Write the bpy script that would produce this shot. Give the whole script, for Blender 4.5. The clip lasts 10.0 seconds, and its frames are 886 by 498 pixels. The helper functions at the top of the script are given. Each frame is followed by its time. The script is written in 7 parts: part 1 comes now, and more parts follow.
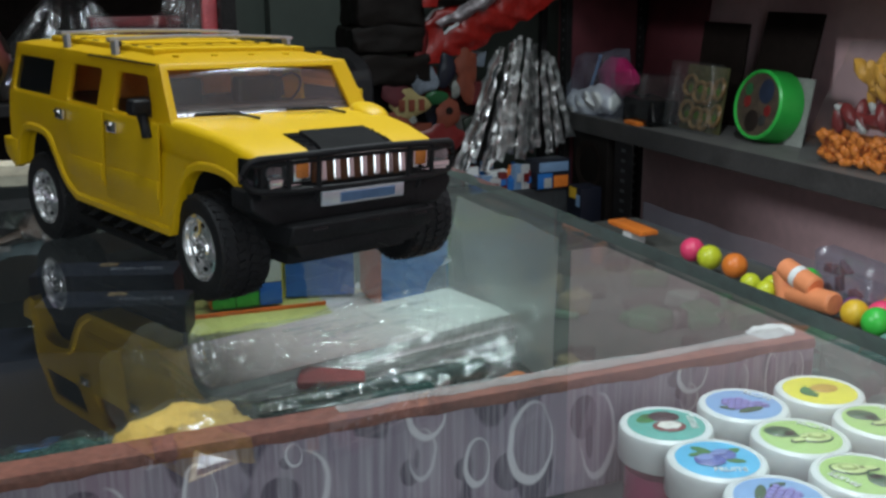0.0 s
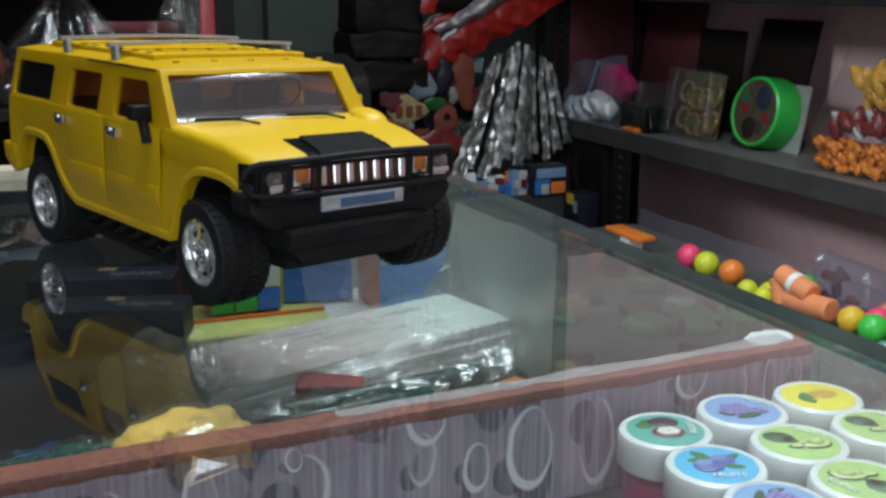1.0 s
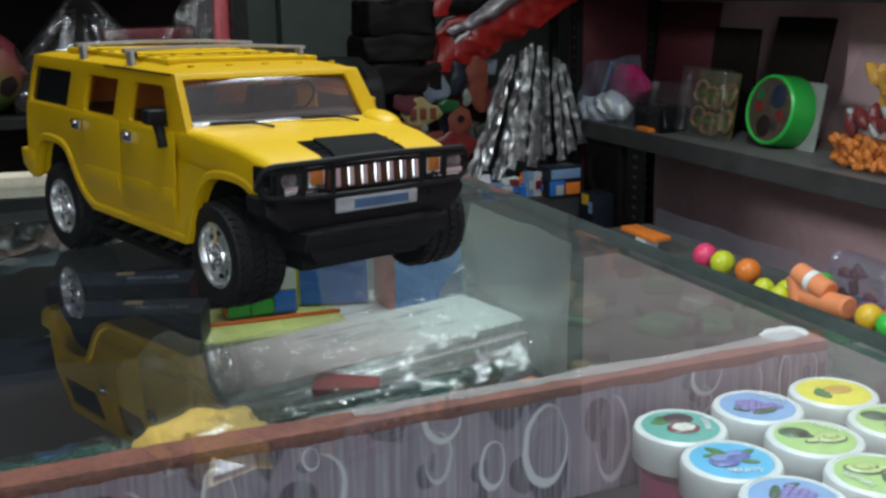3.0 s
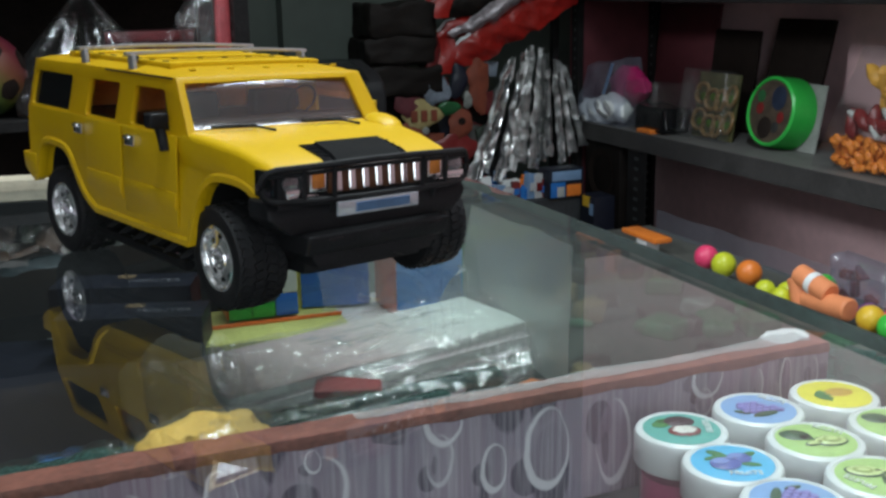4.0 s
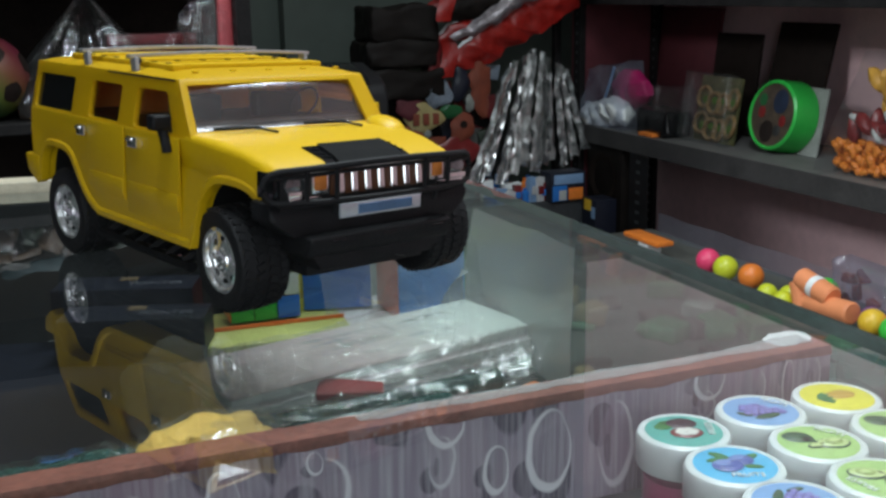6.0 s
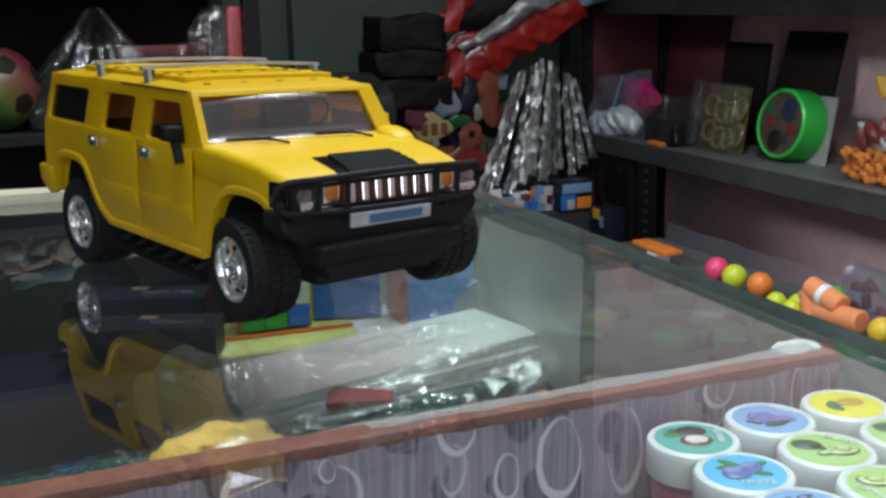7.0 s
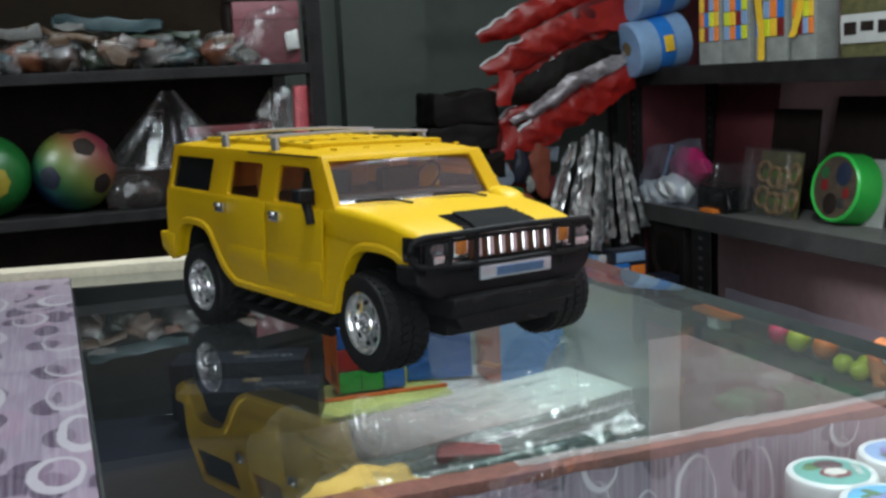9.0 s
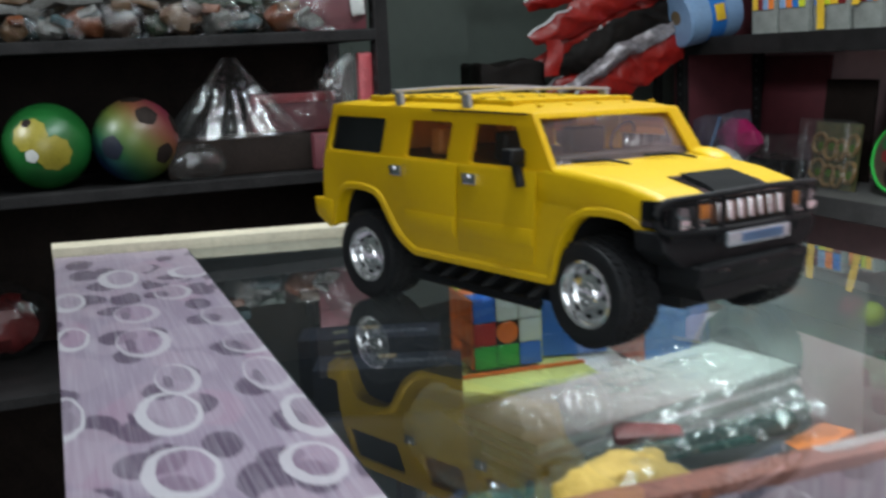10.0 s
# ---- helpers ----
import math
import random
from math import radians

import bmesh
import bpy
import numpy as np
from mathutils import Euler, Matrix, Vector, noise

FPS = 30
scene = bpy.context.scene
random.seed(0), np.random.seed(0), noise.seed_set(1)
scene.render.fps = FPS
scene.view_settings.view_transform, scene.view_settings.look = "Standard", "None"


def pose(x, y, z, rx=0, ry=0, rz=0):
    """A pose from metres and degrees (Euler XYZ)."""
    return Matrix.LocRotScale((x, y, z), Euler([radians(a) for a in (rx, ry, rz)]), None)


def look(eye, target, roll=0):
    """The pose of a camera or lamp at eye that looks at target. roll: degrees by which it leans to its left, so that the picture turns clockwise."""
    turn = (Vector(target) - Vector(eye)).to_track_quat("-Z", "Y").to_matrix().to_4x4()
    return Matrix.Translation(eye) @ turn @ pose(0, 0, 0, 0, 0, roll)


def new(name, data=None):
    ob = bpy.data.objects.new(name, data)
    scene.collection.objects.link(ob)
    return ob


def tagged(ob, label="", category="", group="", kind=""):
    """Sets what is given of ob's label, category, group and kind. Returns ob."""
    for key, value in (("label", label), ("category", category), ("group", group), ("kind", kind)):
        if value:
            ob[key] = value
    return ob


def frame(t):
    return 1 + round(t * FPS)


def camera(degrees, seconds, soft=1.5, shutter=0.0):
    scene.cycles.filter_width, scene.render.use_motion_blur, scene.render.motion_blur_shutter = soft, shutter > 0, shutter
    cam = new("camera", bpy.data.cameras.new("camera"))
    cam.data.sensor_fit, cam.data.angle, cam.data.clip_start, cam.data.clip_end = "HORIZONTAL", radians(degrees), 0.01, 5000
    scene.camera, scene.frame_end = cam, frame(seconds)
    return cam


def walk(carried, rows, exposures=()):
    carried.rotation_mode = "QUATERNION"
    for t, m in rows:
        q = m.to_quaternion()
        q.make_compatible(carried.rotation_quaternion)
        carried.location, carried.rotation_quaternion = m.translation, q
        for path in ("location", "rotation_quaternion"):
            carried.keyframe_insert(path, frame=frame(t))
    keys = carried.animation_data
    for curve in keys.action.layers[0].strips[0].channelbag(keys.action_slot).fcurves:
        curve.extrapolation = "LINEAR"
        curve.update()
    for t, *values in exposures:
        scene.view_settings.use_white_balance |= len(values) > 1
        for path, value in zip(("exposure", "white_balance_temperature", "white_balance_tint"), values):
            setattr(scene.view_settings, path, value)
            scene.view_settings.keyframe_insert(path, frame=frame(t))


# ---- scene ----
# ------------------------------------------------------------------ camera
cam = camera(45.5, 10.0, soft=2.7, shutter=0.5)
walk(cam, [
    (0.0, look((-0.3488, -0.3610, 0.1568), (-0.0430, 0.3502, -0.0448), -0.31)),
    (0.5, look((-0.3499, -0.3618, 0.1570), (-0.0422, 0.3498, -0.0403), -0.17)),
    (1.0, look((-0.3504, -0.3615, 0.1569), (-0.0419, 0.3498, -0.0404), -0.13)),
    (1.5, look((-0.3507, -0.3626, 0.1572), (-0.0454, 0.3501, -0.0400), -0.33)),
    (2.0, look((-0.3512, -0.3632, 0.1567), (-0.0487, 0.3506, -0.0410), -0.49)),
    (2.5, look((-0.3508, -0.3638, 0.1560), (-0.0518, 0.3518, -0.0403), -0.84)),
    (4.0, look((-0.3513, -0.3652, 0.1571), (-0.0541, 0.3518, -0.0368), -1.05)),
    (4.5, look((-0.3515, -0.3652, 0.1566), (-0.0547, 0.3524, -0.0357), -1.10)),
    (5.0, look((-0.3518, -0.3653, 0.1571), (-0.0550, 0.3522, -0.0355), -1.02)),
    (5.5, look((-0.3516, -0.3653, 0.1564), (-0.0550, 0.3525, -0.0355), -1.00)),
    (7.0, look((-0.3540, -0.3685, 0.1573), (-0.0626, 0.3534, -0.0270), -1.23)),
    (7.5, look((-0.3859, -0.3997, 0.1755), (-0.1532, 0.3497, 0.0199), -2.94)),
    (8.0, look((-0.3928, -0.4084, 0.1806), (-0.1552, 0.3400, 0.0274), -3.07)),
    (8.5, look((-0.3962, -0.4043, 0.1760), (-0.1476, 0.3421, 0.0311), -2.15)),
    (9.0, look((-0.4050, -0.3790, 0.1525), (-0.1346, 0.3634, 0.0255), -2.74)),
    (9.2, look((-0.4354, -0.4196, 0.1496), (-0.1507, 0.3155, 0.0137), -3.14)),
    (9.4, look((-0.4456, -0.3734, 0.1384), (-0.1420, 0.3518, -0.0093), -2.34)),
    (9.5, look((-0.4572, -0.3610, 0.1370), (-0.1622, 0.3681, -0.0096), -2.63)),
    (9.6, look((-0.4650, -0.3428, 0.1337), (-0.1701, 0.3859, -0.0151), -2.48)),
    (9.8, look((-0.4851, -0.3266, 0.1399), (-0.2062, 0.4082, -0.0095), -2.70)),
    (10.0, look((-0.4929, -0.2981, 0.1452), (-0.2250, 0.4416, 0.0000), -2.74)),
], exposures=((0.0, 0.20), (1.0, 0.28), (5.5, 0.30), (7.0, 0.41), (7.5, 0.56), (9.0, 0.60), (9.6, 0.65), (10.0, 0.72)))

# ------------------------------------------------------------------ light
world = bpy.data.worlds.new("shop_air")
world.use_nodes = True
world.node_tree.nodes["Background"].inputs[0].default_value = (0.55, 0.6, 0.65, 1)
world.node_tree.nodes["Background"].inputs[1].default_value = 0.065
scene.world = world


def tube_lamp(name, m, length, width, watts, colour):
    data = bpy.data.lights.new(name, "AREA")
    data.shape, data.size, data.size_y = "RECTANGLE", length, width
    data.energy, data.color = watts, colour
    ob = new(name, data)
    ob.matrix_world = m
    return ob


# hung tubes: one over the near end of the counter, one deeper in the shop
tube_lamp("tube_light_counter", look((0.06, 0.24, 1.25), (0.05, 0.25, 0.0)), 1.2, 0.08, 20.5, (0.82, 0.94, 1.0))
tube_lamp("tube_light_back", look((0.75, 1.0, 1.66), (0.75, 1.0, 0.0)), 1.2, 0.04, 4.0, (0.85, 0.99, 1.0))
# the open shop front behind the camera
tube_lamp("shop_front", look((-0.75, -2.12, 0.50), (-0.15, 0.4, -0.1)), 1.6, 1.4, 23.0, (0.82, 0.94, 1.0))
# unseen fill lamp high on the left, added to light the pink wall and rack, past the end of the added wall
tube_lamp("side_opening", look((-2.05, 1.00, 1.20), (1.36, 1.10, -0.22)), 0.60, 0.60, 40.0, (0.87, 0.94, 1.0))


# ------------------------------------------------------------------ materials
def rgba(c):
    return (c[0], c[1], c[2], 1.0)


def mat(name, col, rough=0.5, metal=0.0, var=0.12, scale=30.0, bump=0.0, bscale=250.0, coat=0.0, other=None, per_object=0.0):
    """A plain surface with colour variation at two scales and fine relief."""
    m = bpy.data.materials.new(name)
    m.use_nodes = True
    n, l = m.node_tree.nodes, m.node_tree.links
    b = n["Principled BSDF"]
    b.inputs["Roughness"].default_value, b.inputs["Metallic"].default_value = rough, metal
    b.inputs["Coat Weight"].default_value = coat
    b.inputs["Coat Roughness"].default_value = 0.08
    tc = n.new("ShaderNodeTexCoord")
    big, fine = n.new("ShaderNodeTexNoise"), n.new("ShaderNodeTexNoise")
    big.inputs["Scale"].default_value, fine.inputs["Scale"].default_value = scale, scale * 9
    big.inputs["Detail"].default_value, fine.inputs["Detail"].default_value = 3, 4
    add = n.new("ShaderNodeMath")
    add.operation = "ADD"
    mul = n.new("ShaderNodeMath")
    mul.operation, mul.inputs[1].default_value = "MULTIPLY", 0.5
    ramp = n.new("ShaderNodeValToRGB")
    ramp.color_ramp.elements[0].position, ramp.color_ramp.elements[1].position = 0.3, 0.7
    ramp.color_ramp.elements[0].color = rgba([max(0, v * (1 - var)) for v in col])
    ramp.color_ramp.elements[1].color = rgba(other or [min(1, v * (1 + var)) for v in col])
    l.new(tc.outputs["Object"], big.inputs["Vector"])
    l.new(tc.outputs["Object"], fine.inputs["Vector"])
    l.new(big.outputs["Fac"], add.inputs[0])
    l.new(fine.outputs["Fac"], add.inputs[1])
    l.new(add.outputs[0], mul.inputs[0])
    l.new(mul.outputs[0], ramp.inputs[0])
    out = ramp.outputs[0]
    if per_object:
        info, hsv = n.new("ShaderNodeObjectInfo"), n.new("ShaderNodeHueSaturation")
        rng = n.new("ShaderNodeMapRange")
        rng.inputs["To Min"].default_value, rng.inputs["To Max"].default_value = 1 - per_object, 1 + per_object
        l.new(info.outputs["Random"], rng.inputs["Value"])
        l.new(rng.outputs[0], hsv.inputs["Value"])
        l.new(out, hsv.inputs["Color"])
        out = hsv.outputs[0]
    l.new(out, b.inputs["Base Color"])
    rr = n.new("ShaderNodeMapRange")
    rr.inputs["To Min"].default_value, rr.inputs["To Max"].default_value = max(0.02, rough - 0.08), min(1, rough + 0.1)
    l.new(fine.outputs["Fac"], rr.inputs["Value"])
    l.new(rr.outputs[0], b.inputs["Roughness"])
    if bump:
        bn, bp = n.new("ShaderNodeTexNoise"), n.new("ShaderNodeBump")
        bn.inputs["Scale"].default_value, bn.inputs["Detail"].default_value = bscale, 3
        bp.inputs["Strength"].default_value, bp.inputs["Distance"].default_value = bump, 0.002
        l.new(tc.outputs["Object"], bn.inputs["Vector"])
        l.new(bn.outputs["Fac"], bp.inputs["Height"])
        l.new(bp.outputs[0], b.inputs["Normal"])
    return m


def film(name, tint=(0.95, 0.97, 0.97), gloss=0.25, rough=0.08, wrinkle=0.6, wscale=60.0, milky=0.0, milk=(0.7, 0.72, 0.72)):
    """Clear wrapping film or clear plastic: see-through, glossy, slightly milky."""
    m = bpy.data.materials.new(name)
    m.use_nodes = True
    n, l = m.node_tree.nodes, m.node_tree.links
    n.remove(n["Principled BSDF"])
    out = n["Material Output"]
    tr, gl, df = n.new("ShaderNodeBsdfTransparent"), n.new("ShaderNodeBsdfGlossy"), n.new("ShaderNodeBsdfDiffuse")
    tr.inputs[0].default_value = rgba(tint)
    df.inputs[0].default_value = rgba(milk)
    gl.inputs["Roughness"].default_value = rough
    a, b = n.new("ShaderNodeMixShader"), n.new("ShaderNodeMixShader")
    a.inputs[0].default_value, b.inputs[0].default_value = milky, gloss
    tc, no, bp = n.new("ShaderNodeTexCoord"), n.new("ShaderNodeTexNoise"), n.new("ShaderNodeBump")
    no.inputs["Scale"].default_value, no.inputs["Detail"].default_value = wscale, 4
    bp.inputs["Strength"].default_value, bp.inputs["Distance"].default_value = wrinkle, 0.004
    l.new(tc.outputs["Object"], no.inputs["Vector"])
    l.new(no.outputs["Fac"], bp.inputs["Height"])
    l.new(bp.outputs[0], gl.inputs["Normal"])
    l.new(tr.outputs[0], a.inputs[1])
    l.new(df.outputs[0], a.inputs[2])
    l.new(a.outputs[0], b.inputs[1])
    l.new(gl.outputs[0], b.inputs[2])
    l.new(b.outputs[0], out.inputs[0])
    return m


def pane_glass(name, tint, boost, ior=1.5, rough=0.0, dust=0.0):
    """Flat glass: clear, with a mirror-like gloss that grows at grazing angles and a breath of dust."""
    m = bpy.data.materials.new(name)
    m.use_nodes = True
    n, l = m.node_tree.nodes, m.node_tree.links
    n.remove(n["Principled BSDF"])
    tr, gl, mix = n.new("ShaderNodeBsdfTransparent"), n.new("ShaderNodeBsdfGlossy"), n.new("ShaderNodeMixShader")
    fr, mu = n.new("ShaderNodeFresnel"), n.new("ShaderNodeMath")
    tr.inputs[0].default_value = rgba(tint)
    gl.inputs["Roughness"].default_value = rough
    fr.inputs["IOR"].default_value = ior
    mu.operation, mu.use_clamp, mu.inputs[1].default_value = "MULTIPLY", True, boost
    l.new(fr.outputs[0], mu.inputs[0])
    l.new(mu.outputs[0], mix.inputs[0])
    l.new(tr.outputs[0], mix.inputs[1])
    l.new(gl.outputs[0], mix.inputs[2])
    last = mix.outputs[0]
    if dust:
        df, dm = n.new("ShaderNodeBsdfDiffuse"), n.new("ShaderNodeMixShader")
        tc, no, rg = n.new("ShaderNodeTexCoord"), n.new("ShaderNodeTexNoise"), n.new("ShaderNodeMapRange")
        no.inputs["Scale"].default_value, no.inputs["Detail"].default_value = 9, 5
        rg.inputs["To Min"].default_value, rg.inputs["To Max"].default_value = 0.3 * dust, 1.7 * dust
        df.inputs[0].default_value = (0.75, 0.8, 0.78, 1)
        l.new(tc.outputs["Object"], no.inputs["Vector"])
        l.new(no.outputs["Fac"], rg.inputs["Value"])
        # pale veil adds haze; thinned towards low x so the glass there stays dark
        sep, fade, mu2 = n.new("ShaderNodeSeparateXYZ"), n.new("ShaderNodeMapRange"), n.new("ShaderNodeMath")
        fade.inputs["From Min"].default_value, fade.inputs["From Max"].default_value = -0.34, -0.10
        fade.inputs["To Min"].default_value, mu2.operation = 0.15, "MULTIPLY"
        l.new(tc.outputs["Object"], sep.inputs[0])
        l.new(sep.outputs["X"], fade.inputs["Value"])
        l.new(rg.outputs[0], mu2.inputs[0])
        l.new(fade.outputs[0], mu2.inputs[1])
        l.new(mu2.outputs[0], dm.inputs[0])
        l.new(last, dm.inputs[1])
        l.new(df.outputs[0], dm.inputs[2])
        last = dm.outputs[0]
    l.new(last, n["Material Output"].inputs[0])
    return m


def clear(name, tint):
    m = bpy.data.materials.new(name)
    m.use_nodes = True
    n, l = m.node_tree.nodes, m.node_tree.links
    n.remove(n["Principled BSDF"])
    tr = n.new("ShaderNodeBsdfTransparent")
    tr.inputs[0].default_value = rgba(tint)
    l.new(tr.outputs[0], n["Material Output"].inputs[0])
    return m


def laminate(name, axes, ovals, long=2.0, thin=0.22, streak=0.3, white=0.5, light_gain=0.8):
    """Lilac printed laminate: pale oval rings, dark plum ovals beside them, woodgrain streaks.
    axes: the two object axes of the print; ovals: centre and half sizes of each ring."""
    m = bpy.data.materials.new(name)
    m.use_nodes = True
    n, l = m.node_tree.nodes, m.node_tree.links
    b = n["Principled BSDF"]
    b.inputs["Roughness"].default_value = 0.38
    tc, sep, flat = n.new("ShaderNodeTexCoord"), n.new("ShaderNodeSeparateXYZ"), n.new("ShaderNodeCombineXYZ")
    l.new(tc.outputs["Object"], sep.inputs[0])
    for i, k in enumerate(axes):
        l.new(sep.outputs[k], flat.inputs[i])
    wob, wmix = n.new("ShaderNodeTexNoise"), n.new("ShaderNodeVectorMath")
    wob.inputs["Scale"].default_value = 60
    wmix.operation, wmix.inputs[1].default_value = "MULTIPLY_ADD", (0.0035, 0.0035, 0)
    l.new(flat.outputs[0], wob.inputs["Vector"])
    l.new(wob.outputs["Color"], wmix.inputs[0])
    l.new(flat.outputs[0], wmix.inputs[2])
    print_at = wmix.outputs[0]

    def math_node(op, a, b2, clamp=False):
        k = n.new("ShaderNodeMath")
        k.operation, k.use_clamp = op, clamp
        for i, v in enumerate((a, b2)):
            if isinstance(v, (int, float)):
                k.inputs[i].default_value = v
            else:
                l.new(v, k.inputs[i])
        return k.outputs[0]

    def reach(cx, cy, rx, ry):
        """1 on the rim of an oval, less inside it."""
        off, size, far = (n.new("ShaderNodeVectorMath") for _ in range(3))
        off.operation, off.inputs[1].default_value = "SUBTRACT", (cx + 0.00175, cy + 0.00175, 0)
        size.operation, size.inputs[1].default_value = "MULTIPLY", (1 / rx, 1 / ry, 0)
        far.operation = "LENGTH"
        l.new(print_at, off.inputs[0])
        l.new(off.outputs[0], size.inputs[0])
        l.new(size.outputs[0], far.inputs[0])
        return far.outputs["Value"]

    def inside(d, edge=14.0):
        return math_node("MULTIPLY", math_node("SUBTRACT", 1.0, d), edge, True)

    def blot(cell, shift, often):
        s = n.new("ShaderNodeMapping")
        s.inputs["Scale"].default_value, s.inputs["Location"].default_value = (1 / cell, 1 / (cell * long), 0), (shift, shift * 1.7, 0)
        l.new(print_at, s.inputs["Vector"])
        v, col = n.new("ShaderNodeTexVoronoi"), n.new("ShaderNodeSeparateColor")
        v.voronoi_dimensions = "2D"
        v.inputs["Scale"].default_value, v.inputs["Randomness"].default_value = 1.0, 0.75
        l.new(s.outputs[0], v.inputs["Vector"])
        l.new(v.outputs["Color"], col.inputs[0])
        rad = math_node("ADD", math_node("MULTIPLY", col.outputs[0], 0.25), 0.25)
        spot = math_node("MULTIPLY", math_node("SUBTRACT", rad, v.outputs["Distance"]), 22.0, True)
        return math_node("MULTIPLY", spot, math_node("LESS_THAN", col.outputs[1], often))

    def over(base, colour, fac, amount):
        k = n.new("ShaderNodeMix")
        k.data_type = "RGBA"
        l.new(math_node("MULTIPLY", fac, amount), k.inputs["Factor"])
        if isinstance(base, tuple):
            k.inputs["A"].default_value = rgba(base)
        else:
            l.new(base, k.inputs["A"])
        k.inputs["B"].default_value = rgba(colour)
        return k.outputs["Result"]

    st, grain, cloud = n.new("ShaderNodeMapping"), n.new("ShaderNodeTexNoise"), n.new("ShaderNodeTexNoise")
    st.inputs["Scale"].default_value = (520, 16, 1)
    l.new(flat.outputs[0], st.inputs["Vector"])
    grain.inputs["Scale"].default_value, grain.inputs["Detail"].default_value = 1.0, 4
    l.new(st.outputs[0], grain.inputs["Vector"])
    cloud.inputs["Scale"].default_value = 28
    l.new(flat.outputs[0], cloud.inputs["Vector"])
    streaks = n.new("ShaderNodeMapRange")
    streaks.inputs["From Min"].default_value, streaks.inputs["From Max"].default_value = 0.42, 0.72
    l.new(grain.outputs["Fac"], streaks.inputs["Value"])
    col = over((0.22, 0.17, 0.225), (0.30, 0.24, 0.31), cloud.outputs["Fac"], 1.0)
    col = over(col, (0.30, 0.20, 0.27), blot(0.040, 1.3, 0.6), 0.8)
    col = over(col, (0.33, 0.27, 0.33), blot(0.034, 4.2, 0.7), 0.6)
    col = over(col, (0.075, 0.05, 0.085), blot(0.024, 7.7, 0.62), 0.9)
    col = over(col, (0.31, 0.24, 0.30), blot(0.034, 2.2, 0.7), 0.85)
    bands = None
    for i, (cx, cy, rx, ry) in enumerate(ovals):
        col = over(col, (0.07, 0.045, 0.08), inside(reach(cx - 0.85 * rx, cy - (0.55, -0.5, 0.1)[i % 3] * ry, 0.75 * rx, 0.5 * ry)), 0.85)
        d = reach(cx, cy, rx, ry)
        col = over(col, ((0.30, 0.24, 0.30), (0.30, 0.20, 0.28), (0.24, 0.19, 0.24))[i % 3], inside(d), (0.75, 0.45, 0.6)[i % 3])
        if i % 2:
            col = over(col, (0.08, 0.055, 0.09), inside(reach(cx - 0.45 * rx, cy - 0.1 * ry, 0.22 * rx, 0.4 * ry), 8.0), 0.7)
        wide = thin * (1.0, 0.7, 1.25, 0.85)[i % 4]
        hole = inside(reach(cx + 0.10 * rx * (-1) ** i, cy + 0.08 * ry, rx * (1 - wide), ry * (1 - 0.8 * wide)))
        band = math_node("MULTIPLY", math_node("SUBTRACT", inside(d), hole, True), (1.0, 0.8, 0.9, 0.6)[i % 4])
        bands = band if bands is None else math_node("MAXIMUM", bands, band)
    col = over(col, (0.62, 0.58, 0.63), streaks.outputs[0], streak)
    col = over(col, (white, white * 0.94, white), bands, 0.9)
    # brightness of the light on the face, multiplied into the print
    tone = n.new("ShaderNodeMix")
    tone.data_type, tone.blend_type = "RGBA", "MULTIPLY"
    tone.inputs["Factor"].default_value, tone.inputs["B"].default_value = 1.0, (light_gain, light_gain, light_gain, 1)
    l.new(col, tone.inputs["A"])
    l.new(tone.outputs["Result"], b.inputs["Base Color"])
    bp = n.new("ShaderNodeBump")
    bp.inputs["Strength"].default_value, bp.inputs["Distance"].default_value = 0.15, 0.0005
    l.new(grain.outputs["Fac"], bp.inputs["Height"])
    l.new(bp.outputs[0], b.inputs["Normal"])
    return m


BOARD_RINGS = ((-0.459, 0.146, 0.0145, 0.031), (-0.459, 0.274, 0.0145, 0.033), (-0.406, 0.116, 0.010, 0.030), (-0.409, 0.184, 0.012, 0.031), (-0.462, 0.075, 0.015, 0.029),
               (-0.408, 0.245, 0.013, 0.024), (-0.460, 0.462, 0.014, 0.036), (-0.457, 0.345, 0.014, 0.027), (-0.502, 0.160, 0.010, 0.032), (-0.450, 0.195, 0.011, 0.028),
               (-0.416, 0.063, 0.012, 0.023), (-0.409, 0.312, 0.015, 0.027), (-0.412, 0.460, 0.015, 0.023), (-0.438, 0.012, 0.012, 0.024), (-0.404, 0.002, 0.012, 0.023),
               (-0.490, 0.030, 0.012, 0.025), (-0.495, 0.300, 0.010, 0.028), (-0.430, 0.395, 0.012, 0.024), (-0.495, 0.400, 0.011, 0.030), (-0.460, -0.050, 0.014, 0.030))
FRONT_RINGS = ((-0.154, -0.034, 0.0110, 0.0195), (-0.121, -0.037, 0.0090, 0.0210), (-0.179, -0.038, 0.0060, 0.0115), (-0.203, -0.030, 0.0062, 0.0125), (-0.201, -0.012, 0.0090, 0.0120),
               (-0.252, -0.034, 0.0110, 0.0160), (-0.256, -0.020, 0.0035, 0.0050), (-0.074, -0.027, 0.0050, 0.0070), (-0.073, -0.016, 0.0085, 0.0090), (-0.045, -0.028, 0.0035, 0.0130),
               (-0.029, -0.026, 0.0035, 0.0140), (-0.013, -0.022, 0.0035, 0.0080), (-0.292, -0.030, 0.0070, 0.0150), (-0.325, -0.036, 0.0090, 0.0180), (-0.361, -0.030, 0.0070, 0.0140))

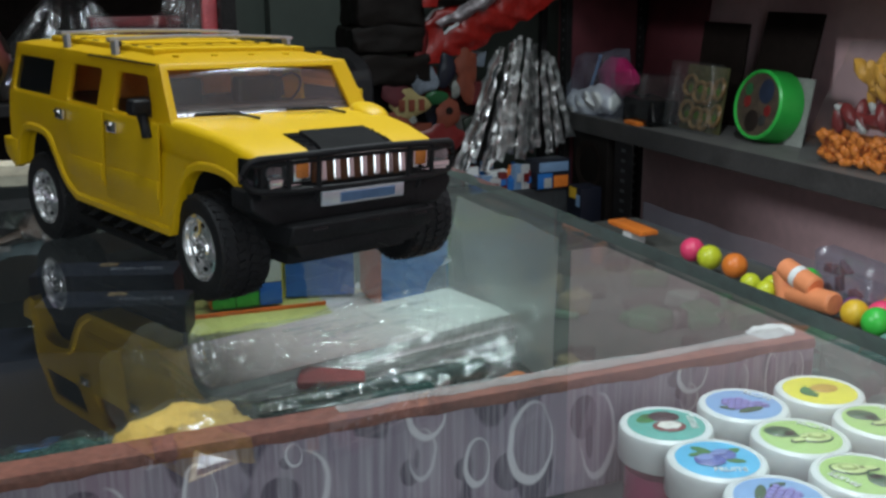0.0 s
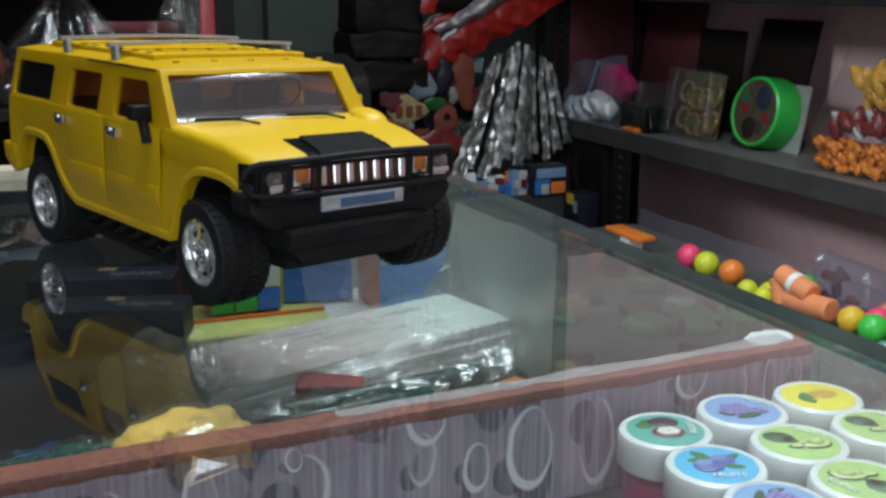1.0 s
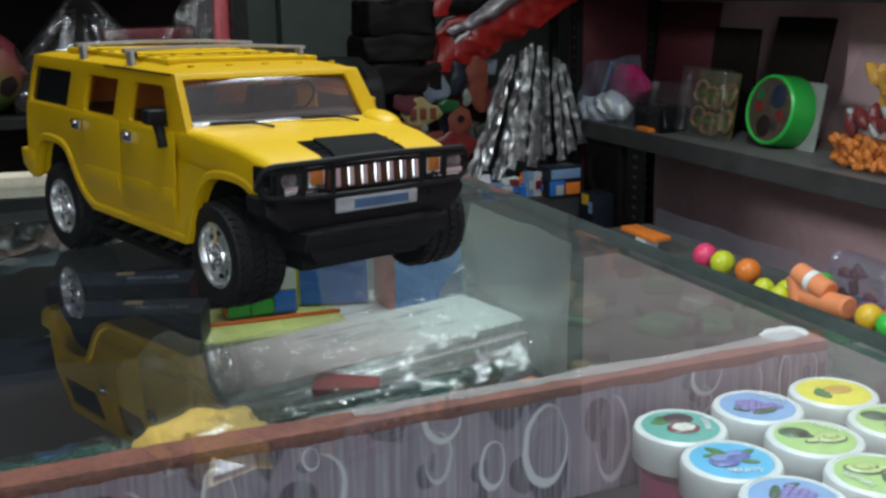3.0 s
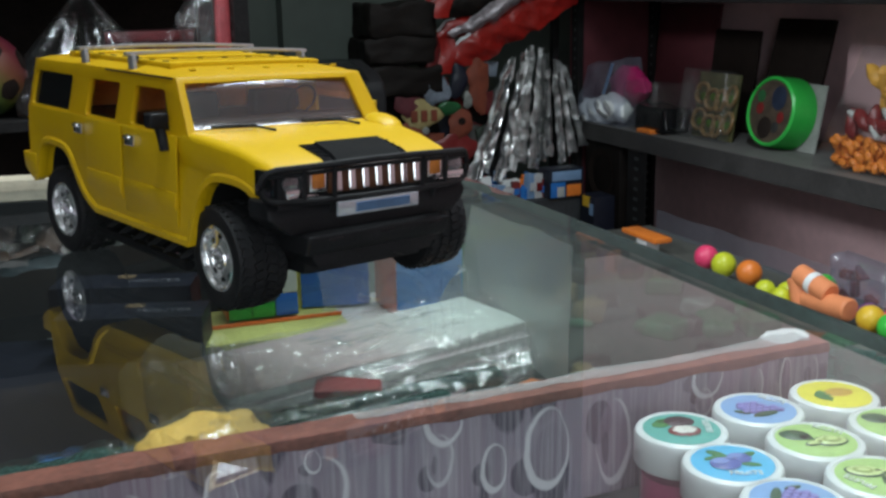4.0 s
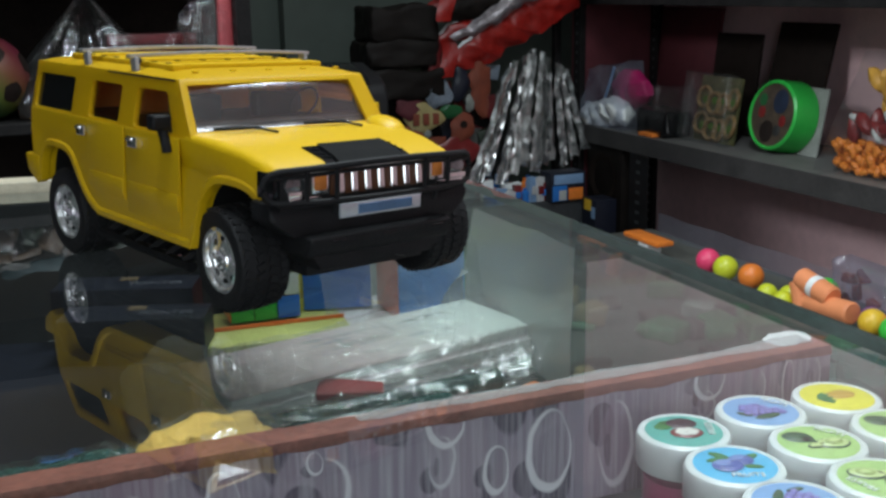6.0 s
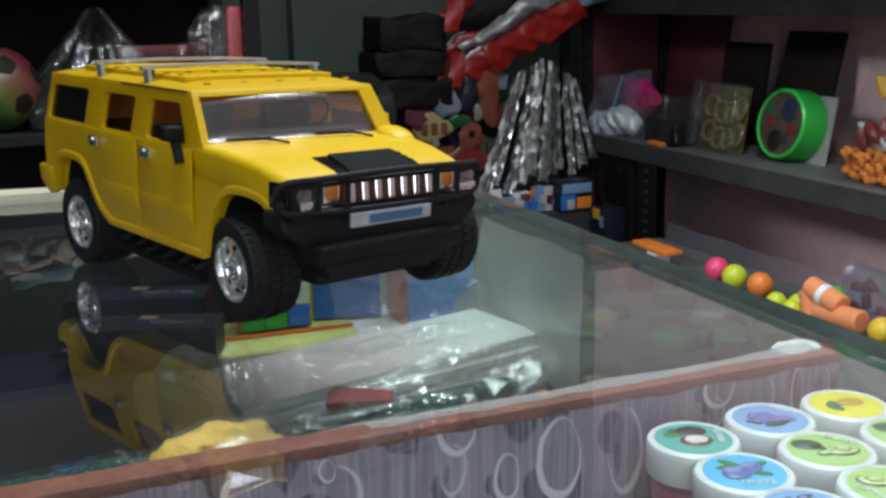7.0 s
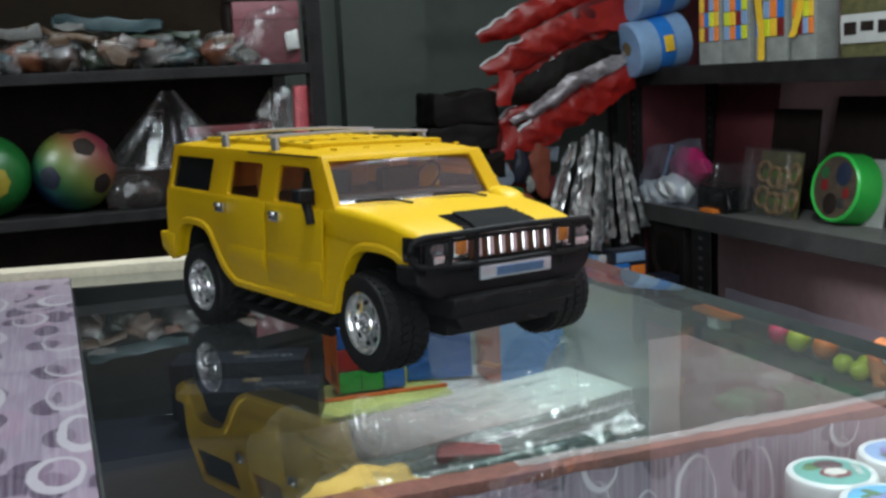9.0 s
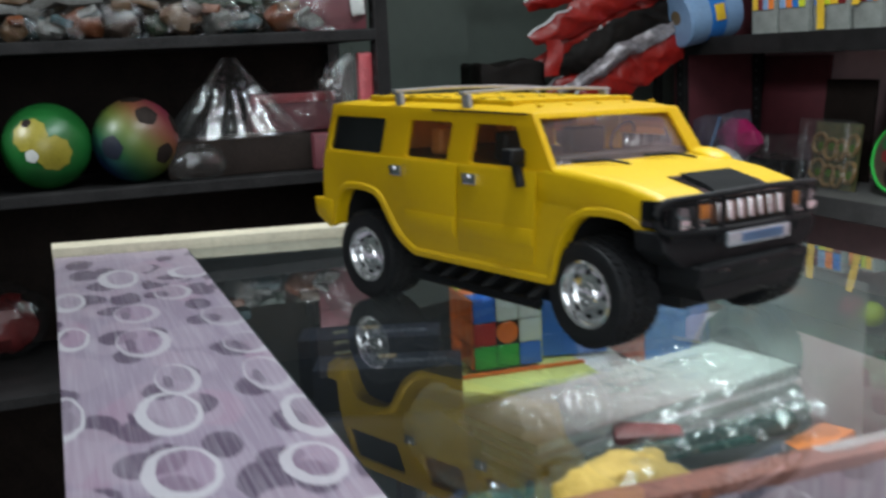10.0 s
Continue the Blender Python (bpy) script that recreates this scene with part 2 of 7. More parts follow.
M = {}
M["glass_top"] = pane_glass("counter glass", (0.955, 0.985, 0.97), 2.0, dust=0.031)
M["glass_under"] = clear("counter glass underside", (0.965, 0.985, 0.975))
M["glass_edge"] = mat("green glass edge", (0.03, 0.07, 0.06), 0.35, 0, 0.4, 40, other=(0.10, 0.20, 0.17))
M["side_glass"] = pane_glass("side glass", (0.70, 0.79, 0.73), 1.0, dust=0.052)
M["glass_clear"] = clear("side glass body", (0.80, 0.86, 0.84))
# same laminate twice: flat board coloured darker, upright face brighter, in place of light
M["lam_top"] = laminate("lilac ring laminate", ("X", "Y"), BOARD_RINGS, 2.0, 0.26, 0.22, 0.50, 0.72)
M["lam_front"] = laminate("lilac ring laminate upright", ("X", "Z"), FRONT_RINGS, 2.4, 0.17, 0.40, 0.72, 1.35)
M["brown_edge"] = mat("brown painted ply edge", (0.20, 0.055, 0.04), 0.5, 0, 0.35, 45, 0.4, 300, other=(0.36, 0.12, 0.085))
M["silicone"] = film("dried silicone", (0.9, 0.9, 0.9), 0.10, 0.25, 0.5, 300, 0.34, (0.66, 0.66, 0.66))
M["silicone_thick"] = film("thick dried silicone", (0.85, 0.86, 0.86), 0.12, 0.25, 0.5, 300, 0.92, (0.86, 0.86, 0.86))
M["beige_wood"] = mat("raw beige wood strip", (0.44, 0.39, 0.29), 0.6, 0, 0.2, 25, 0.2, 400)
M["case_back"] = mat("grey frosted case back", (0.42, 0.47, 0.45), 0.45, 0, 0.25, 14, 0.1)
M["case_brown"] = mat("brown grey case board", (0.20, 0.175, 0.14), 0.55, 0, 0.3, 9, 0.15)
M["case_dark"] = mat("dark case lining", (0.035, 0.037, 0.04), 0.6, 0, 0.4, 12, 0.2)
M["pink_wall"] = mat("dusty pink wall paint", (0.70, 0.46, 0.47), 0.75, 0, 0.12, 4, 0.15, 120)
M["grey_wall"] = mat("grey green wall paint", (0.064, 0.080, 0.068), 0.8, 0, 0.15, 3, 0.15, 120)
M["ceiling"] = mat("ceiling paint", (0.5, 0.5, 0.48), 0.85, 0, 0.1, 3)
M["floor"] = mat("shop floor", (0.16, 0.14, 0.13), 0.6, 0, 0.25, 6)
M["black_metal"] = mat("black painted rack steel", (0.015, 0.014, 0.014), 0.5, 0.0, 0.5, 25, 0.1)
M["black_metal"].node_tree.nodes["Principled BSDF"].inputs["Specular IOR Level"].default_value = 0.10
M["shelf_lip"] = mat("scuffed dark shelf edge", (0.045, 0.042, 0.041), 0.5, 0, 0.4, 14, 0.15)
M["rack_top"] = mat("dusty rack board", (0.11, 0.105, 0.10), 0.55, 0, 0.35, 18, 0.15)
M["white_plastic"] = mat("white plastic", (0.78, 0.79, 0.78), 0.32, 0, 0.04, 60)


# ------------------------------------------------------------------ mesh tools
def box(bm, x0, x1, y0, y1, z0, z1):
    vs = [bm.verts.new((x, y, z)) for z in (z0, z1) for y in (y0, y1) for x in (x0, x1)]
    for f in ((0, 2, 3, 1), (4, 5, 7, 6), (0, 1, 5, 4), (2, 6, 7, 3), (0, 4, 6, 2), (1, 3, 7, 5)):
        bm.faces.new([vs[i] for i in f])
    return vs


def bevelled(bm, offset, segments=2, angle=30):
    bm.normal_update()
    es = [e for e in bm.edges if len(e.link_faces) == 2 and e.calc_face_angle(0) > radians(angle)]
    bmesh.ops.bevel(bm, geom=es, offset=offset, segments=segments, affect="EDGES", profile=0.6, clamp_overlap=True)
    return bm


def rbox(x0, x1, y0, y1, z0, z1, r=0.002, seg=2):
    bm = bmesh.new()
    box(bm, x0, x1, y0, y1, z0, z1)
    return bevelled(bm, r, seg)


def prism(bm, pts, axis, lo, hi):
    """A polygon pulled along an axis. pts: pairs in the two other axes, in order (x, y), (x, z) or (y, z)."""
    def at(p, v):
        return {"x": (v, p[0], p[1]), "y": (p[0], v, p[1]), "z": (p[0], p[1], v)}[axis]
    a, b = [bm.verts.new(at(p, lo)) for p in pts], [bm.verts.new(at(p, hi)) for p in pts]
    bm.faces.new(a)
    bm.faces.new(b[::-1])
    for i in range(len(pts)):
        j = (i + 1) % len(pts)
        bm.faces.new((a[i], b[i], b[j], a[j]))
    bmesh.ops.recalc_face_normals(bm, faces=bm.faces)
    return bm


def lathe(bm, prof, seg=32, m=Matrix()):
    """Turns pairs (radius, height) round z."""
    rings = []
    for r, z in prof:
        if r < 1e-6:
            rings.append([bm.verts.new(m @ Vector((0, 0, z)))])
        else:
            rings.append([bm.verts.new(m @ Vector((r * math.cos(2 * math.pi * i / seg), r * math.sin(2 * math.pi * i / seg), z))) for i in range(seg)])
    for a, b in zip(rings, rings[1:]):
        for i in range(seg):
            j = (i + 1) % seg
            if len(a) == 1 and len(b) == 1:
                continue
            if len(a) == 1:
                bm.faces.new((a[0], b[i], b[j]))
            elif len(b) == 1:
                bm.faces.new((a[i], a[j], b[0]))
            else:
                bm.faces.new((a[i], a[j], b[j], b[i]))
    bmesh.ops.recalc_face_normals(bm, faces=bm.faces)
    return bm


def tube(bm, pts, r, seg=8, closed=False):
    pts = [Vector(p) for p in pts]
    rings, k = [], len(pts)
    for i, p in enumerate(pts):
        a = pts[(i - 1) % k] if closed or i else p
        b = pts[(i + 1) % k] if closed or i < k - 1 else p
        t = (b - a).normalized()
        side = t.cross(Vector((0, 0, 1)))
        if side.length < 0.05:
            side = t.cross(Vector((1, 0, 0)))
        side.normalize()
        up = side.cross(t)
        rings.append([bm.verts.new(p + r * (math.cos(2 * math.pi * j / seg) * side + math.sin(2 * math.pi * j / seg) * up)) for j in range(seg)])
    pairs = list(zip(rings, rings[1:])) + ([(rings[-1], rings[0])] if closed else [])
    for a, b in pairs:
        for j in range(seg):
            bm.faces.new((a[j], a[(j + 1) % seg], b[(j + 1) % seg], b[j]))
    if not closed:
        bm.faces.new(rings[0])
        bm.faces.new(rings[-1][::-1])
    bmesh.ops.recalc_face_normals(bm, faces=bm.faces)
    return bm


def ball(bm, r, m=Matrix(), seg=20):
    bmesh.ops.create_uvsphere(bm, u_segments=seg, v_segments=seg // 2 + 2, radius=r, matrix=m)
    return bm


def sheet(f, nu, nv):
    """A grid of points f(u, v), u and v from 0 to 1."""
    bm = bmesh.new()
    g = [[bm.verts.new(f(i / nu, j / nv)) for j in range(nv + 1)] for i in range(nu + 1)]
    for i in range(nu):
        for j in range(nv):
            bm.faces.new((g[i][j], g[i + 1][j], g[i + 1][j + 1], g[i][j + 1]))
    return bm


def mesh_of(name, bm, materials, smooth=35):
    me = bpy.data.meshes.new(name)
    bm.to_mesh(me)
    bm.free()
    for k in materials if isinstance(materials, (list, tuple)) else [materials]:
        me.materials.append(M[k])
    if smooth:
        me.shade_smooth()
        me.set_sharp_from_angle(angle=radians(smooth))
    return me


def part(name, bm, material, parent, label="", smooth=35):
    ob = new(name, mesh_of(name, bm, material, smooth))
    ob.parent = parent
    return tagged(ob, label)


def solid(name, bm, material, label, category, group="", kind="", m=Matrix(), smooth=35):
    ob = new(name, mesh_of(name, bm, material, smooth))
    ob.matrix_world = m
    return tagged(ob, label, category, group, kind)


def thing(name, label, category, m=Matrix(), group="", kind=""):
    ob = new(name)
    ob.empty_display_size = 0.02
    ob.matrix_world = m
    return tagged(ob, label, category, group, kind)


def lettering(text, size, material, parent, m, depth=0.0003, name="lettering"):
    cu = bpy.data.curves.new(name, "FONT")
    cu.body, cu.size, cu.extrude, cu.align_x, cu.align_y = text, size, depth, "CENTER", "CENTER"
    tmp = new("tmp_text", cu)
    bpy.context.view_layer.update()
    me = bpy.data.meshes.new_from_object(tmp.evaluated_get(bpy.context.evaluated_depsgraph_get()))
    bpy.data.objects.remove(tmp)
    bpy.data.curves.remove(cu)
    me.materials.clear()
    me.materials.append(M[material])
    ob = new(name, me)
    ob.parent = parent
    ob.matrix_local = m
    return ob


# ------------------------------------------------------------------ room
def slab(name, x0, x1, y0, y1, z0, z1, material, label, category):
    bm = bmesh.new()
    box(bm, x0, x1, y0, y1, z0, z1)
    return solid(name, bm, material, label, category, kind="structure", smooth=0)


slab("floor", -2.2, 1.55, -2.3, 2.8, -1.0, -0.95, "floor", "dull brown shop floor", "floor")
slab("ceiling", -2.2, 1.55, -2.3, 2.8, 1.75, 1.8, "ceiling", "plain off-white ceiling", "ceiling")
slab("wall_east", 1.36, 1.5, -2.2, 2.6, -0.95, 1.75, "pink_wall", "dusty pink painted wall behind the rack", "wall")
slab("wall_north", -2.1, 1.36, 2.55, 2.7, -0.95, 1.75, "grey_wall", "grey green painted wall", "wall")
slab("wall_west", -2.2, -2.1, -2.2, 2.7, -0.95, 1.75, "grey_wall", "grey green painted wall", "wall")
slab("wall_south", -2.1, 1.36, -2.3, -2.2, -0.95, 1.75, "pink_wall", "dusty pink painted wall", "wall")
# added out of view: blocks the side lamp from the car and counter
slab("wall_return", -2.1, -0.80, 0.60, 0.66, -0.95, 1.75, "grey_wall", "unseen grey green wall added to keep the side light off the counter", "wall")
# shallow pillar on the far wall
slab("wall_pillar", 0.375, 0.62, 2.49, 2.55, -0.95, 1.75, "grey_wall", "grey green wall pillar", "wall")

# ------------------------------------------------------------------ display counter
GX0, GX1, GY0 = -0.40, 0.004, -0.17      # glass: left, right, near edge


def back_y(x):
    return 0.497 - 0.165 * x             # the far edge runs slightly askew


counter = thing("display_counter", "glass-topped display counter with lilac laminate and a brown edged partition", "counter")

bm = bmesh.new()
pts = [(GX0, GY0), (GX1, GY0), (GX1, back_y(GX1)), (GX0, back_y(GX0))]
prism(bm, pts, "z", -0.008, 0.0)
for f in bm.faces:
    f.material_index = 0 if f.normal.z > 0.5 else 1 if f.normal.z < -0.5 else 2
top = part("glass_top", bm, ["glass_top", "glass_under", "glass_edge"], counter, "clear glass top with a thick green edge", smooth=0)
top.visible_shadow = False


def pane(name, x0, x1, y0, y1, z0, z1, facing, label):
    """A pane with gloss on one face and clear glass on the others."""
    bm = bmesh.new()
    box(bm, x0, x1, y0, y1, z0, z1)
    bm.normal_update()
    for f in bm.faces:
        f.material_index = 0 if f.normal.dot(facing) > 0.9 else 1
    part(name, bm, ["side_glass", "glass_clear"], counter, label, smooth=0).visible_shadow = False


pane("side_glass", -0.004, 0.001, 0.0, back_y(0) - 0.004, -0.36, -0.0085, Vector((-1, 0, 0)), "greenish side glass")
pane("side_glass", -0.004, 0.001, GY0, -0.004, -0.36, -0.0085, Vector((-1, 0, 0)), "greenish side glass")

# lilac board beside the glass
bm = bmesh.new()
prism(bm, [(-0.502, GY0 - 0.05), (GX0 - 0.001, GY0 - 0.05), (GX0 - 0.001, back_y(GX0)), (-0.502, back_y(-0.502))], "z", -0.02, 0.001)
bevelled(bm, 0.001)
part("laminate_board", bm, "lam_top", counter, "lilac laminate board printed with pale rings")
part("cabinet_side", rbox(-0.495, -0.402, GY0 - 0.04, 0.56, -0.94, -0.0205, 0.002), "case_dark", counter, "dark cabinet side")

# beige strip along the far edge
bm = bmesh.new()
prism(bm, [(0.015, back_y(0.015) + 0.001), (0.018, back_y(0.015) + 0.028), (-0.503, back_y(-0.503) + 0.030), (-0.503, back_y(-0.503) + 0.001)], "z", -0.01, 0.0085)
bevelled(bm, 0.0012)
part("wood_strip", bm, "beige_wood", counter, "raw beige wooden strip")

# partition with brown painted edge
bm = bmesh.new()
box(bm, -0.399, -0.0045, 0.0, 0.012, -0.36, -0.013)
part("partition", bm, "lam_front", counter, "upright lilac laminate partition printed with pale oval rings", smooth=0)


def brown(u, v):
    x = -0.399 + u * 0.3945
    wob = 0.0016 * noise.noise((x * 45, 3.1, 0)) + 0.0008 * noise.noise((x * 160, 1.1, 0))
    rows = [(-0.0006, -0.0132 + wob), (-0.0009, -0.0120), (0.0, -0.0088), (0.0135 + wob, -0.0086)]
    y, z = rows[round(v * 3)]
    return (x, y, z)


part("partition_edge", sheet(brown, 90, 3), "brown_edge", counter, "chipped brown painted edge")


def glue(u, v):
    x = -0.235 + u * 0.225
    wide = 0.0020 + 0.0050 * noise.noise((x * 24, 7.7, 0)) + 0.0012 * noise.noise((x * 150, 2.2, 0))
    y = 0.0058 + 0.002 * noise.noise((x * 75, 4.4, 0)) * (1 - v) + v * (0.0075 + max(-0.004, wide))
    return (x, y, -0.0083 - 0.0002 * math.sin(v * 3.1))


part("glue_line", sheet(glue, 120, 3), "silicone", counter, "dried whitish silicone line")
bm = bmesh.new()
bmesh.ops.create_icosphere(bm, subdivisions=3, radius=1.0)
for v in bm.verts:
    k = 1 + 0.35 * noise.noise(v.co * 1.7)
    v.co = Vector((v.co.x * 0.0150 * k, v.co.y * 0.0095 * (k + 0.3 * noise.noise(v.co * 4.0)), max(-0.4, min(0.4, v.co.z)) * 0.004))
blob = part("glue_blob", bm, "silicone_thick", counter, "whitish silicone blob")
blob.matrix_local = pose(-0.0155, 0.0155, -0.0102, 0, 0, 12)

# inside: far lining, floor board, outer cabinet
for xa, xb, material, words in ((-0.399, -0.1605, "case_dark", "dark back panel"), (-0.160, -0.005, "case_back", "grey frosted back panel")):
    bm = bmesh.new()
    prism(bm, [(xa, back_y(xa) - 0.006), (xb, back_y(xb) - 0.006), (xb, back_y(xb) - 0.001), (xa, back_y(xa) - 0.001)], "z", -0.36, -0.009)
    part("case_back", bm, material, counter, words, smooth=0)
pane("inner_shelf", -0.399, -0.005, 0.013, 0.485, -0.132, -0.126, Vector((0, 0, 1)), "inner glass shelf")
part("case_floor", rbox(-0.399, -0.005, GY0, 0.48, -0.385, -0.361, 0.001, 1), "case_brown", counter, "brown grey case floor", smooth=0)
part("cabinet_base", rbox(-0.40, 0.0, GY0, 0.49, -0.95, -0.386, 0.002), "case_dark", counter, "dark cabinet base")
part("cabinet_lining", rbox(-0.4005, -0.3985, GY0, 0.55, -0.36, -0.0085, 0.0005, 1), "case_dark", counter, "dark lining", smooth=0)
part("jar_shelf", rbox(-0.399, -0.005, GY0, -0.001, -0.064, -0.060, 0.0005, 1), "case_dark", counter, "narrow front shelf")

# ------------------------------------------------------------------ toy car
M["car_yellow"] = mat("glossy yellow toy plastic", (0.590, 0.364, 0.003), 0.42, 0, 0.05, 30, 0.03, 300)
M["car_yellow"].node_tree.nodes["Principled BSDF"].inputs["Specular IOR Level"].default_value = 0.32


def thin_shell(name, source, share):
    """The same paint on thin plastic that lets some light through."""
    m = source.copy()
    m.name = name
    n, l = m.node_tree.nodes, m.node_tree.links
    b, out = n["Principled BSDF"], n["Material Output"]
    tr, mix = n.new("ShaderNodeBsdfTranslucent"), n.new("ShaderNodeMixShader")
    tr.inputs[0].default_value, mix.inputs[0].default_value = (1.0, 0.58, 0.01, 1), share
    l.new(b.outputs[0], mix.inputs[1])
    l.new(tr.outputs[0], mix.inputs[2])
    l.new(mix.outputs[0], out.inputs[0])
    return m


M["car_shell"] = thin_shell("thin yellow toy plastic", M["car_yellow"], 0.24)
M["car_black"] = mat("matt black toy plastic", (0.008, 0.008, 0.009), 0.55, 0, 0.4, 60, 0.15, 500)
M["car_black"].node_tree.nodes["Principled BSDF"].inputs["Specular IOR Level"].default_value = 0.22
M["tyre"] = mat("soft black rubber", (0.011, 0.011, 0.012), 0.6, 0, 0.4, 80, 0.3, 700)
M["tyre"].node_tree.nodes["Principled BSDF"].inputs["Specular IOR Level"].default_value = 0.25
M["chrome"] = mat("chromed toy plastic", (0.86, 0.86, 0.87), 0.20, 1.0, 0.1, 90)
M["rim_chrome"] = mat("bright toy wheel chrome", (0.93, 0.93, 0.94), 0.15, 0.86, 0.1, 90)
M["silver"] = mat("silver painted bar", (0.55, 0.55, 0.55), 0.3, 0.7, 0.1, 60)
M["leg_grey"] = mat("grey painted leg", (0.34, 0.34, 0.35), 0.4, 0.4, 0.15, 60)
M["amber"] = mat("amber lamp plastic", (0.46, 0.15, 0.03), 0.2, 0, 0.3, 120)
M["lamp_clear"] = mat("clear lamp plastic", (0.26, 0.27, 0.28), 0.08, 0.85, 0.5, 150)
M["grille_brown"] = mat("brown grille backing", (0.085, 0.032, 0.012), 0.35, 0, 0.4, 120)
M["tint_black"] = mat("black tinted window", (0.006, 0.006, 0.007), 0.12, 0, 0.2, 50)
M["seat_tan"] = mat("tan moulded interior", (0.85, 0.33, 0.07), 0.55, 0, 0.25, 50)
M["seat_dark"] = mat("dark moulded interior", (0.02, 0.014, 0.012), 0.5, 0, 0.3, 60)
M["car_glass"] = film("clear toy window", (0.86, 0.84, 0.84), 0.05, 0.03, 0.0, 20, 0.0)
# faint lilac milk stands in for the bright reflection on the windscreen
M["screen_glass"] = film("hazy toy windscreen", (0.96, 0.95, 0.95), 0.10, 0.24, 0.35, 30, 0.015, (0.66, 0.63, 0.67))
M["vent_black"] = mat("dull black vent plastic", (0.008, 0.008, 0.008), 0.85, 0, 0.3, 60, 0.1, 500)
M["vent_black"].node_tree.nodes["Principled BSDF"].inputs["Specular IOR Level"].default_value = 0.15
M["plate"] = mat("pale silvery number plate", (0.55, 0.60, 0.65), 0.22, 0.7, 0.12, 80)
M["plate_blue"] = mat("faded blue bar", (0.06, 0.12, 0.22), 0.35, 0, 0.2, 80)

WB, WR = 0.177, 0.0275                # wheelbase, tyre radius
HALF = 0.0625                          # half the body's width

car = thing("toy_car", "yellow toy off-road car with black bumper and chrome wheels", "toy car",
            pose(-0.2595, 0.3340, 0.0, 0, 0, -69.8))
car.scale = (1, 1.06, 1)


def dm(pts):
    return [(a / 10, b / 10) for a, b in pts]


REAR_ARCH = [(0.52, 0.335), (0.42, 0.375), (0.33, 0.44), (0.25, 0.54), (0.18, 0.625), (0.10, 0.66), (-0.12, 0.665), (-0.20, 0.63), (-0.25, 0.54), (-0.275, 0.42)]
FRONT_ARCH = [(2.10, 0.605), (2.05, 0.64), (1.97, 0.685), (1.80, 0.695), (1.72, 0.67), (1.65, 0.60), (1.60, 0.48), (1.555, 0.325)]
def rounded_line(pts):
    """Corners cut twice, with the ends kept."""
    for _ in range(2):
        mids = [p for a, b in zip(pts, pts[1:]) for p in ((a[0] * 0.75 + b[0] * 0.25, a[1] * 0.75 + b[1] * 0.25), (a[0] * 0.25 + b[0] * 0.75, a[1] * 0.25 + b[1] * 0.75))]
        pts = [pts[0]] + mids[1:-1] + [pts[-1]]
    return pts


REAR_ARCH, FRONT_ARCH = rounded_line(REAR_ARCH), rounded_line(FRONT_ARCH)
outline = [(-0.33, 0.40), (-0.45, 0.47), (-0.475, 0.56), (-0.40, 0.575), (-0.405, 0.72), (-0.385, 0.866), (1.49, 0.866), (1.545, 0.893), (1.66, 0.888), (1.95, 0.850), (2.13, 0.806),
           (2.200, 0.772), (2.215, 0.735), (2.215, 0.61)] + FRONT_ARCH + REAR_ARCH
bm = bmesh.new()
prism(bm, dm(outline), "y", -HALF, HALF)
# hood narrows towards the nose and the flanks lean in above the belt
for v in bm.verts:
    if v.co.x > 0.155:
        v.co.y *= 1 - 0.13 * min(1, (v.co.x - 0.155) / 0.06)
# soft shoulders along the hood
shoulder = [e for e in bm.edges if all(v.co.z > 0.0725 and v.co.x > 0.150 for v in e.verts) and abs(e.verts[0].co.x - e.verts[1].co.x) > 0.003 and abs(e.verts[0].co.y - e.verts[1].co.y) < 0.006]
bmesh.ops.bevel(bm, geom=shoulder, offset=0.0042, segments=4, profile=0.5, affect="EDGES")
bevelled(bm, 0.0012, 2, 32)
body = part("body", bm, "car_yellow", car, "glossy yellow body shell")


def grid_panel(us, zs, holes, place, thick):
    """A panel of cells between us and zs, without the cells in holes; place(u, z, depth) gives the point."""
    bm = bmesh.new()
    outer = [[bm.verts.new(place(u, z, 0)) for z in zs] for u in us]
    inner = [[bm.verts.new(place(u, z, thick)) for z in zs] for u in us]
    cells = {(i, j) for i in range(len(us) - 1) for j in range(len(zs) - 1)} - set(holes)
    for i, j in cells:
        bm.faces.new((outer[i][j], outer[i + 1][j], outer[i + 1][j + 1], outer[i][j + 1]))
        bm.faces.new((inner[i][j], inner[i][j + 1], inner[i + 1][j + 1], inner[i + 1][j]))
        for (di, dj), (a, b) in {(0, -1): ((i, j), (i + 1, j)), (1, 0): ((i + 1, j), (i + 1, j + 1)), (0, 1): ((i + 1, j + 1), (i, j + 1)), (-1, 0): ((i, j + 1), (i, j))}.items():
            if (i + di, j + dj) not in cells:
                bm.faces.new((outer[a[0]][a[1]], inner[a[0]][a[1]], inner[b[0]][b[1]], outer[b[0]][b[1]]))
    loose = [v for v in bm.verts if not v.link_faces]
    bmesh.ops.delete(bm, geom=loose, context="VERTS")
    bmesh.ops.recalc_face_normals(bm, faces=bm.faces)
    return bm


Z_BELT, Z_ROOF = 0.0870, 0.1150


def lean(z):
    return HALF - 0.0007 - 0.0045 * (z - Z_BELT) / (Z_ROOF - Z_BELT)


def slant(u, z):
    """The windscreen pillar leans back, the tail leans forward."""
    k = (z - Z_BELT) / (Z_ROOF - Z_BELT)
    if u > 0.14:
        return u - 0.019 * k
    if u > 0.12:
        return u - 0.0143 * k
    if u < -0.03:
        return u + 0.003 * k
    return u + 0.002 * k


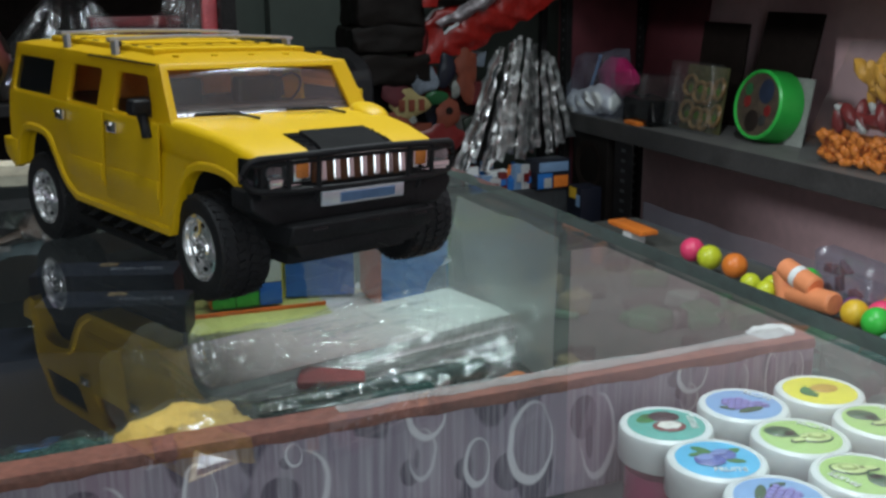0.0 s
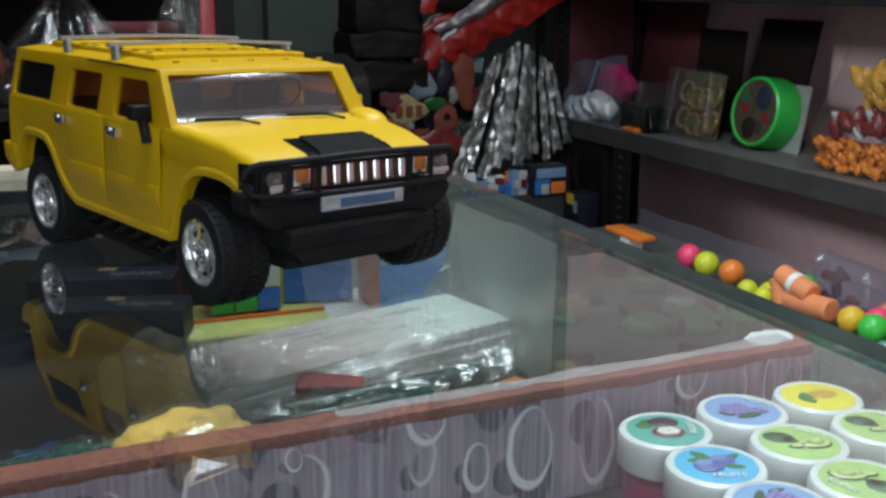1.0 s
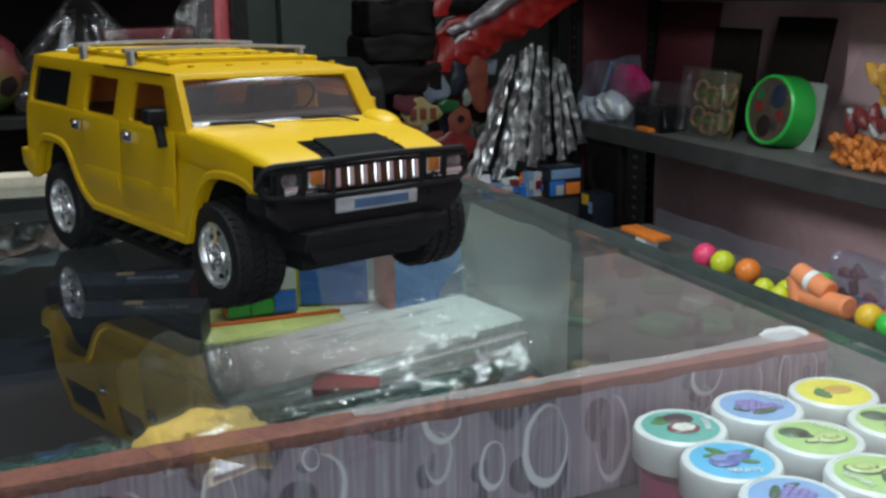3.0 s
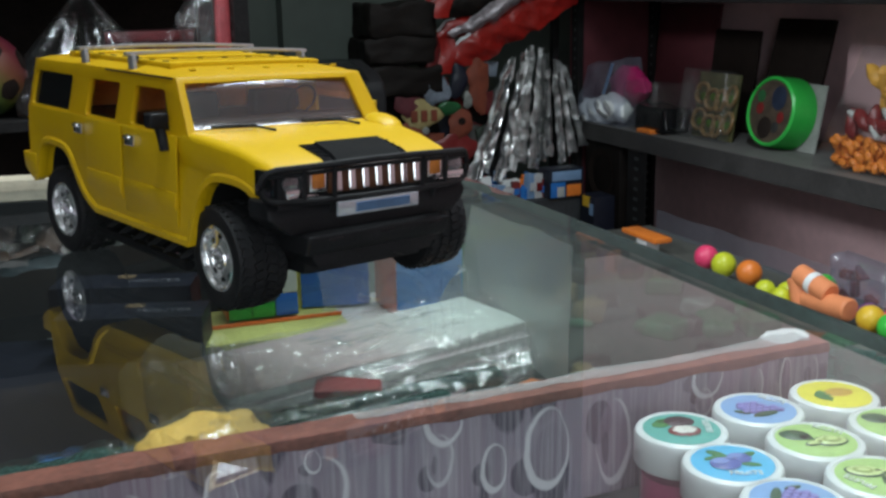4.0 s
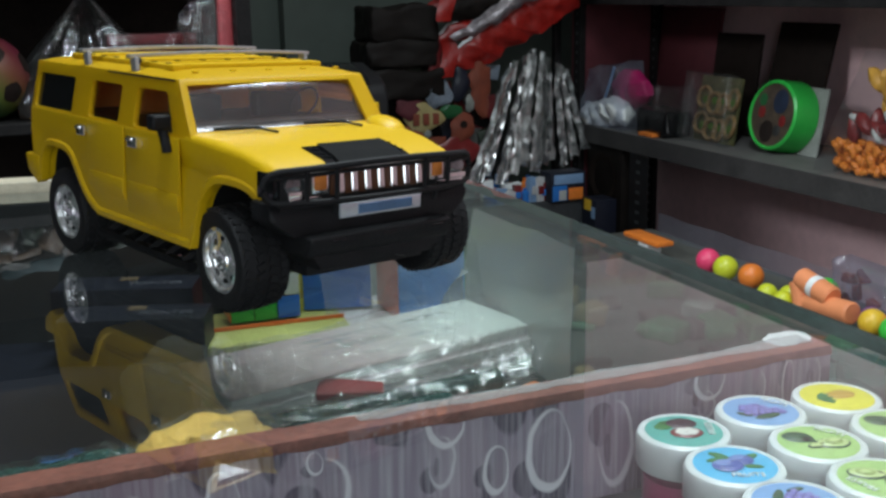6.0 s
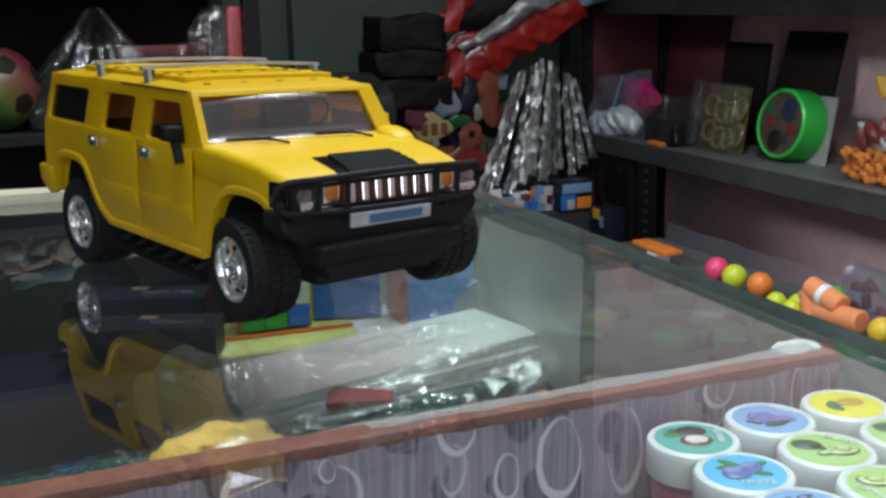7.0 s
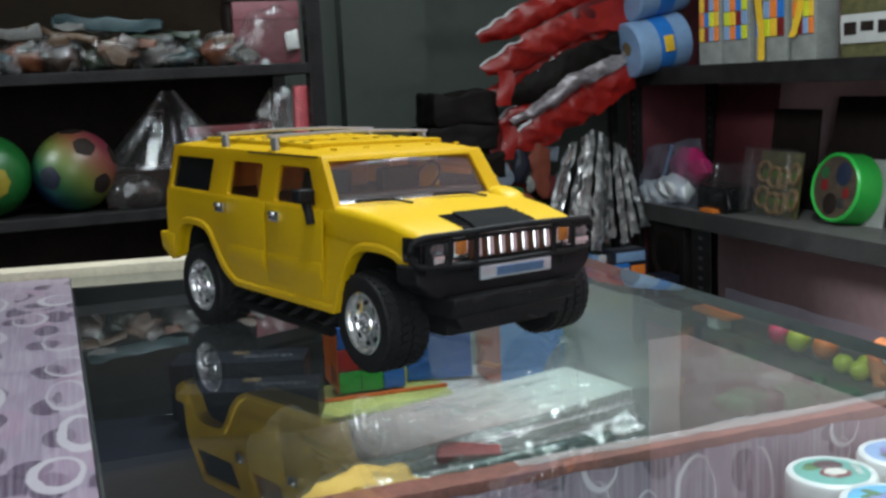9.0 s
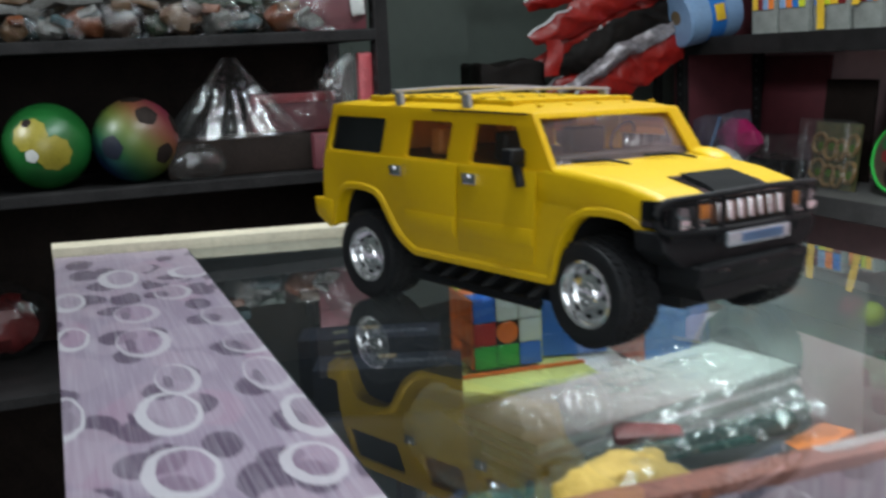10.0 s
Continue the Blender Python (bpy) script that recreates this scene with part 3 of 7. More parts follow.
US = [-0.0385, -0.0345, 0.0180, 0.0400, 0.0770, 0.0945, 0.1382, 0.1545]
ZS = [Z_BELT - 0.001, 0.0876, 0.1082, Z_ROOF]
for side in (-1, 1):
    bm = grid_panel(US, ZS, [(1, 1), (3, 1), (5, 1)], lambda u, z, d: (slant(u, z), side * (lean(z) - d), z), 0.003)
    # the window corners are rounded
    corners = [e for e in bm.edges if e.is_manifold and abs((e.verts[0].co - e.verts[1].co).normalized().y) > 0.9 and min(v.co.z for v in e.verts) > Z_BELT - 0.0005 and max(v.co.z for v in e.verts) < Z_ROOF - 0.002]
    bmesh.ops.bevel(bm, geom=corners, offset=0.0022, segments=3, profile=0.5, affect="EDGES")
    bevelled(bm, 0.0006, 2, 40)
    part("side_frame", bm, "car_shell", body, "yellow window frame with pillars")
    for a, b, k in ((1, 2, "tint_black"), (3, 4, "car_glass"), (5, 6, "car_glass")):
        bm = grid_panel([US[a] - 0.001, US[b] + 0.001], [0.0868, 0.1092], [], lambda u, z, d: (slant(u, z), side * (lean(z) - 0.0017 - d), z), 0.0006)
        part("side_window", bm, k, body, "black tinted rear window" if k == "tint_black" else "clear side window", smooth=0)

# roof
bm = bmesh.new()
yr = lean(Z_ROOF)
prism(bm, [(-0.0365, Z_ROOF - 0.001), (-0.0335, 0.1172), (0.02, 0.1190), (0.10, 0.1190), (0.128, 0.1175), (0.1365, Z_ROOF - 0.001)], "y", -yr, yr)
# the roof falls away to both sides
for y in [(-1 + 0.125 * k) * yr for k in range(1, 16)]:
    bmesh.ops.bisect_plane(bm, geom=list(bm.verts) + list(bm.edges) + list(bm.faces), plane_co=(0, y, 0), plane_no=(0, 1, 0))
for v in bm.verts:
    v.co.z = Z_ROOF - 0.001 + (v.co.z - Z_ROOF + 0.001) * (1 - 0.75 * (abs(v.co.y) / yr) ** 6)
bevelled(bm, 0.0012, 3, 40)
part("roof", bm, "car_shell", body, "yellow roof")
for side in (-1, 1):
    part("roof_seam", rbox(0.060, 0.134, side * (yr + 0.0004) - 0.0003, side * (yr + 0.0004) + 0.0003, Z_ROOF - 0.0012, Z_ROOF - 0.0004, 0.0001, 1), "seat_dark", body, "dark seam under the roof edge")
for k in range(5):
    bm = rbox(0.1148, 0.1165, -0.0018, 0.0018, 0.1172, 0.1186, 0.0006)
    part("marker_lamp", bm, "car_yellow", body).matrix_local = pose(0.0115, (k - 2) * 0.0215, 0)

# windscreen frame and glass, tailgate
def screen(u, z, d):
    """u across, z up the slope."""
    k = (z - Z_BELT) / (Z_ROOF - Z_BELT)
    return (0.1565 - 0.0195 * k - d, u * lean(z) / HALF, z)


bm = grid_panel([-HALF, -0.0582, 0.0480, HALF], [0.0860, 0.0897, 0.1118, Z_ROOF], [(1, 1)], screen, 0.003)
bevelled(bm, 0.0008, 2, 40)
part("windscreen_frame", bm, "car_shell", body, "yellow windscreen frame")
part("windscreen", grid_panel([-0.0595 + 0.0054 * i for i in range(21)], [0.0888 + 0.0048 * j for j in range(6)], [], lambda u, z, d: screen(u, z, d + 0.0028 - 0.0026 * (1 - ((u + 0.0055) / 0.054) ** 2)), 0.0006), "screen_glass", body, "clear bowed windscreen with a haze of light", smooth=60)
bm = grid_panel([-HALF, -0.047, 0.047, HALF], [Z_BELT - 0.001, 0.0905, 0.1090, Z_ROOF], [(1, 1)],
                lambda u, z, d: (-0.0385 + 0.003 * (z - Z_BELT) / (Z_ROOF - Z_BELT) + d, u * lean(z) / HALF, z), 0.003)
bevelled(bm, 0.0008, 2, 40)
part("tailgate_frame", bm, "car_yellow", body, "yellow tailgate frame")
part("rear_window", rbox(-0.0355, -0.035, -0.048, 0.048, 0.0895, 0.1105, 0.0002, 1), "tint_black", body, "black tinted rear window", smooth=0)

# wipers
for y in (-0.035, 0.017):
    bm = bmesh.new()
    tube(bm, [(0.1575, y - 0.015, 0.0914), (0.1585, y, 0.0912), (0.1588, y + 0.009, 0.0910)], 0.0010, 6)
    tube(bm, [(0.1586, y - 0.002, 0.0917), (0.1625, y + 0.008, 0.0908), (0.1680, y + 0.0145, 0.0893)], 0.0007, 6)
    part("wiper", bm, "car_black", body)
# cowl humps either side of the hood
for side in (-1, 1):
    bm = bmesh.new()
    bmesh.ops.create_icosphere(bm, subdivisions=3, radius=1)
    for v in bm.verts:
        v.co = Vector((v.co.x * 0.013, v.co.y * 0.0090, v.co.z * 0.0052))
    part("cowl_hump", bm, "car_yellow", body).matrix_local = pose(0.164, side * 0.050, 0.0875 if side > 0 else 0.0838, 0, 12, 0)

# door lines: thin raised skins on the flanks
for side in (-1, 1):
    for a, b in ((0.0415, 0.0855), (0.0885, 0.1455)):
        bm = bmesh.new()
        lo = 0.040 if a > 0.06 else 0.046
        prism(bm, [(a, lo), (b, lo), (b, 0.0860), (a, 0.0860)], "y", side * (HALF - 0.0002), side * (HALF + 0.0005))
        bevelled(bm, 0.0003, 2)
        part("door", bm, "car_yellow", body, "yellow door skin")
        bm = bmesh.new()
        prism(bm, [(a + 0.001, 0.0485), (b - 0.001, 0.0485), (b - 0.001, 0.0575), (a + 0.001, 0.0575)], "y", side * (HALF + 0.0003), side * (HALF + 0.0013))
        bevelled(bm, 0.0005, 2)
        part("door_moulding", bm, "car_yellow", body)
    for x in (0.0352, 0.0982):
        bm = rbox(x - 0.0052, x + 0.0052, side * (HALF + 0.0012) - 0.001, side * (HALF + 0.0012) + 0.001, 0.0765, 0.0825, 0.0007)
        ob = part("door_handle", bm, "chrome", body, "chrome door handle plate")
        part("handle_grip", rbox(x - 0.0045, x + 0.0005, side * (HALF + 0.0026) - 0.0007, side * (HALF + 0.0026) + 0.0007, 0.0800, 0.0818, 0.0005), "chrome", ob)


# wheel-arch lips and sill: a raised yellow edge all along the lower flank
def lip(side):
    line = [(-0.33, 0.40)] + REAR_ARCH[::-1] + FRONT_ARCH[::-1] + [(2.17, 0.60)]
    line = [Vector((a / 10, 0, b / 10)) for a, b in line]
    bm, rows = bmesh.new(), []
    for i, p in enumerate(line):
        a, b = line[max(0, i - 1)], line[min(len(line) - 1, i + 1)]
        t = (b - a).normalized()
        out = Vector((-t.z, 0, t.x))
        out = out if out.z > -0.2 else -out
        w = 0.0036
        taper = 1 - 0.13 * max(0, min(1, (p.x - 0.155) / 0.06))
        y0, y1 = side * (HALF * taper - 0.004), side * (HALF * taper + 0.0013)
        rows.append([bm.verts.new(q) for q in ((p.x - out.x * 0.001, y0, p.z - out.z * 0.001), (p.x - out.x * 0.001, y1, p.z - out.z * 0.001),
                                               (p.x + out.x * w * 0.6, y1, p.z + out.z * w * 0.6), (p.x + out.x * w, side * HALF * taper, p.z + out.z * w))])
    for a, b in zip(rows, rows[1:]):
        for j in range(4):
            bm.faces.new((a[j], a[(j + 1) % 4], b[(j + 1) % 4], b[j]))
    bm.faces.new(rows[0])
    bm.faces.new(rows[-1][::-1])
    bmesh.ops.recalc_face_normals(bm, faces=bm.faces)
    return bevelled(bm, 0.0009, 2, 45)


for side in (-1, 1):
    part("fender_lip", lip(side), "car_yellow", body, "raised yellow wheel-arch lip")

# the far flank and its pillars are a little slimmer
for ob in [body] + list(body.children):
    if ob.matrix_local == Matrix() or ob == body:
        for v in ob.data.vertices:
            if v.co.y > 0.04:
                v.co.y = 0.04 + (v.co.y - 0.04) * 0.76
    elif ob.location.y > 0.04:
        ob.location.y -= 0.004

# rear bumper
bm = bmesh.new()
prism(bm, dm([(-0.50, 0.565), (-0.30, 0.565), (-0.30, 0.41), (-0.36, 0.40), (-0.47, 0.46)]), "y", -HALF - 0.001, HALF + 0.001)
part("rear_bumper", bevelled(bm, 0.0015, 2), "car_yellow", car, "yellow rear bumper")

# chassis, interior
for cx, arch in ((0.0, REAR_ARCH), (WB, FRONT_ARCH)):
    line = [Vector((a / 10, 0, b / 10)) for a, b in arch]
    hub = Vector((cx, 0, WR))
    line = [hub + (p - hub) * 0.975 for p in line]
    bm = sheet(lambda u, v: (line[round(u * (len(line) - 1))].x, (2 * v - 1) * (HALF * 0.93 - 0.003), line[round(u * (len(line) - 1))].z), len(line) - 1, 1)
    part("wheel_well", bm, "vent_black", car, "black wheel well")
part("chassis", rbox(0.036, 0.142, -0.047, 0.047, 0.017, 0.0335, 0.003), "vent_black", car, "black underbody")
part("chassis", rbox(-0.038, 0.215, -0.036, 0.036, 0.024, 0.058, 0.003), "car_black", car, "black chassis block")
part("rear_axle", lathe(bmesh.new(), [(0, -0.05), (0.006, -0.05), (0.006, 0.05), (0, 0.05)], 12, pose(0, 0, WR, 90)), "car_black", car)
part("front_axle", lathe(bmesh.new(), [(0, -0.05), (0.006, -0.05), (0.006, 0.05), (0, 0.05)], 12, pose(WB, 0, WR, 90)), "car_black", car)
part("cabin_floor", rbox(-0.030, 0.148, -0.056, 0.056, 0.0869, 0.0873, 0.0002, 1), "seat_dark", car, "dark cabin floor", smooth=0)
part("dashboard", rbox(0.128, 0.150, -0.050, 0.050, 0.0868, 0.0930, 0.002), "seat_dark", car, "dark dashboard")
part("cabin_lining", rbox(-0.028, -0.004, -0.050, 0.050, 0.0870, 0.1132, 0.002), "seat_tan", car, "tan cargo lining")
for a, b in ((0.002, 0.0785), (0.080, 0.128)):
    part("door_lining", rbox(a, b, 0.0530, 0.0545, 0.0980, 0.1125, 0.0005, 1), "seat_tan", car, "tan inner door panel")
for x, k in ((0.038, "seat_tan"), (0.092, "seat_dark")):
    for y in (-0.025, 0.025):
        bm = rbox(x - 0.004, x + 0.006, y - 0.014, y + 0.014, 0.087, 0.1030, 0.003, 3)
        bm2 = rbox(x - 0.002, x + 0.004, y - 0.007, y + 0.007, 0.1030, 0.1095, 0.002, 3)
        s = part("seat", bm, k, car, "moulded seat")
        part("head_rest", bm2, "seat_tan", s, "tan head rest")
bm = bmesh.new()
tube(bm, [(0.1215 + 0.004 * math.cos(a), 0.026 + 0.0085 * math.sin(a), 0.0985 + 0.0085 * math.cos(a)) for a in [k * math.pi / 9 for k in range(18)]], 0.0008, 6, True)
part("steering_wheel", bm, "seat_dark", car, "dark steering wheel")

# front end
part("nose_panel", rbox(0.2180, 0.2232, -0.0555, 0.0555, 0.0555, 0.0752, 0.001), "car_black", car, "black grille panel")
grille = part("grille", rbox(0.2205, 0.2242, -0.0285, 0.0285, 0.0612, 0.0740, 0.001), "grille_brown", car, "brownish dark grille backing")
part("chrome_header", rbox(0.2215, 0.2258, -0.0285, 0.0285, 0.0738, 0.0757, 0.0006), "chrome", grille, "chrome strip over the grille")
for k in range(7):
    y = (k - 3) * 0.0078
    bm = rbox(0.2225, 0.2260, y - 0.0019, y + 0.0019, 0.0617, 0.0735, 0.0012, 3)
    for v in bm.verts:
        v.co.x -= (v.co.z - 0.0617) * 0.10
    part("grille_bar", bm, "chrome", grille, "chrome grille bar")
for side in (-1, 1):
    hl = part("headlight", rbox(0.2175, 0.2242, side * 0.0435 - 0.0095, side * 0.0435 + 0.0095, 0.0615, 0.0740, 0.0015), "seat_dark", car, "headlight in a dark housing")
    part("lens", lathe(bmesh.new(), [(0, 0.0018), (0.6, 0.0015), (0.95, 0.0004), (1, -0.002), (0, -0.002)], 24, pose(0.2244, side * 0.0475, 0.0680, 0, 90) @ Matrix.Diagonal((0.0050, 0.0066, 1, 1))), "lamp_clear", hl, "dark clear oval lens")
    part("reflector", rbox(0.2238, 0.2266, side * 0.0475 - 0.0056, side * 0.0475 + 0.0056, 0.0622, 0.0655, 0.0008), "chrome", hl, "chrome reflector strip")
    part("amber_lamp", rbox(0.2215, 0.2260, side * 0.0350 - 0.0034, side * 0.0350 + 0.0034, 0.0645, 0.0718, 0.0012), "amber", hl, "amber indicator")
    part("lamp_surround", rbox(0.2215, 0.2250, side * 0.0350 - 0.0046, side * 0.0350 + 0.0046, 0.0625, 0.0732, 0.0008), "chrome", hl, "chrome lamp surround")
    part("chrome_lip", rbox(0.2215, 0.2255, side * 0.0435 - 0.0085, side * 0.0435 + 0.0085, 0.0608, 0.0622, 0.0005), "chrome", hl)
    # wrap-round corner lamp
    part("corner_lamp", rbox(0.2065, 0.2212, side * 0.0545 - 0.0028, side * 0.0545 + 0.0028, 0.0608, 0.0738, 0.0014), "tint_black", hl, "dark corner lamp")

# the nose stands up to the hood's edge
for ob in car.children:
    if ob.name.startswith(("nose_panel", "grille", "headlight")):
        ob.location.z += 0.0042


def bumper_block(outline, near, far):
    bm = bmesh.new()
    prism(bm, dm(outline), "y", near, far)
    bmesh.ops.bisect_plane(bm, geom=list(bm.verts) + list(bm.edges) + list(bm.faces), plane_co=(0, near + 0.010, 0.0480), plane_no=(0, -0.75, -1), clear_outer=True)
    bmesh.ops.bisect_plane(bm, geom=list(bm.verts) + list(bm.edges) + list(bm.faces), plane_co=(0, far - 0.010, 0.0480), plane_no=(0, 0.9, -1), clear_outer=True)
    bmesh.ops.holes_fill(bm, edges=[e for e in bm.edges if e.is_boundary])
    for v in bm.verts:
        if v.co.x > 0.225:
            v.co.x -= 0.012 * (abs(v.co.y) / 0.06) ** 2
    return bevelled(bm, 0.0016, 3)


bumper = part("front_bumper", bumper_block([(2.05, 0.642), (2.30, 0.642), (2.345, 0.600), (2.350, 0.54), (2.325, 0.475), (2.06, 0.475)], -0.0600, 0.0570), "car_black", car, "matt black front bumper")
bm = bmesh.new()
prism(bm, dm([(2.06, 0.480), (2.328, 0.480), (2.322, 0.43), (2.295, 0.375), (2.07, 0.375)]), "y", -0.0450, 0.0390)
part("lower_bumper", bevelled(bm, 0.002, 3), "car_black", bumper, "narrow black lower bumper")
bm = bmesh.new()
prism(bm, [(-0.043, 0.0400), (-0.037, 0.0305), (-0.014, 0.0292), (-0.007, 0.0318), (0.007, 0.0318), (0.014, 0.0295), (0.030, 0.0310), (0.037, 0.0400)], "x", 0.2, 0.2285)
part("skid_plate", bevelled(bm, 0.0015, 2), "car_black", bumper, "black skid plate")
for y in (-0.03, 0.0, 0.03):
    part("bumper_slot", rbox(0.2295, 0.2326, y - 0.0045, y + 0.0045, 0.0445, 0.0465, 0.0007), "tint_black", bumper)
plate = part("number_plate", rbox(0.2345, 0.2362, -0.0320, 0.0155, 0.0566, 0.0635, 0.0006), "plate", car, "pale blue-grey number plate")
part("plate_bar", rbox(0.2357, 0.2365, -0.0220, 0.0100, 0.0577, 0.0624, 0.0003, 1), "plate_blue", plate)

# brush guard
bm = bmesh.new()


def guard_loop(w, z0, z1):
    pts = []
    for cy, cz, a0 in ((w - 0.006, z1 - 0.006, 0), (-w + 0.006, z1 - 0.006, 90), (-w + 0.006, z0 + 0.006, 180), (w - 0.006, z0 + 0.006, 270)):
        for k in range(4):
            a = radians(a0 + 30 * k)
            y, z = cy + 0.006 * math.cos(a), cz + 0.006 * math.sin(a)
            pts.append((y, z))
    # the long sides bend with the nose and the top one arches
    full = []
    for a, b in zip(pts, pts[1:] + pts[:1]):
        n = 8 if abs(a[0] - b[0]) > 0.02 else 1
        full += [(a[0] + (b[0] - a[0]) * i / n, a[1] + (b[1] - a[1]) * i / n) for i in range(n)]
    return [(guard_x(y), y, z + (0.0034 * (1 - (y / w) ** 2) if z > (z0 + z1) / 2 else 0)) for y, z in full]


def guard_x(y):
    return 0.2325 - 0.0125 * (abs(y) / 0.06) ** 3


tube(bm, guard_loop(0.0615, 0.0640, 0.0782), 0.0017, 8, True)
for y in (-0.0440, -0.0300, 0.0215, 0.0385):
    tube(bm, [(guard_x(y), y, 0.064), (guard_x(y), y, 0.0782 + 0.0034 * (1 - (y / 0.0615) ** 2))], 0.0013, 6)
tube(bm, [(guard_x(y), y, 0.0752 + 0.0034 * (1 - (y / 0.0615) ** 2)) for y in [(-0.0605 + 0.0121 * i) for i in range(11)]], 0.0010, 6)
for y in (-0.030, 0.030):
    tube(bm, [(0.2310, y, 0.0645), (0.2290, y, 0.058)], 0.0013, 6)
part("brush_guard", bm, "car_black", car, "black tube brush guard over the grille")

# hood vent: a flat black panel with a raised middle and ribbed channels beside it
def hood_z(x):
    return 0.0850 - (x - 0.195) * 0.244 if x < 0.213 else 0.0806 - (x - 0.213) * 0.486


def vent_panel(y0, y1, y2, y3, x0, x1, rise):
    def at(u, v):
        x = x0 + (x1 - x0) * u
        return (x, (y0 + (y1 - y0) * v) * (1 - u) + (y3 + (y2 - y3) * v) * u, hood_z(x) + rise)
    bm = sheet(at, 6, 1)
    ext = bmesh.ops.extrude_face_region(bm, geom=list(bm.faces))
    for v in [g for g in ext["geom"] if isinstance(g, bmesh.types.BMVert)]:
        v.co.z -= 0.004
    bmesh.ops.recalc_face_normals(bm, faces=bm.faces)
    return bm


vent = part("hood_vent", vent_panel(-0.0262, 0.0232, 0.0250, -0.0252, 0.1962, 0.2205, 0.0006), "tint_black", car, "black hood vent panel")
part("vent_cover", vent_panel(-0.0175, 0.0205, 0.0190, -0.0195, 0.1968, 0.2200, 0.0018), "vent_black", vent, "matt black raised vent cover")
for side in (-1, 1):
    for k in range(3):
        bm = rbox(-0.0004, 0.0004, -0.0030, 0.0030, 0, 0.0010, 0.0002, 1)
        part("vent_rib", bm, "vent_black", vent).matrix_local = pose(0.2010 + 0.0050 * k, side * 0.0222 - 0.0005, hood_z(0.2010 + 0.0050 * k) + 0.0002, 0, 18, side * 20)

# mirrors
for side in (-1, 1):
    bm = rbox(-0.0040, 0.0040, -0.0050, 0.0050, -0.0036, 0.0042, 0.0018, 3)
    mi = part("wing_mirror", bm, "car_black" if side < 0 else "car_yellow", car, "black wing mirror" if side < 0 else "yellow wing mirror")
    mi.matrix_local = pose(0.1345, side * (HALF + 0.0045) - (0.006 if side > 0 else 0), 0.0935)
    bm = bmesh.new()
    tube(bm, [(0.0005, -side * 0.001, -0.003), (0.0010, -side * 0.002, -0.0075), (0.0022, -side * 0.0025, -0.0120), (0.0028, -side * 0.0025, -0.0150)], 0.0026, 8)
    part("mirror_arm", bm, "car_black", mi)

# roof rack: perforated yellow base with two silver cross bars on wide grey legs
rack = part("roof_rack", rbox(-0.012, 0.112, -0.047, -0.0400, 0.1172, 0.1205, 0.0009), "car_yellow", car, "perforated yellow roof rack base with silver cross bars")
part("rack_rail", rbox(-0.012, 0.112, 0.0370, 0.0440, 0.1172, 0.1205, 0.0009), "car_yellow", rack)
for x in (0.000, 0.030, 0.056, 0.084, 0.106):
    part("rack_slat", rbox(x - 0.0055, x + 0.0055, -0.0400, 0.0370, 0.1176, 0.1207, 0.0008), "car_yellow", rack)
hole = lathe(bmesh.new(), [(0, 0.0003), (0.0016, 0.0003), (0.0016, -0.0006), (0, -0.0006)], 10)
hole = mesh_of("rack_hole", hole, "seat_dark")
for x, y, z in [(-0.006 + 0.0152 * k, y, 0.1206) for k in range(8) for y in (-0.0435, 0.0405)] + [(x, -0.030 + 0.0152 * k, 0.1208) for k in range(5) for x in (0.030, 0.084)]:
    o = new("rack_hole", hole)
    o.parent = rack
    o.matrix_local = pose(x, y, z) @ Matrix.Diagonal((1.5, 1, 1, 1))
for x in (0.0265, 0.0845):
    bm = bmesh.new()
    prism(bm, [(-0.0580, 0.1230), (-0.02, 0.1243), (0.02, 0.1243), (0.0530, 0.1230), (0.0530, 0.1248), (0.02, 0.1261), (-0.02, 0.1261), (-0.0580, 0.1248)], "x", x - 0.0024, x + 0.0024)
    bevelled(bm, 0.0005, 2)
    part("cross_bar", bm, "silver", rack, "silver cross bar")
    for y in (-0.0545, 0.0500):
        bm = bmesh.new()
        prism(bm, [(x - 0.0010, 0.1130), (x + 0.0046, 0.1130), (x + 0.0030, 0.1236), (x - 0.0034, 0.1236)], "y", y - 0.0011, y + 0.0011)
        bevelled(bm, 0.0005, 2)
        part("bar_leg", bm, "leg_grey", rack, "grey bar leg")
bm = ball(bmesh.new(), 0.0022, pose(0.078, -0.0495, 0.1212), 12)
part("leg_knob", bm, "seat_dark", rack)

# side steps
for side in (-1, 1):
    y = side * 0.0555
    step = part("side_step", tube(bmesh.new(), [(0.040, y, 0.0195), (0.142, y, 0.0180)], 0.0030, 8), "car_black", car, "black tubular side step")
    for k in range(6):
        x = 0.047 + 0.0175 * k
        part("step_bracket", tube(bmesh.new(), [(x, y, 0.0195), (x + 0.009, side * 0.040, 0.033)], 0.0030, 6), "car_black", step)


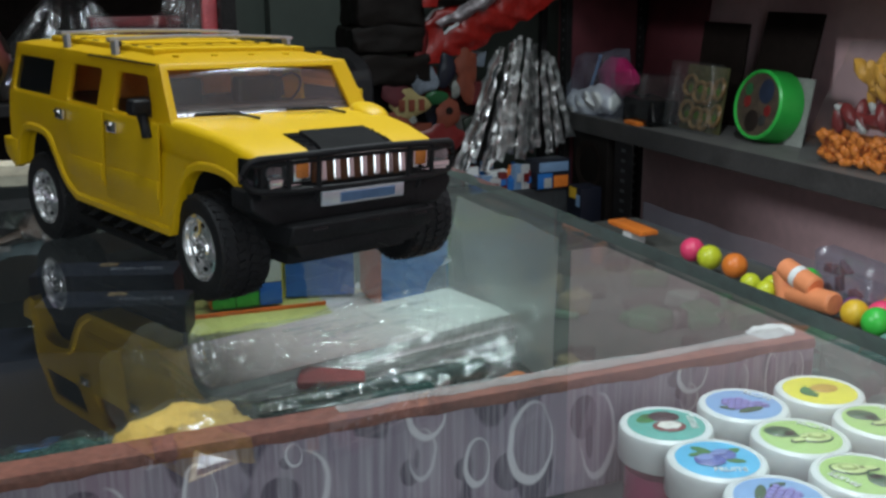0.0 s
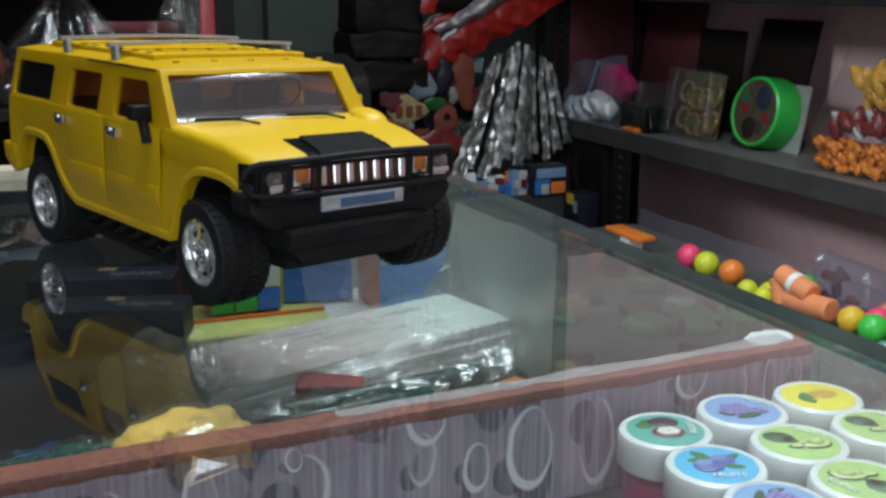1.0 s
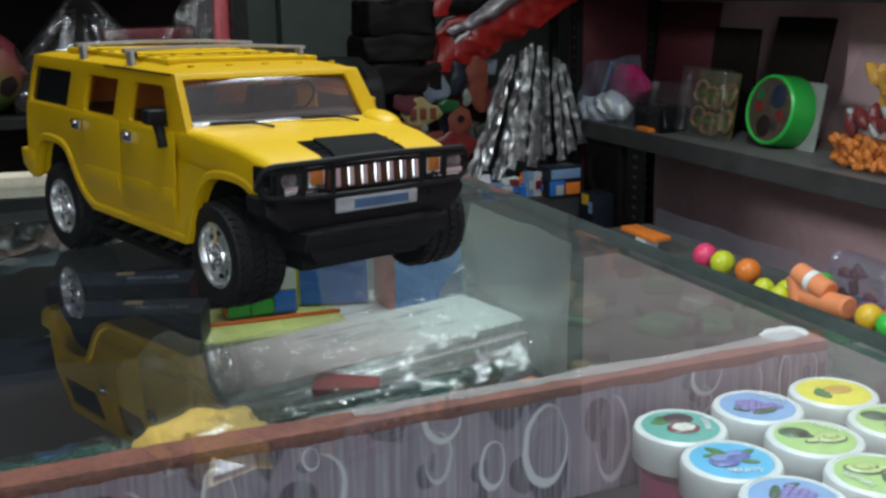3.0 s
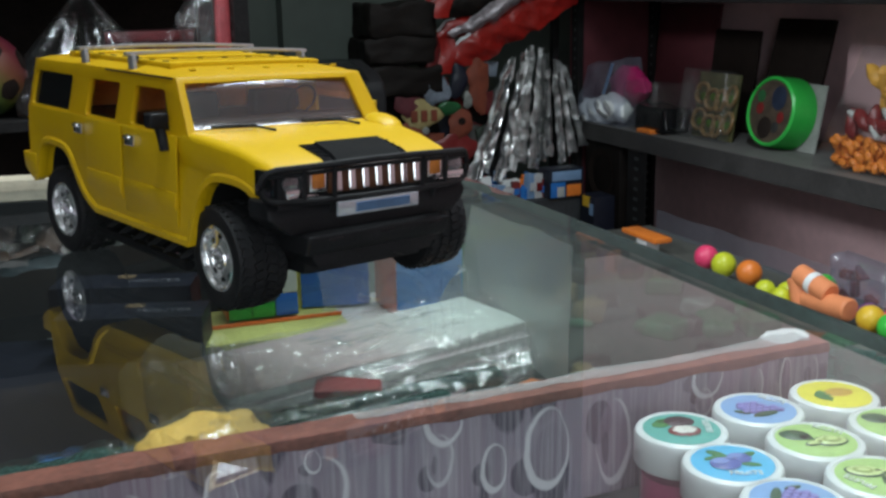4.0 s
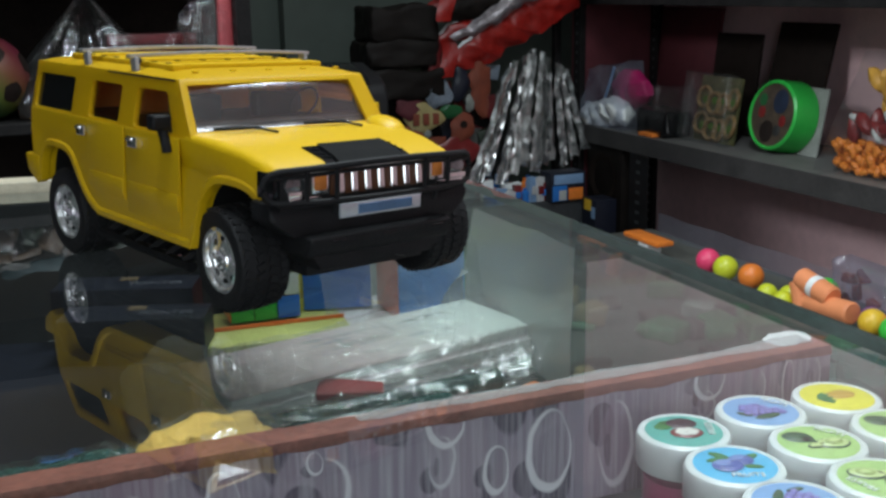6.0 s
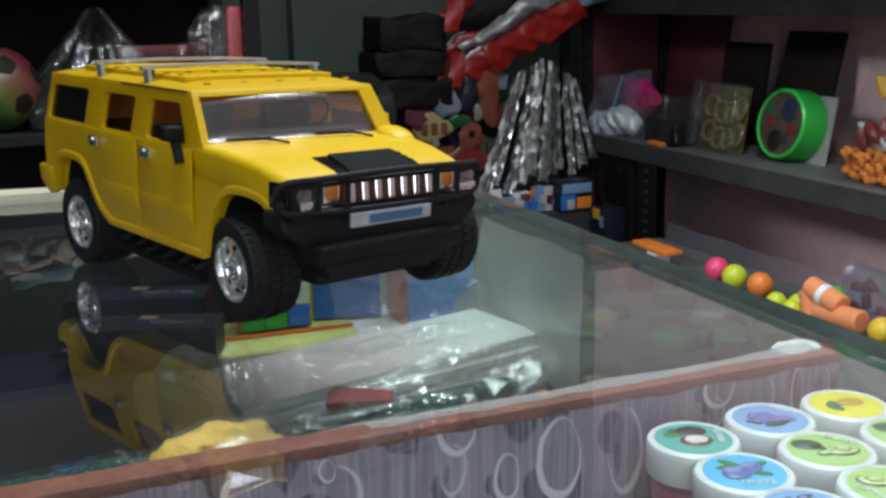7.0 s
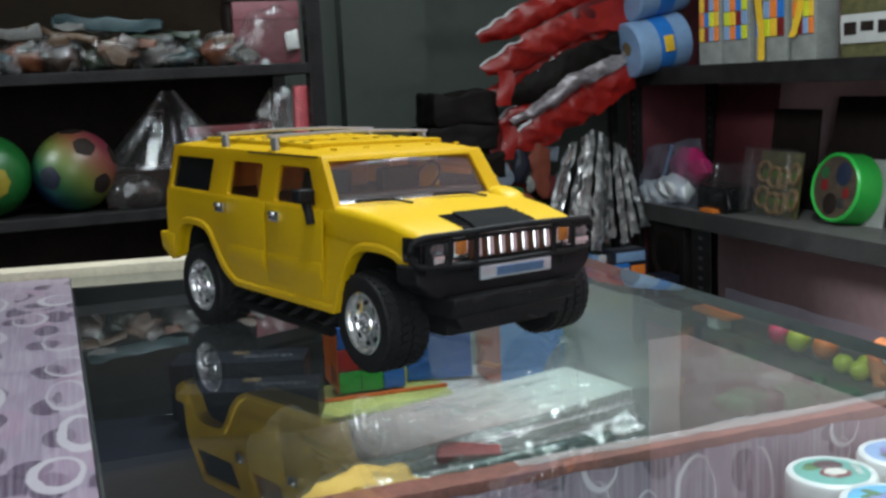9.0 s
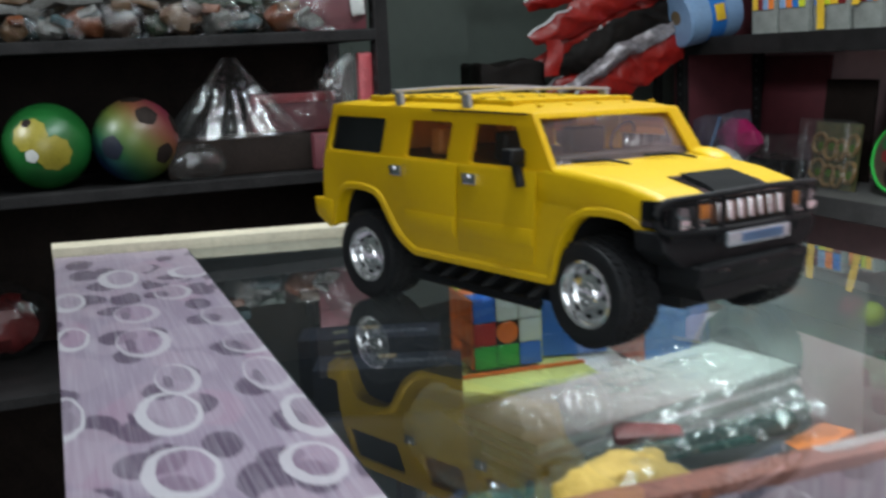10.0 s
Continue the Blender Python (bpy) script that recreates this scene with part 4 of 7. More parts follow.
# wheels
def tyre_mesh():
    bm = lathe(bmesh.new(), [(0.0165, -0.0120), (0.0215, -0.0132), (0.0250, -0.0124), (WR - 0.0012, -0.0095), (WR - 0.0010, 0.0), (WR - 0.0012, 0.0095), (0.0250, 0.0124), (0.0215, 0.0132),
                             (0.0165, 0.0120), (0.0150, 0.0080), (0.0150, -0.0080), (0.0165, -0.0120)], 48)
    blocks = bmesh.new()
    for row, (z, w, off) in enumerate(((-0.0090, 0.0040, 0), (-0.0031, 0.0046, 0.5), (0.0031, 0.0046, 0), (0.0090, 0.0040, 0.5))):
        for i in range(36):
            a = 2 * math.pi * (i + off) / 36
            vs = box(blocks, -0.0016, 0.0008, -0.0019, 0.0019, -w / 2, w / 2)
            m = Matrix.Rotation(a, 4, "Z") @ Matrix.Translation((WR - 0.0010 - (0.0006 if row in (0, 3) else 0), 0, z)) @ Matrix.Rotation(0.35 * (-1) ** row, 4, "X")
            for v in vs:
                v.co = m @ v.co
    return bm, blocks


def rim_mesh():
    bm = lathe(bmesh.new(), [(0.0162, 0.0104), (0.0170, 0.0120), (0.0160, 0.0128), (0.0150, 0.0122), (0.0145, 0.0096), (0.0128, 0.0090), (0.0092, 0.0097), (0.0066, 0.0104), (0.0060, 0.0112), (0.0045, 0.0116), (0, 0.0117)], 48)
    return bm


def rim_hole(i):
    a = 2 * math.pi * i / 8
    m = Matrix.Translation((0.0109 * math.cos(a), 0.0109 * math.sin(a), 0.0095)) @ Matrix.Rotation(a, 4, "Z") @ Matrix.Diagonal((0.0014, 0.0021, 1, 1))
    return lathe(bmesh.new(), [(0, 0.0003), (0.9, 0.0003), (1, -0.0006), (0, -0.0006)], 12, m)


carcass, tread = tyre_mesh()
tyre_data, tread_data, rim_data = mesh_of("tyre", carcass, "tyre"), mesh_of("tread", tread, "tyre"), mesh_of("rim", rim_mesh(), "rim_chrome")
hole_data = [mesh_of("rim_hole", rim_hole(i), "tint_black") for i in range(8)]
nut_data = [mesh_of("wheel_nut", lathe(bmesh.new(), [(0, 0.0122), (0.0005, 0.0122), (0.0007, 0.0109)], 8, Matrix.Translation((0.0035 * math.cos(i * 1.2566), 0.0035 * math.sin(i * 1.2566), 0))), "silver") for i in range(5)]
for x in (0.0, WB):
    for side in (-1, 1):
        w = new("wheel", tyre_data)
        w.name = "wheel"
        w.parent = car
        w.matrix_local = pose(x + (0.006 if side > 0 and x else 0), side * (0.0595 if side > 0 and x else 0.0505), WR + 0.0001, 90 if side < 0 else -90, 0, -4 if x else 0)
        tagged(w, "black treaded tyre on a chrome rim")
        tagged(new("tread", tread_data), "black tread pattern", kind="stuff").parent = w
        for nm, data in [("rim", rim_data)] + [("rim_hole", d) for d in hole_data] + [("wheel_nut", d) for d in nut_data]:
            o = new(nm, data)
            o.parent = w

# the body sits low at the nose and leans to its far side on the soft suspension
LEAN = Matrix.Translation((0.09, 0, 0.0285)) @ Matrix.Rotation(radians(-2.2), 4, "X") @ Matrix.Rotation(radians(1.2), 4, "Y") @ Matrix.Translation((-0.09, -0.0028, -0.0305))
for ob in car.children:
    if not ob.name.startswith("wheel") or ob.name.startswith("wheel_well"):
        ob.matrix_basis = LEAN @ ob.matrix_basis

# ------------------------------------------------------------------ slime jars under the glass
for nm, c in (("lid_mangosteen", (0.10, 0.42, 0.36)), ("lid_grape", (0.22, 0.40, 0.70)), ("lid_pineapple", (0.85, 0.74, 0.03)), ("lid_avocado", (0.42, 0.62, 0.20)), ("lid_blueberry", (0.08, 0.48, 0.78)),
              ("fruit_dark", (0.035, 0.012, 0.02)), ("fruit_white", (0.80, 0.76, 0.70)), ("fruit_red", (0.20, 0.03, 0.03)), ("leaf_green", (0.03, 0.20, 0.04)), ("leaf_dark", (0.015, 0.09, 0.03)),
              ("grape_violet", (0.27, 0.24, 0.60)), ("fruit_yellow", (0.62, 0.36, 0.02)), ("berry_blue", (0.08, 0.12, 0.40)), ("avo_flesh", (0.62, 0.72, 0.30)), ("avo_stone", (0.40, 0.22, 0.06)),
              ("slime_purple", (0.52, 0.010, 0.15)), ("grape_deep", (0.17, 0.14, 0.42)), ("berry_pale", (0.20, 0.27, 0.58)), ("avo_ring", (0.33, 0.42, 0.12)), ("slime_blue", (0.03, 0.10, 0.30)), ("slime_yellow", (0.45, 0.35, 0.03)), ("slime_green", (0.12, 0.28, 0.03)), ("print_white", (0.85, 0.87, 0.85))):
    M[nm] = mat(nm.replace("_", " "), c, 0.35, 0, 0.12, 150)
M["lid_white"] = mat("milky white lid plastic", (0.80, 0.82, 0.82), 0.32, 0, 0.04, 60)
for key, value in (("Subsurface Weight", 0.5), ("Subsurface Scale", 0.006), ("Subsurface Radius", (1.0, 1.0, 1.0))):
    M["lid_white"].node_tree.nodes["Principled BSDF"].inputs[key].default_value = value
M["jar_clear"] = film("clear jar plastic", (0.95, 0.95, 0.95), 0.06, 0.05, 0.05, 40)


def disc(bm, cx, cy, rx, ry, z, seg=18, turn=0.0, h=0.00025):
    m = Matrix.Translation((cx, cy, z)) @ Matrix.Rotation(turn, 4, "Z") @ Matrix.Diagonal((rx, ry, 1, 1))
    return lathe(bm, [(0, h), (0.9, h), (1, 0), (0, 0)], seg, m)


def jar(kind, x, y, turn):
    names = {"mangosteen": "slime_purple", "grape": "slime_blue", "pineapple": "slime_yellow", "avocado": "slime_green", "blueberry": "slime_yellow"}
    words = {"mangosteen": "teal", "grape": "blue grape", "pineapple": "yellow pineapple", "avocado": "green avocado", "blueberry": "sky blue blueberry"}
    t = thing("slime_jar", f"clear slime jar, white lid with {words[kind]} label", "jar", pose(x, y, -0.060, 0, 0, turn), group="slime jars under the glass")
    part("jar_body", lathe(bmesh.new(), [(0, 0), (0.0150, 0), (0.0162, 0.0015), (0.0162, 0.030), (0.0150, 0.033), (0.0150, 0.0355)], 32), "jar_clear", t, "clear plastic jar body")
    part("slime", lathe(bmesh.new(), [(0, 0.0012), (0.0148, 0.0012), (0.0153, 0.003), (0.0153, 0.029), (0, 0.030)], 28), names[kind], t, "coloured slime")
    lid = part("lid", lathe(bmesh.new(), [(0.0165, 0.033), (0.0180, 0.0332), (0.0183, 0.034), (0.0184, 0.0445), (0.0178, 0.0462), (0.0166, 0.0470), (0.0158, 0.0470), (0.0155, 0.0466), (0, 0.0466)], 48), "lid_white", t, "white screw lid")
    z = 0.0467
    part("lid_label", disc(bmesh.new(), 0, 0, 0.0150, 0.0150, z, 40), "lid_" + kind, lid, "printed round label")
    z += 0.0003

    def bit(nm, k, *shapes):
        bm = bmesh.new()
        for s in shapes:
            disc(bm, *s[:4], z + s[4] if len(s) > 4 else z, 16, s[5] if len(s) > 5 else 0)
        part(nm, bm, k, lid)
    if kind == "mangosteen":
        bit("leaf", "leaf_green", (-0.0068, 0.0048, 0.0040, 0.0030, 0, 0.4), (-0.0050, 0.0078, 0.0030, 0.0020))
        bit("fruit", "fruit_dark", (0.0010, 0.0062, 0.0064, 0.0050, 0.0001))
        bit("cut_fruit", "fruit_red", (0.0002, -0.0030, 0.0066, 0.0050, 0.0003))
        bit("flesh", "fruit_white", *[(0.0002 + 0.0028 * math.cos(a), -0.0030 + 0.0021 * math.sin(a), 0.0021, 0.0017, 0.0006 + 0.00003 * i) for i, a in enumerate([k * 1.0472 for k in range(6)])])
    elif kind == "grape":
        spots = [(0.0029 * i - 0.0068 + 0.0014 * (j % 2), 0.0026 * j - 0.0032, 0.0018, 0.0017, 0.0001 + 0.0002 * ((i + j) % 2)) for j in range(4) for i in range(6 - j)]
        bit("grapes", "grape_deep", *[(x, y, 0.0021, 0.0020, 0) for x, y, *_ in spots])
        bit("grapes", "grape_violet", *[(x - 0.0002, y + 0.0002, 0.0014, 0.0013, 0.0004) for x, y, *_ in spots])
        bit("leaf", "leaf_dark", (0.0000, -0.0064, 0.0060, 0.0019, 0.0002, 0.2), (-0.0085, -0.0030, 0.0034, 0.0012, 0.0002, -0.7))
    elif kind == "pineapple":
        bit("fruit", "fruit_yellow", (0.0025, 0.0014, 0.0066, 0.0046, 0, 0.2))
        bit("crown", "leaf_green", *[(-0.0066 + 0.0008 * math.cos(a), -0.0016 + 0.0030 * math.sin(a), 0.0036, 0.0011, 0.0001 + 0.00002 * i, a * 0.5) for i, a in enumerate((-1.6, -0.8, 0.0, 0.8, 1.6))])
    elif kind == "avocado":
        bit("whole_fruit", "leaf_dark", (-0.0058, 0.0052, 0.0060, 0.0050, 0, -0.35), (-0.0030, 0.0020, 0.0028, 0.0024, 0, -0.3))
        bit("half_skin", "leaf_dark", (0.0045, -0.0028, 0.0070, 0.0046, 0.0002, -0.05), (-0.0025, -0.0036, 0.0040, 0.0020, 0.0002, 0.15))
        bit("half_flesh", "avo_flesh", (0.0045, -0.0028, 0.0062, 0.0038, 0.0005, -0.05), (-0.0022, -0.0036, 0.0034, 0.0014, 0.0005, 0.15))
        bit("stone_ring", "avo_ring", (0.0050, -0.0028, 0.0036, 0.0026, 0.0008))
        bit("stone", "avo_flesh", (0.0050, -0.0026, 0.0023, 0.0016, 0.0011))
    else:
        bit("leaf", "leaf_green", (-0.0030, 0.0072, 0.0048, 0.0020, 0, -0.9), (0.0070, 0.0045, 0.0048, 0.0018, 0, 0.5), (0.0060, -0.0030, 0.0036, 0.0016, 0, -0.3), (-0.0062, 0.0044, 0.0034, 0.0014, 0, 0.2))
        bit("berries", "berry_blue", (0.0035, 0.0026, 0.0046, 0.0044, 0.0002), (-0.0032, -0.0012, 0.0058, 0.0050, 0.0004))
        bit("berry_shine", "berry_pale", (0.0026, 0.0036, 0.0026, 0.0020, 0.0006), (-0.0046, 0.0000, 0.0034, 0.0026, 0.0008), (-0.0006, 0.0020, 0.0018, 0.0010, 0.0008))
    side = {"mangosteen": (0.0104, -0.0010, 80), "grape": (0.0086, 0.0056, -52), "pineapple": None, "avocado": (0.0082, 0.0062, -48), "blueberry": (0.0008, -0.0102, -8)}[kind]
    if side:
        lettering("FRUITS", 0.0039, "print_white", lid, pose(side[0], side[1], z + 0.0006, 0, 0, side[2]), 0.0002)
    return t


for kind, x, y, turn in (("mangosteen", -0.1190, -0.0455, -15), ("grape", -0.0790, -0.0420, -12), ("pineapple", -0.0403, -0.0430, -15), ("blueberry", -0.1200, -0.0785, -15),
                         ("avocado", -0.0792, -0.0756, -12), ("avocado", -0.0400, -0.0770, -20), ("grape", -0.1195, -0.1110, 215), ("avocado", -0.0805, -0.1090, 150)):
    jar(kind, x, y, turn)

# ------------------------------------------------------------------ puzzle cubes
for nm, c in (("cube_blue", (0.03, 0.15, 0.58)), ("cube_orange", (0.75, 0.16, 0.03)), ("cube_red", (0.40, 0.02, 0.02)), ("cube_green", (0.03, 0.34, 0.05)), ("cube_white", (0.62, 0.66, 0.66)), ("cube_yellow", (0.66, 0.62, 0.05)),
              ("cube_salmon", (0.70, 0.20, 0.12)), ("cube_sky", (0.10, 0.34, 0.78))):
    M[nm] = mat(nm.replace("_", " "), c, 0.3, 0, 0.08, 80)


def puzzle_cube(m, label, faces, mode):
    """Faces: front (-y), left (-x), top (+z), right (+x): nine colours each, rows from the top left."""
    t = thing("puzzle_cube", label, "puzzle cube", m, group="puzzle cubes in the case")
    h, s = 0.0285, 0.019
    part("core", rbox(-h + 0.0012, h - 0.0012, -h + 0.0012, h - 0.0012, 0.0012, 2 * h - 0.0012, 0.002), "seat_dark" if mode else "cube_blue", t, "cube core")
    data = {}
    for face, cols in faces.items():
        for i, col in enumerate(cols):
            r, c = divmod(i, 3)
            a, b = (c - 1) * s, (1 - r) * s
            g = 0.0004 if mode == "tiles" else 0.0001
            key = (col, face == "front" and mode == "tiles" and i == 4)
            if key not in data:
                q = s / 2 - g
                if key[1]:
                    bm = lathe(bmesh.new(), [(0, 0.0012), (q * 0.92, 0.0012), (q, 0.0004), (q, 0), (0, 0)], 24)
                else:
                    bm = bmesh.new()
                    box(bm, -q, q, -q, q, 0, 0.0012)
                    bevelled(bm, 0.0032 if mode == "tiles" else 0.0003, 3 if mode == "tiles" else 1)
                data[key] = mesh_of("tile", bm, "cube_" + col)
            o = new("tile", data[key])
            o.parent = t
            rot = {"front": pose(a, -h + 0.0003, h + b, 90, 0, 0), "left": pose(-h + 0.0003, -a, h + b, 90, 0, -90), "top": pose(a, b, 2 * h - 0.0003), "right": pose(h - 0.0003, a, h + b, 90, 0, 90)}[face]
            o.matrix_local = rot
    return t


puzzle_cube(pose(-0.1715, 0.4735, -0.1015, 0, 0, -3), "scrambled puzzle cube with rounded coloured tiles", {
    "front": ["blue", "white", "white", "red", "orange", "white", "green", "green", "blue"],
    "top": ["yellow", "green", "orange", "orange", "blue", "green", "blue", "orange", "green"],
    "right": ["yellow"] * 9, "left": ["orange"] * 9}, "tiles")
puzzle_cube(pose(-0.1020, 0.4860, -0.1035, 0, 0, -13.5), "stickerless puzzle cube with a plain blue side and salmon top", {
    "front": ["blue"] * 9, "top": ["salmon"] * 9, "right": ["white"] * 9, "left": ["yellow"] * 9}, "plain")
puzzle_cube(pose(-0.0440, 0.4320, -0.1050, 0, 0, -2), "stickerless puzzle cube with light blue front, salmon side and yellow top", {
    "front": ["sky"] * 9, "top": ["green", "green", "green", "yellow", "yellow", "yellow", "yellow", "yellow", "yellow"], "left": ["salmon"] * 9, "right": ["green"] * 9}, "plain")

# ------------------------------------------------------------------ wrapped notebooks and other stock in the case
M["note_cover"] = mat("pale notebook cover", (0.78, 0.82, 0.78), 0.4, 0, 0.1, 9, other=(0.66, 0.54, 0.55))
M["note_top"] = mat("pinkish printed cover", (0.66, 0.54, 0.53), 0.4, 0, 0.22, 22)


def graded(m, low, high):
    """Fades the print into a pale mint margin along x."""
    n, l = m.node_tree.nodes, m.node_tree.links
    tc, sep, rg, no, add, mix = (n.new("ShaderNode" + k) for k in ("TexCoord", "SeparateXYZ", "MapRange", "TexNoise", "Math", "Mix"))
    mix.data_type = "RGBA"
    no.inputs["Scale"].default_value = 25
    add.inputs[1].default_value = 0.0
    l.new(tc.outputs["Object"], sep.inputs[0])
    l.new(tc.outputs["Object"], no.inputs["Vector"])
    mul = n.new("ShaderNodeMath")
    mul.operation, mul.inputs[1].default_value = "MULTIPLY", 0.06
    l.new(no.outputs["Fac"], mul.inputs[0])
    l.new(sep.outputs["X"], add.inputs[0])
    l.new(mul.outputs[0], add.inputs[1])
    rg.inputs["From Min"].default_value, rg.inputs["From Max"].default_value = low, high
    l.new(add.outputs[0], rg.inputs["Value"])
    b = n["Principled BSDF"]
    l.new(rg.outputs[0], mix.inputs["Factor"])
    l.new(b.inputs["Base Color"].links[0].from_socket, mix.inputs["A"])
    mix.inputs["B"].default_value = (0.78, 0.86, 0.79, 1)
    l.new(mix.outputs["Result"], b.inputs["Base Color"])


graded(M["note_top"], 0.02, 0.12)
M["note_page"] = mat("notebook pages", (0.80, 0.86, 0.80), 0.7, 0, 0.12, 160)
M["note_dark"] = mat("dark green notebook cover", (0.02, 0.05, 0.045), 0.3, 0, 0.4, 40)
M["wrap"] = film("crinkled clear wrap", (0.985, 0.99, 0.99), 0.20, 0.10, 0.8, 70, 0.09, (0.95, 0.93, 0.92))
M["wrap"].node_tree.nodes["Bump"].inputs["Distance"].default_value = 0.009
M["wrap_soft"] = film("loose clear wrap", (0.95, 0.97, 0.97), 0.10, 0.12, 0.9, 80, 0.05)
M["sleeve"] = film("grey plastic sleeve", (0.85, 0.88, 0.87), 0.12, 0.15, 0.4, 30, 0.5, (0.72, 0.78, 0.75))
M["navy_box"] = mat("navy carton", (0.006, 0.008, 0.018), 0.5, 0, 0.3, 40)
M["carton_grey"] = mat("pale print", (0.14, 0.145, 0.17), 0.5, 0, 0.1, 80)
M["carton_tan"] = mat("tan print", (0.16, 0.11, 0.06), 0.5, 0, 0.1, 80)
M["pad_green"] = mat("yellow green pad", (0.50, 0.52, 0.16), 0.45, 0, 0.15, 40)
M["pale_yellow"] = mat("pale yellow foam", (0.80, 0.50, 0.12), 0.7, 0, 0.18, 60, 0.5, 200)
M["teal_wrap"] = mat("dark teal packet film", (0.025, 0.11, 0.095), 0.25, 0, 0.5, 30)
M["dark_green"] = mat("dark green film", (0.015, 0.06, 0.05), 0.25, 0, 0.4, 30)
M["maroon_film"] = mat("dull maroon film", (0.045, 0.008, 0.008), 0.4, 0, 0.4, 50)
M["toy_blue"] = mat("bright blue plastic", (0.03, 0.22, 0.60), 0.3, 0, 0.15, 60)
M["toy_orange"] = mat("orange plastic", (0.75, 0.20, 0.03), 0.35, 0, 0.15, 60)
M["dark_red"] = mat("dark red card", (0.16, 0.014, 0.014), 0.35, 0, 0.25, 60)

SX, SY, ST = -0.131, 0.312, 13.0      # middle of the notebook stack and its turn


def crumple(bm, amount, freq, seed):
    for v in bm.verts:
        v.co += amount * noise.noise_vector(v.co * freq + Vector((seed, 0, 0)))
    return bm


z = -0.126
M["print_faint"] = mat("faint grey print", (0.36, 0.40, 0.38), 0.5, 0, 0.25, 120)
for k, (dx, dy, w, d, h, tone) in enumerate(((0.013, -0.008, 0.246, 0.088, 0.010, "note_dark"), (0.009, -0.004, 0.244, 0.086, 0.011, "note_page"), (0.003, 0.001, 0.242, 0.084, 0.009, "note_page"), (-0.002, 0.004, 0.244, 0.083, 0.008, "note_page"))):
    nb = thing("notebook", "pale shrink-wrapped notebook lying in a stack" if k else "dark green notebook at the bottom of the stack", "notebook", pose(SX + dx, SY + dy, z, 0, 0, ST + (-1.5, 1.2, -0.6, 0.4)[k]), group="stacked notebooks")
    part("pages", rbox(-w / 2 + 0.002, w / 2 - 0.002, -d / 2 + 0.002, d / 2 - 0.002, 0.0008, h - 0.0008, 0.0004, 1), tone, nb, "edge of the pages", smooth=0)
    for zz in (0, h - 0.0007):
        part("cover", rbox(-w / 2, w / 2, -d / 2, d / 2, zz, zz + 0.0007, 0.0002, 1), "note_dark" if k == 0 else "note_top" if k == 3 and zz else "note_cover", nb, "notebook cover", smooth=0)
    if k in (2, 3):
        # pale coil loops along the front edge
        for i in range(9):
            x = w / 2 - 0.006 - 0.0085 * i
            bm = tube(bmesh.new(), [(x + 0.0012 * math.sin(a), -d / 2 + 0.0012 - 0.0022 * math.cos(a), h / 2 + (h / 2 + 0.0012) * math.sin(a)) for a in [j * math.pi / 5 for j in range(10)]], 0.0006, 5, True)
            part("coil_loop", bm, "white_plastic", nb)
    if k == 3:
        random.seed(77)
        for i in range(16):
            x, y, ln = random.uniform(-0.03, 0.095), random.uniform(-0.030, 0.028), random.uniform(0.006, 0.020)
            part("print_bar", rbox(-ln, ln, -0.0009, 0.0009, 0, 0.0003, 0.0001, 1), "print_faint", nb).matrix_local = pose(x, y, h - 0.0001, 0, 0, random.choice((0, 0, 90, 4)))
    z += h + 0.0003
STACK_TOP = z


def wrap_sheet(u, v):
    """Loose film over the stack, hanging down in front and bulging past its left end."""
    x = -0.148 + u * 0.285
    s = v * 0.150
    if s < 0.088:
        y, zz = 0.046 - s, STACK_TOP + 0.0036
    else:
        k = s - 0.088
        y, zz = -0.042 - 0.42 * k - 0.005 * math.sin(k * 90 + x * 40), STACK_TOP + 0.001 - k * 0.62
    if x < -0.124:
        zz -= 0.9 * (-0.124 - x)
    p = Vector((x, y, zz))
    crease = Vector((p.x * 14, p.y * 60, p.z * 60))
    return p + 0.0030 * noise.noise_vector(p * 38) + 0.0030 * noise.noise_vector(crease) + 0.0012 * noise.noise_vector(p * 130)


solid("wrapping_film", sheet(wrap_sheet, 150, 100), "wrap", "crinkled clear film over the notebooks", "plastic film", m=pose(SX, SY, 0, 0, 0, ST))
M["crinkle"] = film("stiff crinkled film", (0.99, 0.995, 0.99), 0.24, 0.11, 0.7, 80, 0.01, (0.80, 0.84, 0.82))
M["crinkle"].node_tree.nodes["Bump"].inputs["Distance"].default_value = 0.006


def hanging(u, v):
    """Stiff crumpled film bunched against the front of the stack."""
    p = Vector(((u - 0.5) * 0.250, -0.043 - 0.010 * v + 0.004 * math.sin(u * 30 + v * 5), STACK_TOP - 0.012 - 0.014 * v))
    return p + 0.005 * noise.noise_vector(Vector((p.x * 40, p.y * 90, p.z * 90))) + 0.003 * noise.noise_vector(p * 120)


solid("bunched_film", sheet(hanging, 150, 14), "crinkle", "crumpled glossy film bunched before the notebooks", "plastic film", m=pose(SX, SY, 0, 0, 0, ST), smooth=0)


def dome(u, v):
    w = 0.030 * math.sqrt(max(0.0, 1 - v * v))
    return (-0.020 + (2 * u - 1) * w, 0.385 + 0.03 * u, -0.120 + 0.055 * v)


